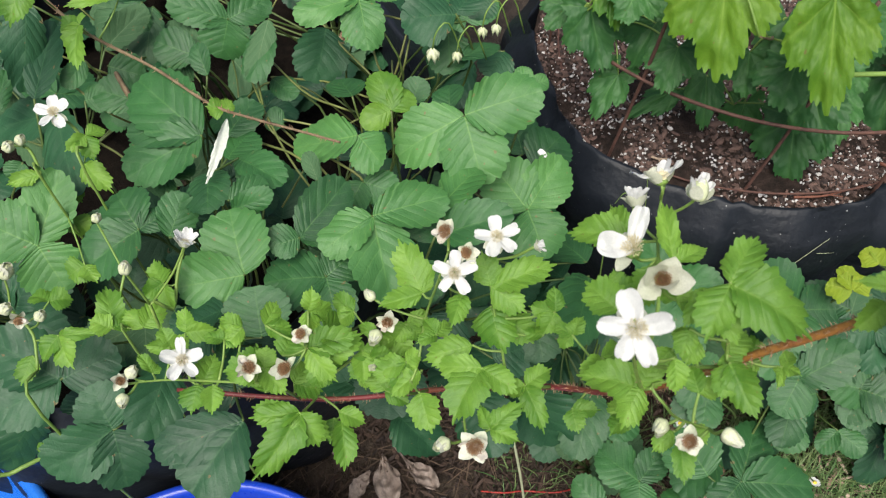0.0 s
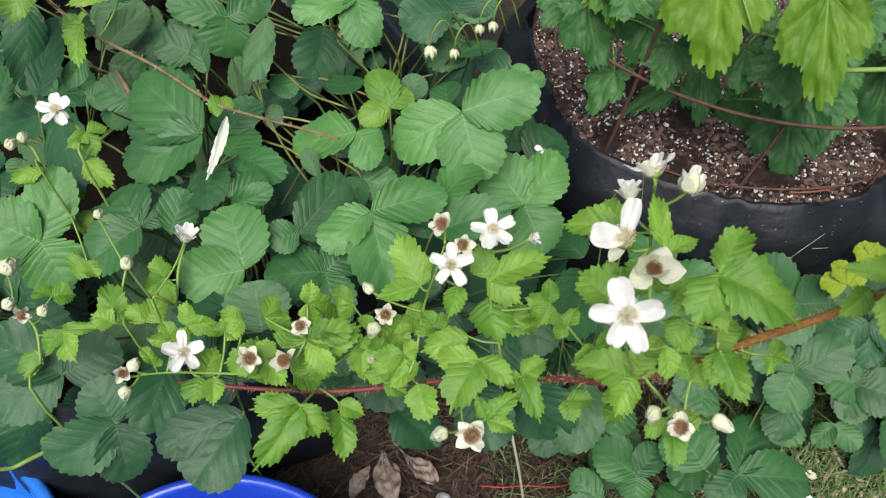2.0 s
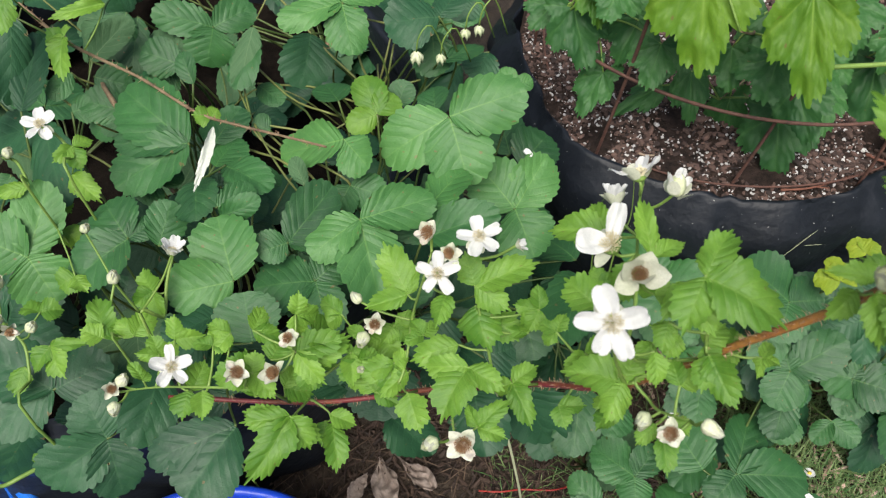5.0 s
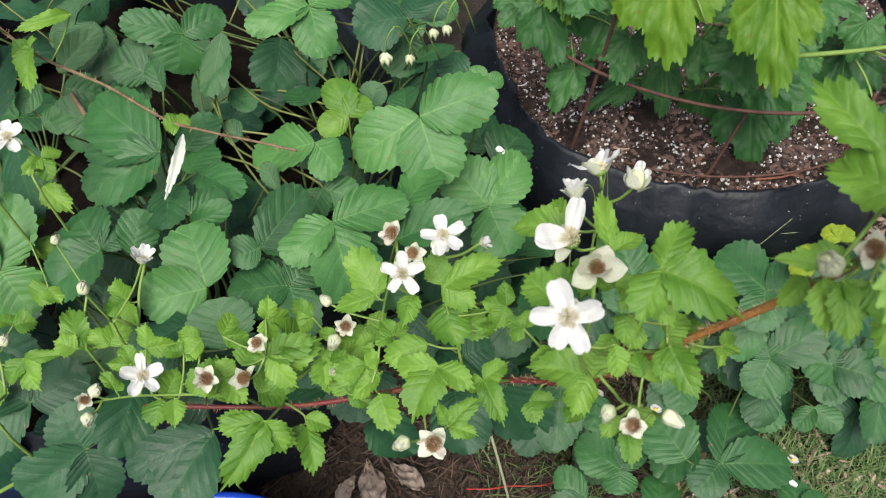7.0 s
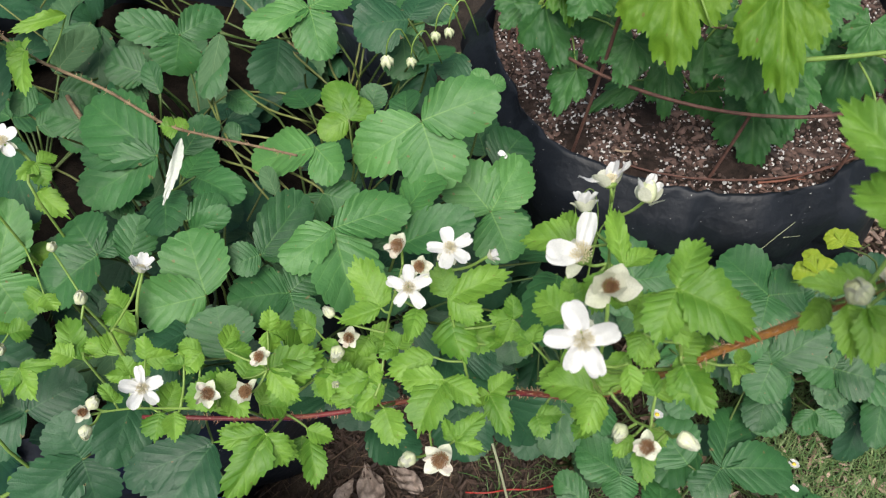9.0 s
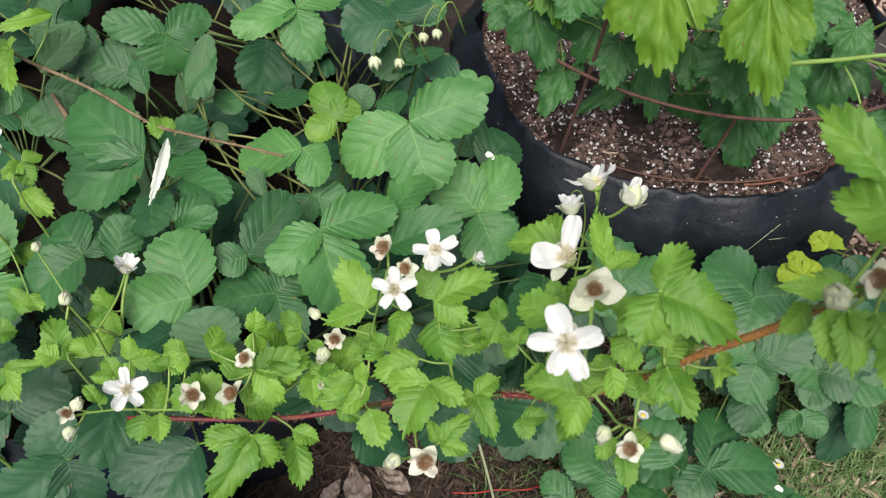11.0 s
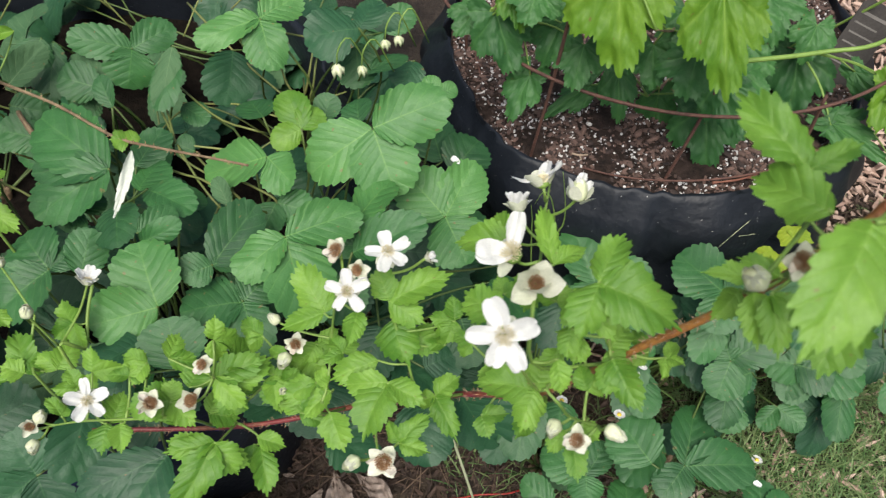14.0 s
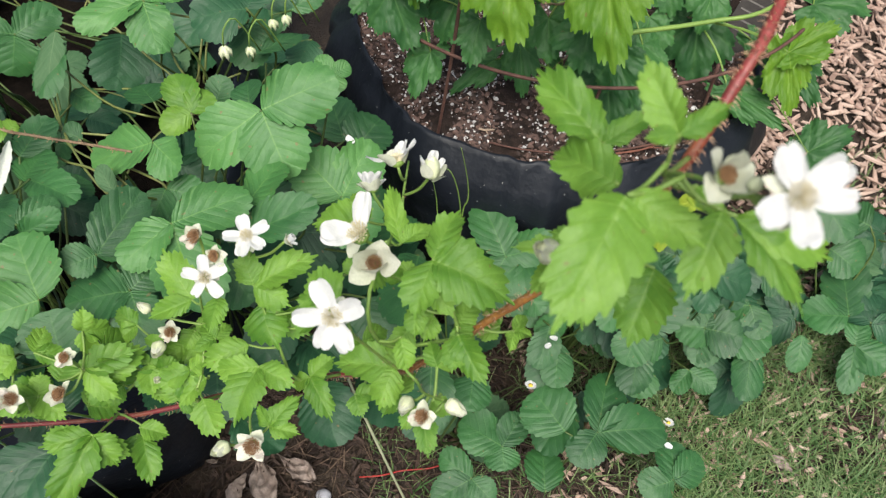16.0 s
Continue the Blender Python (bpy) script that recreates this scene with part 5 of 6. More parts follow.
# currant leaves
lobed_leaf((0.271, 0.620, 0.637), (-0.340, -0.762, 0.551), (0.270, 0.565, 0.560, 0.087), young=True)
lobed_leaf((0.351, 0.565, 0.648), (-0.364, -0.715, 0.597), (0.353, 0.504, 0.575, 0.067), young=True)
lobed_leaf((0.169, 0.698, 0.532), (0.022, -0.792, 0.610), (0.184, 0.657, 0.479, 0.061))
lobed_leaf((0.191, 0.693, 0.568), (-0.126, -0.614, 0.779), (0.190, 0.653, 0.536, 0.042), young=True)
lobed_leaf((0.240, 0.683, 0.520), (-0.432, -0.415, 0.801), (0.211, 0.653, 0.489, 0.056))
lobed_leaf((0.206, 0.667, 0.461), (-0.436, -0.600, 0.671), (0.179, 0.642, 0.421, 0.041))
lobed_leaf((0.258, 0.648, 0.517), (-0.190, -0.559, 0.807), (0.241, 0.613, 0.489, 0.050))
lobed_leaf((0.318, 0.689, 0.432), (-0.173, -0.653, 0.737), (0.315, 0.642, 0.389, 0.040))
lobed_leaf((0.378, 0.690, 0.380), (-0.464, -0.790, 0.401), (0.369, 0.663, 0.318, 0.045))
lobed_leaf((0.296, 0.711, 0.389), (-0.033, -0.402, 0.915), (0.239, 0.686, 0.376, 0.031))
lobed_leaf((0.331, 0.636, 0.518), (-0.455, -0.487, 0.745), (0.324, 0.597, 0.488, 0.057))
lobed_leaf((0.363, 0.597, 0.538), (-0.339, -0.409, 0.847), (0.346, 0.560, 0.513, 0.064))
lobed_leaf((0.417, 0.640, 0.408), (-0.355, -0.738, 0.574), (0.417, 0.588, 0.341, 0.079))
lobed_leaf((0.458, 0.652, 0.441), (-0.031, -0.299, 0.954), (0.449, 0.586, 0.420, 0.051))
lobed_leaf((0.551, 0.723, 0.377), (-0.487, -0.524, 0.698), (0.532, 0.707, 0.351, 0.042))
lobed_leaf((0.561, 0.751, 0.406), (-0.283, -0.449, 0.848), (0.543, 0.727, 0.387, 0.034))
lobed_leaf((0.367, 0.656, 0.544), (0.012, -0.578, 0.816), (0.362, 0.613, 0.513, 0.051))
lobed_leaf((0.232, 0.724, 0.516), (-0.472, -0.385, 0.793), (0.257, 0.682, 0.511, 0.053))
lobed_leaf((0.150, 0.725, 0.512), (-0.116, -0.430, 0.895), (0.123, 0.704, 0.498, 0.046))
lobed_leaf((0.559, 0.714, 0.404), (-0.357, -0.631, 0.688), (0.547, 0.658, 0.347, 0.078))
lobed_leaf((0.614, 0.600, 0.448), (-0.326, -0.586, 0.742), (0.612, 0.541, 0.400, 0.049), young=True)
lobed_leaf((0.627, 0.613, 0.435), (-0.442, -0.368, 0.818), (0.641, 0.548, 0.413, 0.043))
lobed_leaf((0.616, 0.600, 0.450), (-0.406, -0.193, 0.893), (0.671, 0.606, 0.476, 0.047), young=True)
lobed_leaf((0.660, 0.650, 0.470), (-0.212, -0.102, 0.972), (0.720, 0.626, 0.481, 0.057))
lobed_leaf((0.565, 0.606, 0.385), (-0.194, -0.578, 0.793), (0.607, 0.609, 0.398, 0.030))
lobed_leaf((0.566, 0.609, 0.386), (-0.441, -0.426, 0.790), (0.615, 0.542, 0.378, 0.036))
lobed_leaf((0.612, 0.668, 0.406), (-0.491, -0.527, 0.694), (0.632, 0.625, 0.387, 0.029))
lobed_leaf((0.689, 0.567, 0.289), (-0.528, -0.437, 0.728), (0.738, 0.568, 0.325, 0.061))
lobed_leaf((0.404, 0.609, 0.483), (-0.425, -0.610, 0.669), (0.416, 0.558, 0.444, 0.055))
lobed_leaf((0.486, 0.705, 0.431), (-0.270, -0.682, 0.679), (0.470, 0.672, 0.391, 0.062))
lobed_leaf((0.546, 0.746, 0.395), (-0.500, -0.594, 0.630), (0.549, 0.707, 0.361, 0.063))
lobed_leaf((0.553, 0.694, 0.465), (-0.218, -0.575, 0.788), (0.535, 0.666, 0.440, 0.047))
lobed_leaf((0.393, 0.619, 0.590), (-0.360, -0.362, 0.860), (0.378, 0.570, 0.563, 0.077))
lobed_leaf((0.512, 0.746, 0.471), (-0.388, -0.251, 0.887), (0.505, 0.689, 0.452, 0.071))
lobed_leaf((0.284, 0.649, 0.596), (-0.270, -0.485, 0.832), (0.260, 0.613, 0.567, 0.092))
lobed_leaf((0.207, 0.666, 0.581), (-0.097, -0.628, 0.772), (0.190, 0.643, 0.559, 0.052))
# blackberry leaves
black_leaf((0.126, 0.181, 0.818), (-0.138, -0.224, 0.965), (0.140, 0.202, 0.825, 0.018), (0.157, 0.158, 0.817, 0.028), (0.113, 0.159, 0.811, 0.020))
black_leaf((0.115, 0.214, 0.783), (0.047, -0.186, 0.981), (0.114, 0.247, 0.789, 0.012), (0.133, 0.222, 0.784, 0.010))
black_leaf((0.100, 0.243, 0.765), (-0.247, -0.069, 0.967), (0.070, 0.254, 0.758, 0.020), (0.093, 0.265, 0.764, 0.013))
black_leaf((0.105, 0.212, 0.784), (-0.476, -0.488, 0.731), (0.096, 0.198, 0.769, 0.017))
black_leaf((0.081, 0.181, 0.795), (0.005, -0.147, 0.989), (0.067, 0.197, 0.797, 0.020))
black_leaf((0.135, 0.164, 0.771), (-0.253, -0.223, 0.941), (0.129, 0.148, 0.766, 0.014), (0.141, 0.139, 0.767, 0.017))
black_leaf((0.102, 0.173, 0.725), (-0.063, -0.314, 0.947), (0.072, 0.183, 0.726, 0.022), (0.111, 0.188, 0.730, 0.018), (0.090, 0.155, 0.718, 0.019))
black_leaf((0.107, 0.164, 0.779), (-0.211, -0.522, 0.827), (0.107, 0.150, 0.770, 0.011))
black_leaf((0.122, 0.187, 0.803), (-0.225, -0.337, 0.914), (0.109, 0.174, 0.795, 0.011), (0.130, 0.163, 0.796, 0.016))
black_leaf((0.118, 0.181, 0.775), (-0.034, -0.456, 0.889), (0.113, 0.169, 0.768, 0.012))
black_leaf((0.111, 0.143, 0.739), (-0.238, -0.266, 0.934), (0.100, 0.136, 0.734, 0.010))
black_leaf((0.112, 0.136, 0.744), (0.003, -0.127, 0.992), (0.111, 0.117, 0.741, 0.012))
black_leaf((0.118, 0.143, 0.745), (-0.080, -0.230, 0.970), (0.125, 0.135, 0.743, 0.011))
black_leaf((0.028, 0.248, 0.709), (-0.098, -0.387, 0.917), (0.065, 0.258, 0.717, 0.020), (0.047, 0.233, 0.705, 0.018), (0.023, 0.267, 0.717, 0.018))
black_leaf((-0.014, 0.258, 0.687), (0.035, -0.384, 0.922), (-0.028, 0.288, 0.700, 0.024), (-0.040, 0.251, 0.685, 0.014), (-0.007, 0.274, 0.693, 0.009))
black_leaf((0.010, 0.237, 0.720), (0.251, 0.028, 0.968), (0.004, 0.217, 0.722, 0.014))
black_leaf((0.028, 0.246, 0.689), (-0.043, -0.212, 0.976), (0.033, 0.218, 0.684, 0.027))
black_leaf((0.040, 0.243, 0.679), (-0.157, -0.356, 0.921), (0.052, 0.227, 0.675, 0.021))
black_leaf((0.021, 0.213, 0.671), (-0.143, -0.083, 0.986), (-0.007, 0.217, 0.667, 0.017), (0.000, 0.185, 0.665, 0.028), (0.040, 0.197, 0.672, 0.018))
black_leaf((0.016, 0.229, 0.670), (-0.116, -0.233, 0.965), (-0.014, 0.224, 0.665, 0.019))
black_leaf((0.024, 0.176, 0.665), (-0.192, -0.341, 0.920), (0.043, 0.189, 0.673, 0.013), (0.040, 0.168, 0.665, 0.012), (0.018, 0.189, 0.668, 0.011))
black_leaf((-0.018, 0.207, 0.650), (0.096, -0.252, 0.963), (-0.012, 0.184, 0.643, 0.022))
black_leaf((0.049, 0.211, 0.647), (-0.277, -0.176, 0.945), (0.059, 0.183, 0.644, 0.016), (0.065, 0.219, 0.653, 0.016), (0.037, 0.209, 0.643, 0.013))
black_leaf((-0.027, 0.232, 0.643), (0.004, -0.506, 0.862), (-0.051, 0.227, 0.640, 0.017), (-0.034, 0.215, 0.633, 0.016), (-0.017, 0.237, 0.646, 0.015))
black_leaf((-0.057, 0.247, 0.632), (0.103, -0.227, 0.968), (-0.055, 0.227, 0.627, 0.016), (-0.043, 0.247, 0.630, 0.013), (-0.062, 0.254, 0.634, 0.008))
black_leaf((-0.085, 0.236, 0.646), (0.296, -0.395, 0.870), (-0.057, 0.254, 0.645, 0.023), (-0.081, 0.220, 0.637, 0.021), (-0.090, 0.250, 0.654, 0.017))
black_leaf((-0.101, 0.214, 0.608), (0.247, -0.368, 0.896), (-0.132, 0.209, 0.614, 0.017), (-0.127, 0.172, 0.598, 0.026), (-0.090, 0.194, 0.597, 0.023))
black_leaf((-0.076, 0.218, 0.582), (0.193, -0.306, 0.932), (-0.073, 0.187, 0.571, 0.020))
black_leaf((-0.078, 0.224, 0.583), (0.166, -0.319, 0.933), (-0.060, 0.218, 0.578, 0.015))
black_leaf((-0.083, 0.223, 0.573), (0.468, -0.319, 0.824), (-0.085, 0.207, 0.568, 0.017))
black_leaf((-0.116, 0.216, 0.675), (0.025, -0.010, 1.000), (-0.136, 0.215, 0.675, 0.020))
black_leaf((-0.119, 0.217, 0.637), (0.188, -0.508, 0.841), (-0.121, 0.242, 0.653, 0.022))
black_leaf((-0.106, 0.234, 0.655), (0.328, -0.245, 0.912), (-0.099, 0.249, 0.656, 0.018))
black_leaf((-0.164, 0.225, 0.636), (0.100, -0.155, 0.983), (-0.167, 0.207, 0.634, 0.019))
black_leaf((-0.151, 0.219, 0.647), (0.204, -0.158, 0.966), (-0.149, 0.202, 0.644, 0.015))
black_leaf((-0.163, 0.227, 0.630), (0.329, -0.322, 0.888), (-0.155, 0.246, 0.634, 0.019))
black_leaf((-0.202, 0.242, 0.619), (0.418, -0.132, 0.899), (-0.211, 0.255, 0.625, 0.010), (-0.199, 0.249, 0.618, 0.008))
black_leaf((-0.304, 0.304, 0.563), (-0.061, -0.399, 0.915), (-0.318, 0.287, 0.555, 0.017), (-0.294, 0.280, 0.553, 0.020), (-0.275, 0.304, 0.565, 0.012))
black_leaf((-0.299, 0.469, 0.611), (0.537, -0.287, 0.794), (-0.286, 0.480, 0.606, 0.013), (-0.293, 0.452, 0.601, 0.019), (-0.311, 0.452, 0.612, 0.014))
black_leaf((-0.265, 0.311, 0.558), (0.497, -0.110, 0.861), (-0.274, 0.346, 0.567, 0.023), (-0.280, 0.315, 0.567, 0.020), (-0.254, 0.321, 0.553, 0.020))
black_leaf((-0.220, 0.335, 0.585), (0.098, -0.537, 0.838), (-0.229, 0.348, 0.595, 0.021), (-0.235, 0.326, 0.581, 0.018), (-0.216, 0.317, 0.573, 0.017))
black_leaf((-0.242, 0.313, 0.554), (0.239, -0.364, 0.900), (-0.228, 0.334, 0.558, 0.022), (-0.255, 0.325, 0.562, 0.017))
black_leaf((-0.340, 0.445, 0.591), (0.253, -0.412, 0.876), (-0.365, 0.435, 0.593, 0.014))
black_leaf((-0.321, 0.338, 0.559), (0.197, 0.082, 0.977), (-0.337, 0.345, 0.561, 0.019), (-0.306, 0.344, 0.555, 0.023))
black_leaf((-0.318, 0.475, 0.568), (0.097, -0.274, 0.957), (-0.296, 0.451, 0.558, 0.023))
black_leaf((-0.306, 0.380, 0.546), (0.047, -0.285, 0.957), (-0.320, 0.371, 0.544, 0.026), (-0.296, 0.366, 0.541, 0.018))
black_leaf((-0.330, 0.433, 0.541), (0.342, -0.500, 0.796), (-0.317, 0.426, 0.531, 0.025), (-0.339, 0.425, 0.540, 0.019))
black_leaf((-0.338, 0.460, 0.547), (0.401, -0.466, 0.788), (-0.328, 0.454, 0.538, 0.020))
black_leaf((-0.336, 0.562, 0.699), (0.271, -0.635, 0.724), (-0.351, 0.533, 0.679, 0.026))
black_leaf((-0.317, 0.576, 0.638), (-0.173, -0.310, 0.935), (-0.321, 0.540, 0.625, 0.029), (-0.336, 0.578, 0.635, 0.020), (-0.323, 0.587, 0.640, 0.018))
black_leaf((-0.288, 0.619, 0.637), (0.449, -0.523, 0.725), (-0.329, 0.596, 0.646, 0.016))
black_leaf((-0.194, 0.519, 0.583), (0.449, -0.529, 0.720), (-0.208, 0.517, 0.590, 0.021), (-0.187, 0.527, 0.585, 0.015))
black_leaf((-0.047, 0.260, 0.630), (0.123, -0.114, 0.986), (-0.060, 0.266, 0.632, 0.010))
black_leaf((-0.340, 0.305, 0.528), (0.175, -0.430, 0.886), (-0.348, 0.284, 0.519, 0.018))
straw_leaf((0.429, 0.421, 0.380), (-0.227, -0.258, 0.939), (0.406, 0.432, 0.377, 0.029), (0.425, 0.448, 0.387, 0.025), (0.447, 0.429, 0.387, 0.021), age="yellow")
straw_leaf((0.479, 0.464, 0.360), (-0.345, -0.369, 0.863), (0.466, 0.482, 0.363, 0.026), (0.489, 0.475, 0.369, 0.025), age="yellow")
straw_leaf((0.509, 0.411, 0.224), (-0.348, -0.261, 0.901), (0.486, 0.442, 0.224, 0.028), age="yellow")
black_leaf((0.172, 0.116, 0.945), (-0.121, -0.181, 0.976), (0.145, 0.085, 0.936, 0.025))
black_leaf((0.185, 0.145, 0.908), (-0.201, -0.252, 0.947), (0.169, 0.173, 0.898, 0.019))
black_leaf((0.174, 0.118, 0.942), (-0.150, -0.301, 0.942), (0.190, 0.100, 0.939, 0.016))
black_leaf((0.186, 0.165, 0.906), (-0.251, -0.351, 0.902), (0.170, 0.198, 0.913, 0.019), (0.204, 0.169, 0.913, 0.010))
black_leaf((0.190, 0.129, 0.952), (-0.202, -0.555, 0.807), (0.184, 0.148, 0.964, 0.012), (0.205, 0.132, 0.958, 0.008), (0.181, 0.130, 0.951, 0.006))
black_leaf((0.202, 0.112, 0.935), (-0.302, -0.402, 0.865), (0.188, 0.093, 0.921, 0.015))
black_leaf((0.208, 0.112, 0.930), (-0.101, -0.504, 0.858), (0.234, 0.095, 0.923, 0.014), (0.226, 0.085, 0.917, 0.014))
black_leaf((0.206, 0.136, 0.860), (-0.199, -0.398, 0.896), (0.190, 0.114, 0.847, 0.023))
black_leaf((0.200, 0.125, 0.930), (-0.100, -0.300, 0.949), (0.206, 0.112, 0.927, 0.009))
black_leaf((0.136, 0.172, 0.766), (-0.090, -0.306, 0.948), (0.147, 0.182, 0.770, 0.014), (0.139, 0.161, 0.762, 0.012))
black_leaf((0.113, 0.179, 0.758), (-0.060, -0.364, 0.930), (0.102, 0.170, 0.753, 0.013))
straw_leaf((0.385, 0.419, 0.345), (-0.112, -0.112, 0.987), (0.351, 0.473, 0.347, 0.063), (0.420, 0.417, 0.349, 0.060), (0.365, 0.379, 0.338, 0.046))
straw_leaf((0.296, 0.494, 0.264), (0.093, -0.098, 0.991), (0.247, 0.463, 0.265, 0.054), (0.307, 0.449, 0.258, 0.052))
black_leaf((-0.144, 0.246, 0.657), (0.347, -0.094, 0.933), (-0.156, 0.248, 0.661, 0.013), (-0.144, 0.259, 0.658, 0.010), (-0.132, 0.249, 0.652, 0.014))
black_leaf((-0.133, 0.254, 0.658), (0.194, -0.235, 0.953), (-0.143, 0.242, 0.657, 0.015), (-0.148, 0.260, 0.662, 0.012))
black_leaf((-0.115, 0.248, 0.671), (0.495, -0.465, 0.734), (-0.107, 0.262, 0.674, 0.016), (-0.099, 0.248, 0.660, 0.014))
black_leaf((-0.080, 0.254, 0.652), (0.679, 0.308, 0.666), (-0.086, 0.272, 0.650, 0.017), (-0.068, 0.274, 0.630, 0.017), (-0.068, 0.244, 0.645, 0.029))
black_leaf((-0.073, 0.252, 0.626), (0.376, -0.264, 0.888), (-0.087, 0.245, 0.630, 0.015), (-0.083, 0.262, 0.633, 0.012))
black_leaf((-0.059, 0.244, 0.610), (0.313, -0.032, 0.949), (-0.055, 0.259, 0.609, 0.013), (-0.044, 0.245, 0.605, 0.014), (-0.056, 0.230, 0.609, 0.012))
black_leaf((-0.040, 0.252, 0.611), (0.469, -0.201, 0.860), (-0.059, 0.249, 0.620, 0.015), (-0.044, 0.269, 0.616, 0.019))
black_leaf((-0.035, 0.265, 0.619), (0.243, -0.452, 0.859), (-0.015, 0.270, 0.616, 0.016), (-0.027, 0.251, 0.610, 0.019), (-0.051, 0.254, 0.618, 0.015))
black_leaf((-0.108, 0.239, 0.600), (0.284, -0.157, 0.946), (-0.100, 0.256, 0.601, 0.015), (-0.089, 0.236, 0.594, 0.019))
black_leaf((-0.082, 0.247, 0.606), (0.242, -0.428, 0.871), (-0.095, 0.236, 0.604, 0.015), (-0.097, 0.254, 0.613, 0.015), (-0.076, 0.262, 0.611, 0.018))
black_leaf((-0.118, 0.231, 0.650), (0.390, -0.430, 0.814), (-0.128, 0.218, 0.648, 0.016), (-0.132, 0.234, 0.659, 0.016))
black_leaf((-0.090, 0.263, 0.661), (0.519, -0.740, 0.428), (-0.085, 0.272, 0.672, 0.014), (-0.075, 0.267, 0.651, 0.016), (-0.088, 0.255, 0.645, 0.014))
black_leaf((-0.063, 0.274, 0.638), (0.037, -0.137, 0.990), (-0.078, 0.265, 0.637, 0.016), (-0.077, 0.287, 0.640, 0.015))
black_leaf((-0.027, 0.270, 0.625), (0.296, -0.520, 0.801), (-0.012, 0.278, 0.625, 0.012), (-0.016, 0.262, 0.617, 0.015), (-0.036, 0.259, 0.622, 0.016))
black_leaf((-0.006, 0.242, 0.661), (0.328, -0.049, 0.943), (-0.018, 0.236, 0.665, 0.011), (-0.014, 0.252, 0.664, 0.012), (0.003, 0.253, 0.658, 0.010))
black_leaf((0.004, 0.226, 0.660), (-0.123, -0.304, 0.945), (-0.006, 0.235, 0.662, 0.010), (0.012, 0.235, 0.664, 0.010))
black_leaf((-0.043, 0.226, 0.612), (-0.136, -0.391, 0.911), (-0.054, 0.239, 0.616, 0.016), (-0.031, 0.236, 0.619, 0.017), (-0.027, 0.217, 0.611, 0.013))
black_leaf((-0.179, 0.265, 0.633), (0.147, -0.543, 0.827), (-0.178, 0.279, 0.642, 0.017), (-0.160, 0.268, 0.632, 0.015))
black_leaf((-0.191, 0.258, 0.626), (0.525, -0.542, 0.656), (-0.204, 0.255, 0.633, 0.012), (-0.194, 0.268, 0.636, 0.014), (-0.179, 0.266, 0.622, 0.013))
black_leaf((0.066, 0.235, 0.698), (-0.118, -0.432, 0.894), (0.059, 0.224, 0.692, 0.014), (0.051, 0.239, 0.698, 0.012), (0.067, 0.248, 0.705, 0.012))
black_leaf((0.073, 0.215, 0.706), (-0.362, -0.434, 0.825), (0.065, 0.211, 0.699, 0.009), (0.064, 0.223, 0.705, 0.010), (0.078, 0.224, 0.712, 0.011))
black_leaf((0.059, 0.225, 0.688), (0.167, -0.785, 0.597), (0.047, 0.225, 0.691, 0.013), (0.057, 0.233, 0.698, 0.012))
black_leaf((0.087, 0.199, 0.709), (0.492, -0.196, 0.848), (0.103, 0.207, 0.702, 0.014), (0.094, 0.189, 0.703, 0.018), (0.074, 0.187, 0.714, 0.011))
black_leaf((0.089, 0.209, 0.768), (-0.079, -0.506, 0.859), (0.087, 0.217, 0.773, 0.010), (0.099, 0.212, 0.771, 0.010))
black_leaf((0.113, 0.195, 0.779), (0.298, -0.678, 0.672), (0.103, 0.198, 0.787, 0.010), (0.118, 0.202, 0.784, 0.013), (0.126, 0.195, 0.773, 0.010))
black_leaf((0.126, 0.182, 0.760), (0.008, -0.396, 0.918), (0.118, 0.172, 0.756, 0.013), (0.113, 0.186, 0.762, 0.011))
black_leaf((0.076, 0.192, 0.651), (-0.352, -0.147, 0.925), (0.091, 0.189, 0.656, 0.013), (0.078, 0.178, 0.650, 0.014))
black_leaf((0.104, 0.176, 0.680), (-0.015, 0.238, 0.971), (0.091, 0.165, 0.682, 0.013), (0.093, 0.185, 0.677, 0.014), (0.113, 0.191, 0.676, 0.011))
black_leaf((0.123, 0.157, 0.753), (-0.444, -0.151, 0.883), (0.121, 0.170, 0.755, 0.011), (0.134, 0.161, 0.760, 0.012))
black_leaf((0.160, 0.176, 0.748), (-0.523, -0.250, 0.815), (0.148, 0.175, 0.741, 0.011), (0.154, 0.189, 0.749, 0.011))
black_leaf((0.165, 0.167, 0.758), (-0.065, 0.107, 0.992), (0.173, 0.176, 0.757, 0.008), (0.173, 0.163, 0.759, 0.010), (0.160, 0.157, 0.758, 0.008))
black_leaf((-0.090, 0.239, 0.655), (0.101, -0.354, 0.930), (-0.059, 0.247, 0.655, 0.020), (-0.074, 0.219, 0.645, 0.017))
black_leaf((-0.117, 0.226, 0.655), (0.100, -0.300, 0.949), (-0.141, 0.225, 0.657, 0.020), (-0.104, 0.211, 0.649, 0.016), (-0.116, 0.239, 0.659, 0.016))
black_leaf((-0.052, 0.242, 0.630), (0.000, -0.406, 0.914), (-0.065, 0.230, 0.625, 0.017), (-0.038, 0.245, 0.632, 0.014))
black_leaf((-0.018, 0.226, 0.640), (0.000, -0.301, 0.954), (-0.050, 0.227, 0.640, 0.017), (-0.037, 0.214, 0.636, 0.016))
black_leaf((-0.109, 0.212, 0.600), (0.203, -0.355, 0.913), (-0.084, 0.201, 0.590, 0.023), (-0.133, 0.218, 0.608, 0.019))
straw_leaf((-0.335, 0.297, 0.420), (0.206, -0.309, 0.928), (-0.341, 0.320, 0.429, 0.042), age="old")
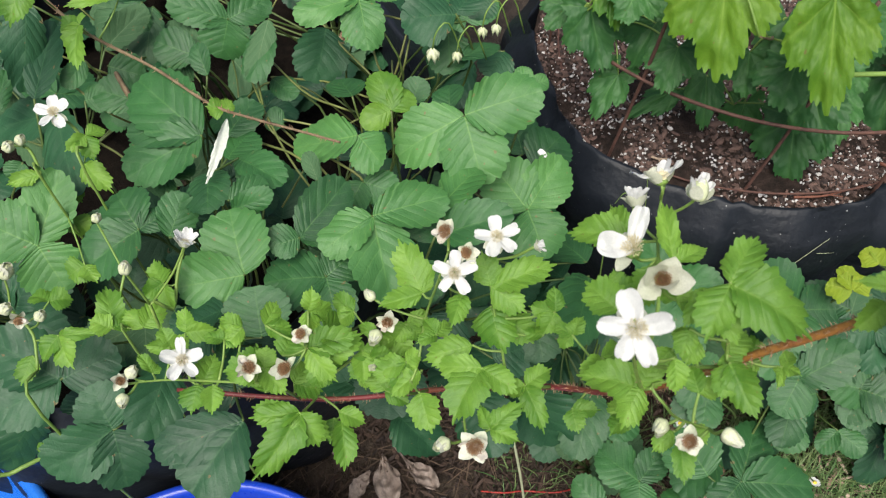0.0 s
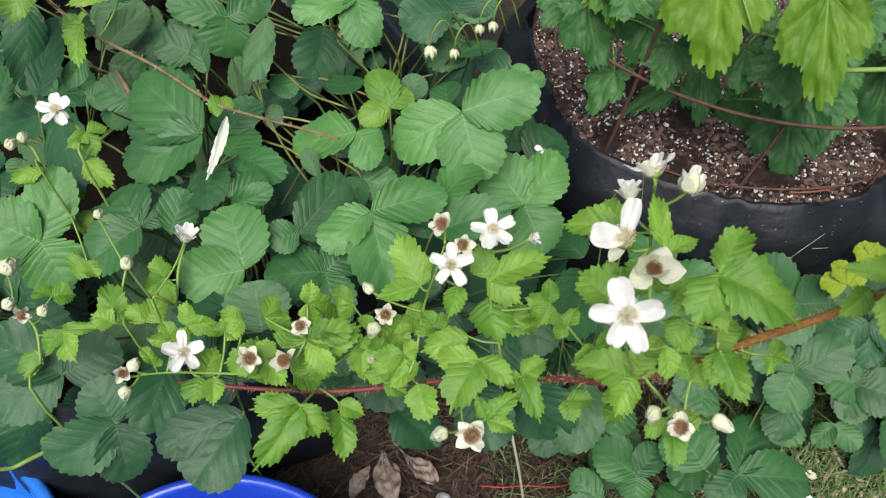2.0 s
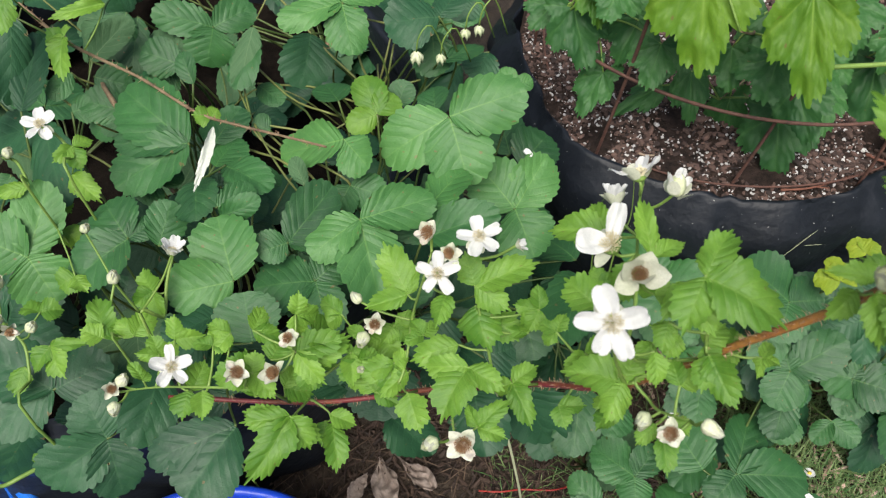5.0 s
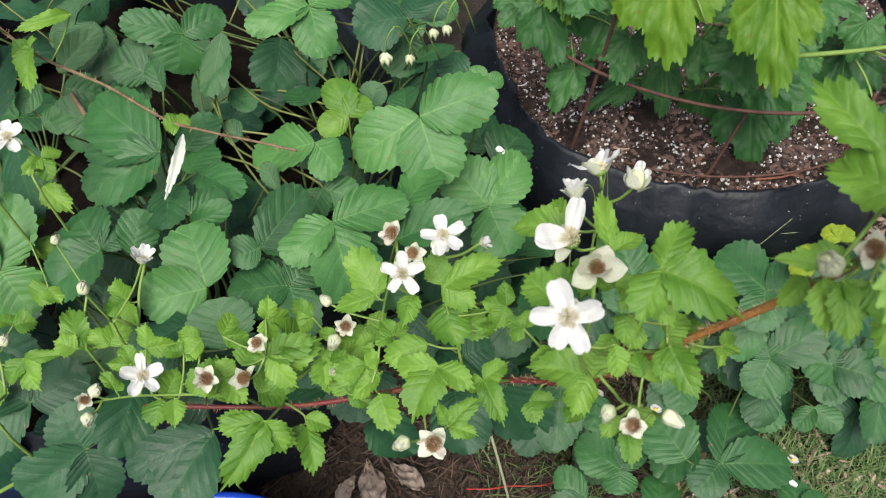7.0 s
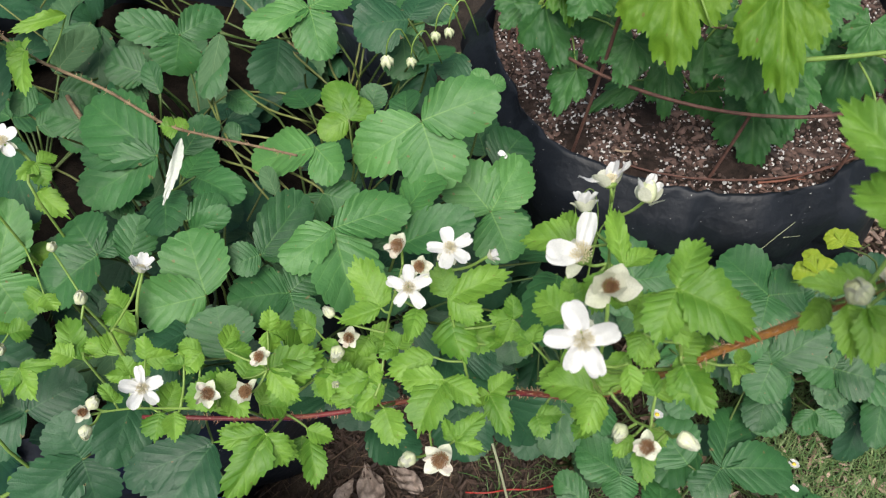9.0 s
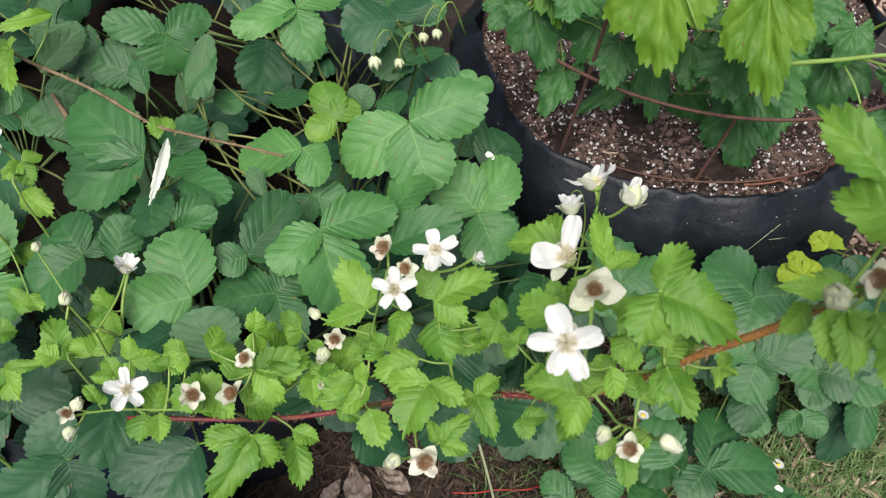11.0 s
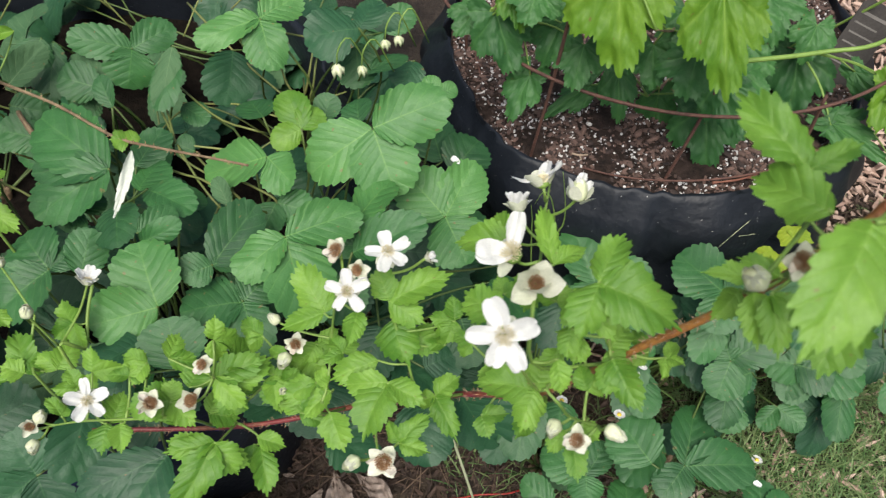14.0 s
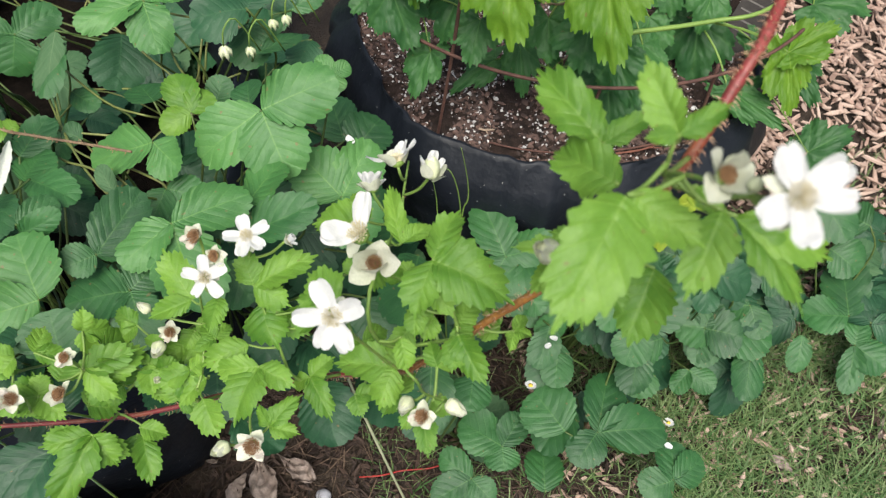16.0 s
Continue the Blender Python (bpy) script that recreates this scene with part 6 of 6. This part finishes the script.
straw_leaf((-0.189, 0.308, 0.440), (0.000, -0.206, 0.979), (-0.233, 0.310, 0.440, 0.044), (-0.196, 0.345, 0.448, 0.042), age="old")
straw_leaf((-0.402, 0.315, 0.385), (0.346, -0.841, 0.416), (-0.445, 0.275, 0.340, 0.049), age="old")
black_leaf((-0.371, 0.263, 0.425), (0.101, -0.404, 0.909), (-0.360, 0.267, 0.425, 0.010))
young_shoot(0.0022, (-0.427, 0.231, 0.400), (-0.393, 0.246, 0.415), (-0.368, 0.263, 0.410))
straw_leaf((-0.084, 0.321, 0.400), (0.000, -0.206, 0.979), (-0.128, 0.344, 0.405, 0.050), (-0.078, 0.359, 0.408, 0.047), age="old")
black_leaf((0.169, 0.145, 0.868), (-0.100, -0.300, 0.949), (0.159, 0.152, 0.869, 0.010), (0.153, 0.152, 0.868, 0.005))
black_leaf((0.174, 0.154, 0.845), (-0.100, -0.300, 0.949), (0.162, 0.144, 0.841, 0.012))
black_leaf((0.168, 0.140, 0.868), (0.000, -0.352, 0.936), (0.167, 0.121, 0.861, 0.014))
black_leaf((0.172, 0.136, 0.872), (-0.100, -0.300, 0.949), (0.171, 0.115, 0.865, 0.013), (0.181, 0.122, 0.869, 0.010))
black_leaf((0.181, 0.146, 0.866), (-0.100, -0.300, 0.949), (0.169, 0.156, 0.868, 0.009))
black_leaf((0.180, 0.133, 0.875), (-0.197, -0.295, 0.935), (0.185, 0.116, 0.871, 0.014))
# blackberry flowers, spent flowers and buds
flower((0.079, 0.156, 0.827), (-0.134, -0.625, 0.769), 0.0305, None, (105, 18, 288, 240, 170))
flower((0.006, 0.242, 0.736), (-0.017, -0.604, 0.797), 0.0251, None, (155, 85, 20, 300, 230))
flower((0.031, 0.262, 0.740), (0.074, -0.233, 0.967), 0.0262, None, (95, 25, 310, 250, 175))
flower((-0.172, 0.236, 0.650), (0.291, -0.409, 0.864), 0.0266, None, (95, 20, 310, 235, 165))
flower((-0.188, 0.334, 0.639), (0.385, 0.394, 0.835), 0.0240, 0.70)
flower((-0.322, 0.481, 0.626), (0.10, -0.15, 0.98), 0.0310, None, (95, 35, 300, 245, 165))
flower((0.122, 0.276, 0.770), (-0.10, 0.80, 0.55), 0.0310, 0.45, (150, 95, 35))
flower((0.095, 0.222, 0.785), (-0.25, -0.15, 0.95), 0.0390, None, (182, 74))
flower((0.106, 0.260, 0.770), (-0.10, 0.72, 0.65), 0.0220, 0.70)
flower((0.053, 0.256, 0.738), (0.910, 0.058, 0.410), 0.0117, 1.00)
flower((0.195, 0.084, 0.982), (-0.091, -0.461, 0.867), 0.0235, None, (100, 28, 345, 262, 200))
spent_flower((0.002, 0.268, 0.739), (-0.376, -0.243, 0.894), 0.0185)
spent_flower((0.014, 0.250, 0.744), (-0.505, -0.489, 0.711), 0.0147)
spent_flower((0.100, 0.191, 0.806), (-0.10, -0.48, 0.86), 0.0235, 1.1)
spent_flower((-0.118, 0.210, 0.689), (0.396, -0.233, 0.888), 0.0169)
spent_flower((-0.102, 0.223, 0.658), (-0.307, -0.179, 0.935), 0.0194)
spent_flower((-0.087, 0.230, 0.691), (-0.291, -0.285, 0.913), 0.0144)
spent_flower((-0.039, 0.262, 0.644), (-0.061, -0.705, 0.706), 0.0161)
spent_flower((0.015, 0.164, 0.671), (-0.188, -0.622, 0.760), 0.0218)
spent_flower((0.111, 0.129, 0.762), (-0.253, -0.118, 0.960), 0.0153)
spent_flower((-0.227, 0.241, 0.611), (0.517, -0.364, 0.774), 0.0142)
spent_flower((-0.336, 0.317, 0.569), (0.502, -0.853, 0.142), 0.0179)
spent_flower((0.188, 0.102, 0.968), (0.25, -0.35, 0.80), 0.0155, 1.05)
spent_flower((0.189, 0.149, 0.870), (-0.05, -0.421, 0.907), 0.0165, 0.8)
bud((0.138, 0.262, 0.773), (0.345, 0.469, 0.813), 0.0125, True)
bud((0.124, 0.128, 0.775), (0.644, -0.740, 0.192), 0.0087)
bud((0.106, 0.147, 0.739), (-0.532, -0.703, 0.473), 0.0091)
bud((-0.003, 0.169, 0.663), (-0.544, -0.541, 0.642), 0.0101)
bud((-0.047, 0.254, 0.641), (-0.169, -0.859, 0.484), 0.0107)
bud((-0.227, 0.313, 0.640), (0.325, 0.017, 0.946), 0.0105)
bud((-0.048, 0.269, 0.665), (-0.421, 0.087, 0.903), 0.0082)
bud((-0.219, 0.244, 0.615), (0.549, 0.122, 0.827), 0.0102)
bud((-0.225, 0.230, 0.606), (0.314, -0.826, 0.469), 0.0102)
bud((-0.049, 0.232, 0.636), (0.090, -0.422, 0.902), 0.0075)
bud((-0.279, 0.390, 0.598), (0.542, -0.111, 0.833), 0.0092)
bud((-0.350, 0.351, 0.583), (0.591, -0.054, 0.805), 0.0154)
bud((-0.319, 0.317, 0.570), (0.562, -0.026, 0.827), 0.0107)
bud((-0.348, 0.324, 0.571), (0.584, -0.026, 0.811), 0.0117)
bud((-0.360, 0.455, 0.614), (0.610, -0.148, 0.779), 0.0114)
bud((-0.351, 0.461, 0.615), (0.604, -0.156, 0.782), 0.0105)
bud((0.161, 0.133, 0.889), (-0.543, -0.119, 0.829), 0.0105)
bud((0.192, 0.095, 0.972), (0.309, -0.012, 0.951), 0.0041)
# nodding strawberry buds
straw_bud((-0.003, 0.582, 0.588), 0.0140)
straw_bud((0.020, 0.582, 0.583), 0.0108)
straw_bud((0.045, 0.599, 0.597), 0.0108)
straw_bud((0.058, 0.598, 0.601), 0.0107)
# lower leaves that close the strawberry beds
fill = random.Random(31)


def fill_leaf(x, y, z, size):
    c = Vector((x, y, z))
    a = fill.uniform(0, 6.28)
    n = Vector((fill.gauss(0, 0.3), fill.gauss(-0.25, 0.3), 1)).normalized()
    e = n.cross(Vector((math.cos(a), math.sin(a), 0))).normalized()
    g = e.cross(n)
    tips = []
    for t in (-1.25, 0.0, 1.25):
        L = size * fill.uniform(0.85, 1.15)
        d = (e * math.cos(t) + g * math.sin(t)) * L - Vector((0, 0, L * fill.uniform(0.0, 0.3)))
        tips.append((*(c + d), L * fill.uniform(0.72, 0.9)))
    straw_leaf(c, n, *tips, age=fill.choice(("old", "old", "old", "old", "", "old", "pale")))


for _ in range(135):
    x, y = fill.uniform(-0.78, 0.10), fill.uniform(0.36, 1.25)
    if inside(x, y, *BAG_C, BAG_R + 0.05):
        continue
    if y > 0.62 and fill.random() < 0.45:
        continue
    low = 0.36 if y < 0.5 else 0.275
    fill_leaf(x, y, fill.uniform(low, low + 0.10) if x < -0.02 else fill.uniform(0.28, 0.38), fill.uniform(0.05, 0.068))
for _ in range(26):
    x = fill.uniform(0.12, 0.98)
    y = fill.uniform(0.36, 0.52) + max(0, x - 0.7) * 0.25
    if inside(x, y, *BAG_C, BAG_R + 0.02):
        continue
    fill_leaf(x, y, fill.uniform(0.05, 0.12), fill.uniform(0.045, 0.06))
for _ in range(14):
    fill_leaf(fill.uniform(-0.14, 0.035), fill.uniform(0.86, 1.30), fill.uniform(0.27, 0.32), fill.uniform(0.05, 0.068))
for _ in range(24):
    a = fill.uniform(3.6, 5.2)
    r = BAG_R + fill.uniform(0.075, 0.12)
    fill_leaf(BAG_C[0] + r * math.cos(a), BAG_C[1] + r * math.sin(a), fill.uniform(0.14, 0.27), fill.uniform(0.05, 0.062))


# long bare runners crossing in the depth of the bed
for _ in range(12):
    x, y = fill.uniform(-0.62, 0.02), fill.uniform(0.50, 1.15)
    a, L, z = fill.uniform(-0.9, 0.9), fill.uniform(0.12, 0.26), fill.uniform(0.36, 0.47)
    d, e = Vector((math.cos(a), math.sin(a), 0)) * L, Vector((-math.sin(a), math.cos(a), 0)) * L
    p = Vector((x, y, z))
    stalk(fill.uniform(0.0009, 0.0014), p - d * 0.5 - Vector((0, 0, 0.05)), p - d * 0.15 + e * fill.uniform(-0.1, 0.1), p + d * 0.2 + e * fill.uniform(-0.1, 0.1) + Vector((0, 0, 0.015)), p + d * 0.5 - Vector((0, 0, 0.06)))


# ---- small things ----
def petal_on(p, d, turn):
    ob = part("fallen_petal", PETALS[1], m=Matrix.Translation(p) @ Euler((0.12, -0.1, turn)).to_matrix().to_4x4() @ Matrix.Diagonal((d * 0.7, d, d, 1)))
    return tagged(ob, "white fallen petal resting on a leaf", "petal", "fallen petals")


petal_on((0.103, 0.504, 0.5175), 0.010, 0.8)
petal_on((0.300, 0.385, 0.235), 0.010, 2.1)
petal_on((0.434, 0.260, 0.142), 0.011, 1.0)
petal_on((0.300, 0.392, 0.240), 0.010, 4.0)


def straw_flower(p, foot, d):
    """A small white strawberry flower with a yellow heart on a thread-like stalk."""
    at, plant = crown_of(foot)
    p, foot = Vector(p), Vector(foot)
    ob = part("flower", mesh("flower_stalk", *tube(spline([foot - at, (foot.lerp(p, 0.6) + Vector((0, 0, 0.012))) - at, p - at], 10), 0.0009, 5), STALK), plant, "small white flower with yellow heart")
    h = Matrix.Translation(p - at) @ Euler((-0.3, 0.2, 0)).to_matrix().to_4x4()
    for k in range(5):
        part("petal", PETALS[k], ob, m=h @ Euler((0.15, 0, 1.2566 * k)).to_matrix().to_4x4() @ Matrix.Diagonal((d * 0.5, d * 0.5, d * 0.4, 1)))
    knob = [(r * d * math.cos(0.5236 * j), r * d * math.sin(0.5236 * j), z * d) for r, z in ((0.2, 0.02), (0.19, 0.09), (0.1, 0.15), (0.01, 0.17)) for j in range(12)]
    part("heart", mesh("heart", knob, grid_faces(4, 12, True), YELLOW), ob, "yellow heart", h)


straw_flower((0.443, 0.295, 0.131), (0.391, 0.327, 0.150), 0.014)
straw_flower((0.203, 0.367, 0.225), (0.22, 0.39, 0.15), 0.014)
straw_flower((0.262, 0.335, 0.24), (0.24, 0.37, 0.12), 0.014)

# a turned leaflet showing its pale underside
PALE = plain_material("leaf_underside", (0.54, 0.58, 0.49), (0.70, 0.73, 0.65), 80, 0.6, 0.2, 0.001, through=0.15)
turned = blade("turned_leaflet", PALE, random.Random(2), black_outline, 8, 0.10, 0.0, 1.4, nu=96, fold=0.12, curl=0.35, pleat=0.006, crinkle=0.03)
at, plant = crown_of((-0.187, 0.506, 0.589))
part("turned_leaflet", turned, plant, "folded leaflet with whitish underside", Matrix.Translation(-at) @ frame_of((-0.187, 0.500, 0.592), (-0.196, 0.438, 0.585), (0.5, -0.4, 0.7), 0.0085))

# a dry stalk leaning out over the mulch
straw = part("dry_stalk", mesh("dry_stalk", *tube(spline([(0.045, 0.40, 0.345), (0.062, 0.335, 0.30), (0.080, 0.30, 0.19), (0.10, 0.285, 0.004)], 24), [0.0016] * 20 + [0.0016, 0.0018, 0.0026, 0.0030], 7), DRY))
tagged(straw, "thin pale dry stalk bending down to the mulch", "stalk")

cord = part("red_cord", mesh("red_cord", *tube(spline([(0.04, 0.335, 0.012), (0.07, 0.33, 0.018), (0.10, 0.333, 0.012), (0.14, 0.328, 0.017), (0.17, 0.335, 0.010)], 40), 0.0012, 7), RED_CORD))
tagged(cord, "thin red cord lying on the mulch", "cord")


def dead_leaf(p, size, turn, seed):
    r = random.Random(seed)
    nu, nv, verts = 26, 13, []
    for i in range(nu):
        s = i / (nu - 1)
        w = 0.24 * math.sin(math.pi * (0.04 + 0.93 * s)) ** 0.7
        for j in range(nv):
            v = 2 * j / (nv - 1) - 1
            roll = 1.1 * v * (0.5 + 0.7 * math.sin(2.5 * s + seed))
            ww = w * (1 + 0.2 * noise.noise((s * 6, seed, v)))
            verts.append((math.sin(roll) / 1.5 * ww * 1.5, s + 0.05 * noise.noise((v * 2, s * 4, seed)), 0.35 * ww * (1 - math.cos(roll)) * 2.4 + 0.10 * math.sin(4 * s + seed) + 0.16 * noise.noise((v * 3, s * 7, seed)) + 0.12))
    ob = part("dead_leaf", mesh("dead_leaf", verts, grid_faces(nu, nv), DEAD), m=Matrix.Translation(p) @ Euler((0, 0, turn)).to_matrix().to_4x4() @ Matrix.Diagonal((size, size, size, 1)) @ Matrix.Translation((0, -0.5, 0)))
    return tagged(ob, "curled dry greyish brown leaf on the mulch", "dead leaf", "dead leaves")


dead_leaf((-0.088, 0.350, 0.012), 0.085, 0.2, 1)
dead_leaf((-0.050, 0.368, 0.014), 0.090, 0.75, 2)
dead_leaf((-0.176, 0.400, 0.012), 0.055, 1.2, 3)
dead_leaf((-0.125, 0.345, 0.012), 0.05, 2.6, 6)
dead_leaf((0.78, 0.27, 0.010), 0.05, 2.4, 4)
dead_leaf((0.62, 0.24, 0.010), 0.045, 0.8, 5)


def pebble(p, r, seed):
    bm = bmesh.new()
    bmesh.ops.create_icosphere(bm, subdivisions=2, radius=r)
    for v in bm.verts:
        v.co *= 1 + 0.25 * noise.noise(v.co * (1.2 / r) + Vector((seed, 0, 0)))
        v.co.z *= 0.6
    me = bpy.data.meshes.new("pebble")
    bm.to_mesh(me)
    bm.free()
    me.materials.append(PEBBLE)
    me.polygons.foreach_set("use_smooth", [True] * len(me.polygons))
    ob = part("pebble", me, m=Matrix.Translation(p))
    return tagged(ob, "small pale grey pebble on the mulch", "pebble", "pebbles")


pebble((-0.012, 0.318, 0.010), 0.011, 1)
pebble((0.012, 0.290, 0.008), 0.016, 2)
pebble((-0.055, 0.285, 0.008), 0.009, 3)


# plastic plant tag leaning in the bag, its print too small to read
tag = tagged(new("plant_tag"), "grey plastic plant tag with faded print in the soil", "plant tag")
tag.matrix_basis = Matrix.Translation((0.612, 0.705, 0.325)) @ Euler((radians(-38), radians(12), radians(-38))).to_matrix().to_4x4()
outline = [(-0.024, 0.0), (-0.006, -0.03), (0.006, -0.03), (0.024, 0.0), (0.024, 0.125), (0.019, 0.132), (-0.019, 0.132), (-0.024, 0.125)]
tv = [(x, z, y) for z in (-0.0006, 0.0006) for x, y in outline]
part("plate", mesh("plate", tv, [tuple(range(8)), tuple(range(15, 7, -1))] + [(i, 8 + i, 8 + (i + 1) % 8, (i + 1) % 8) for i in range(8)], TAG, False), tag)
for k in range(7):
    w, z = (0.036, 0.030, 0.034, 0.022, 0.036, 0.028, 0.018)[k], 0.112 - 0.013 * k
    h = 0.0022 if k else 0.004
    bv = [(x, y, zz) for y in (-0.0012, -0.0004) for x, zz in ((-0.019, z), (-0.019 + w, z), (-0.019 + w, z + h), (-0.019, z + h))]
    part("print_bar", mesh("print_bar", bv, [(0, 1, 2, 3), (7, 6, 5, 4), (0, 4, 5, 1), (1, 5, 6, 2), (2, 6, 7, 3), (3, 7, 4, 0)], TAG_PRINT, False), tag)

# thin grass blades standing before the black bag
for pts in (((0.202, 0.49, 0.0), (0.207, 0.5, 0.2), (0.214, 0.513, 0.345), (0.22, 0.513, 0.378), (0.22, 0.513, 0.405), (0.216, 0.513, 0.441), (0.211, 0.513, 0.474)), ((0.208, 0.49, 0.0), (0.210, 0.5, 0.2), (0.212, 0.513, 0.34), (0.211, 0.513, 0.374), (0.207, 0.513, 0.408), (0.2, 0.513, 0.436), (0.192, 0.513, 0.442), (0.185, 0.513, 0.424)), ((0.193, 0.49, 0.0), (0.190, 0.5, 0.2), (0.185, 0.513, 0.364), (0.184, 0.513, 0.392), (0.181, 0.513, 0.423))):
    ob = part("grass_blade", mesh("grass_blade", *tube(spline(pts, 30), [0.0014 * (1 - 0.75 * i / 29) for i in range(30)], 5), GREEN_SHOOT))
    tagged(ob, "long thin green grass blade beside the bag", "grass", "grass blades")
# an old dark cane deep among the leaves
cane(young, "cane", [(-0.36, 0.70, 0.25), (-0.345, 0.66, 0.45), (-0.318, 0.60, 0.555), (-0.290, 0.555, 0.545), (-0.25, 0.50, 0.50)], (0.0028, 0.0022), OLD_CANE, "thin", 40, 40, 0.002, random.Random(6), "old brown cane")

# dry straws caught on the wall of the black bag
for pts in (((0.413, 0.5025, 0.3025), (0.431, 0.5092, 0.320), (0.4535, 0.5212, 0.328)), ((0.439, 0.509, 0.3155), (0.453, 0.513, 0.309), (0.466, 0.517, 0.303))):
    ob = part("straw", mesh("straw", *tube(spline(pts, 12), 0.00028, 5), DRY))
    tagged(ob, "thin pale straw caught on the black bag", "straw", "straws")


def twig(label, mat, r, a, b, bow, seed):
    """A knobbly stick, thicker at one end, with the stub of a side shoot."""
    q = random.Random(seed)
    a, b = Vector(a), Vector(b)
    across = (b - a).cross(Vector((0, 0, 1))).normalized()
    pts = spline([a, a.lerp(b, 0.35) + across * bow, a.lerp(b, 0.7) + across * bow * 0.6, b], 22)
    radii = [r * (1 - 0.45 * i / 21) * (1 + 0.18 * q.uniform(-1, 1)) for i in range(22)]
    stub = tube(spline([Vector(pts[9]), Vector(pts[10]) + across * r * 2.5 + Vector((0, 0, r)), Vector(pts[12]) + across * r * 5 + Vector((0, 0, r))], 5), [r * 0.6, r * 0.5, r * 0.45, r * 0.4, r * 0.3], 6)
    ob = part("twig", mesh("twig", *joined([tube(pts, radii, 7), stub]), mat))
    return tagged(ob, label, "twig", "twigs")


TWIG_RED = plain_material("red_brown_twig", (0.10, 0.035, 0.022), (0.22, 0.085, 0.05), 90, 0.65, 0.5, 0.001)
TWIG_PALE = plain_material("pale_twig", (0.26, 0.19, 0.13), (0.45, 0.35, 0.25), 90, 0.7, 0.5, 0.001)
twig("red-brown stick lying on the potting soil", TWIG_RED, 0.0022, (0.535, 0.616, 0.347), (0.575, 0.590, 0.350), 0.003, 1)
twig("thin dark brown stick lying on the potting soil", TWIG_RED, 0.0016, (0.416, 0.567, 0.350), (0.508, 0.583, 0.348), 0.005, 2)
twig("short pale twig lying on the potting soil", TWIG_PALE, 0.0018, (0.261, 0.640, 0.346), (0.280, 0.635, 0.346), 0.002, 3)
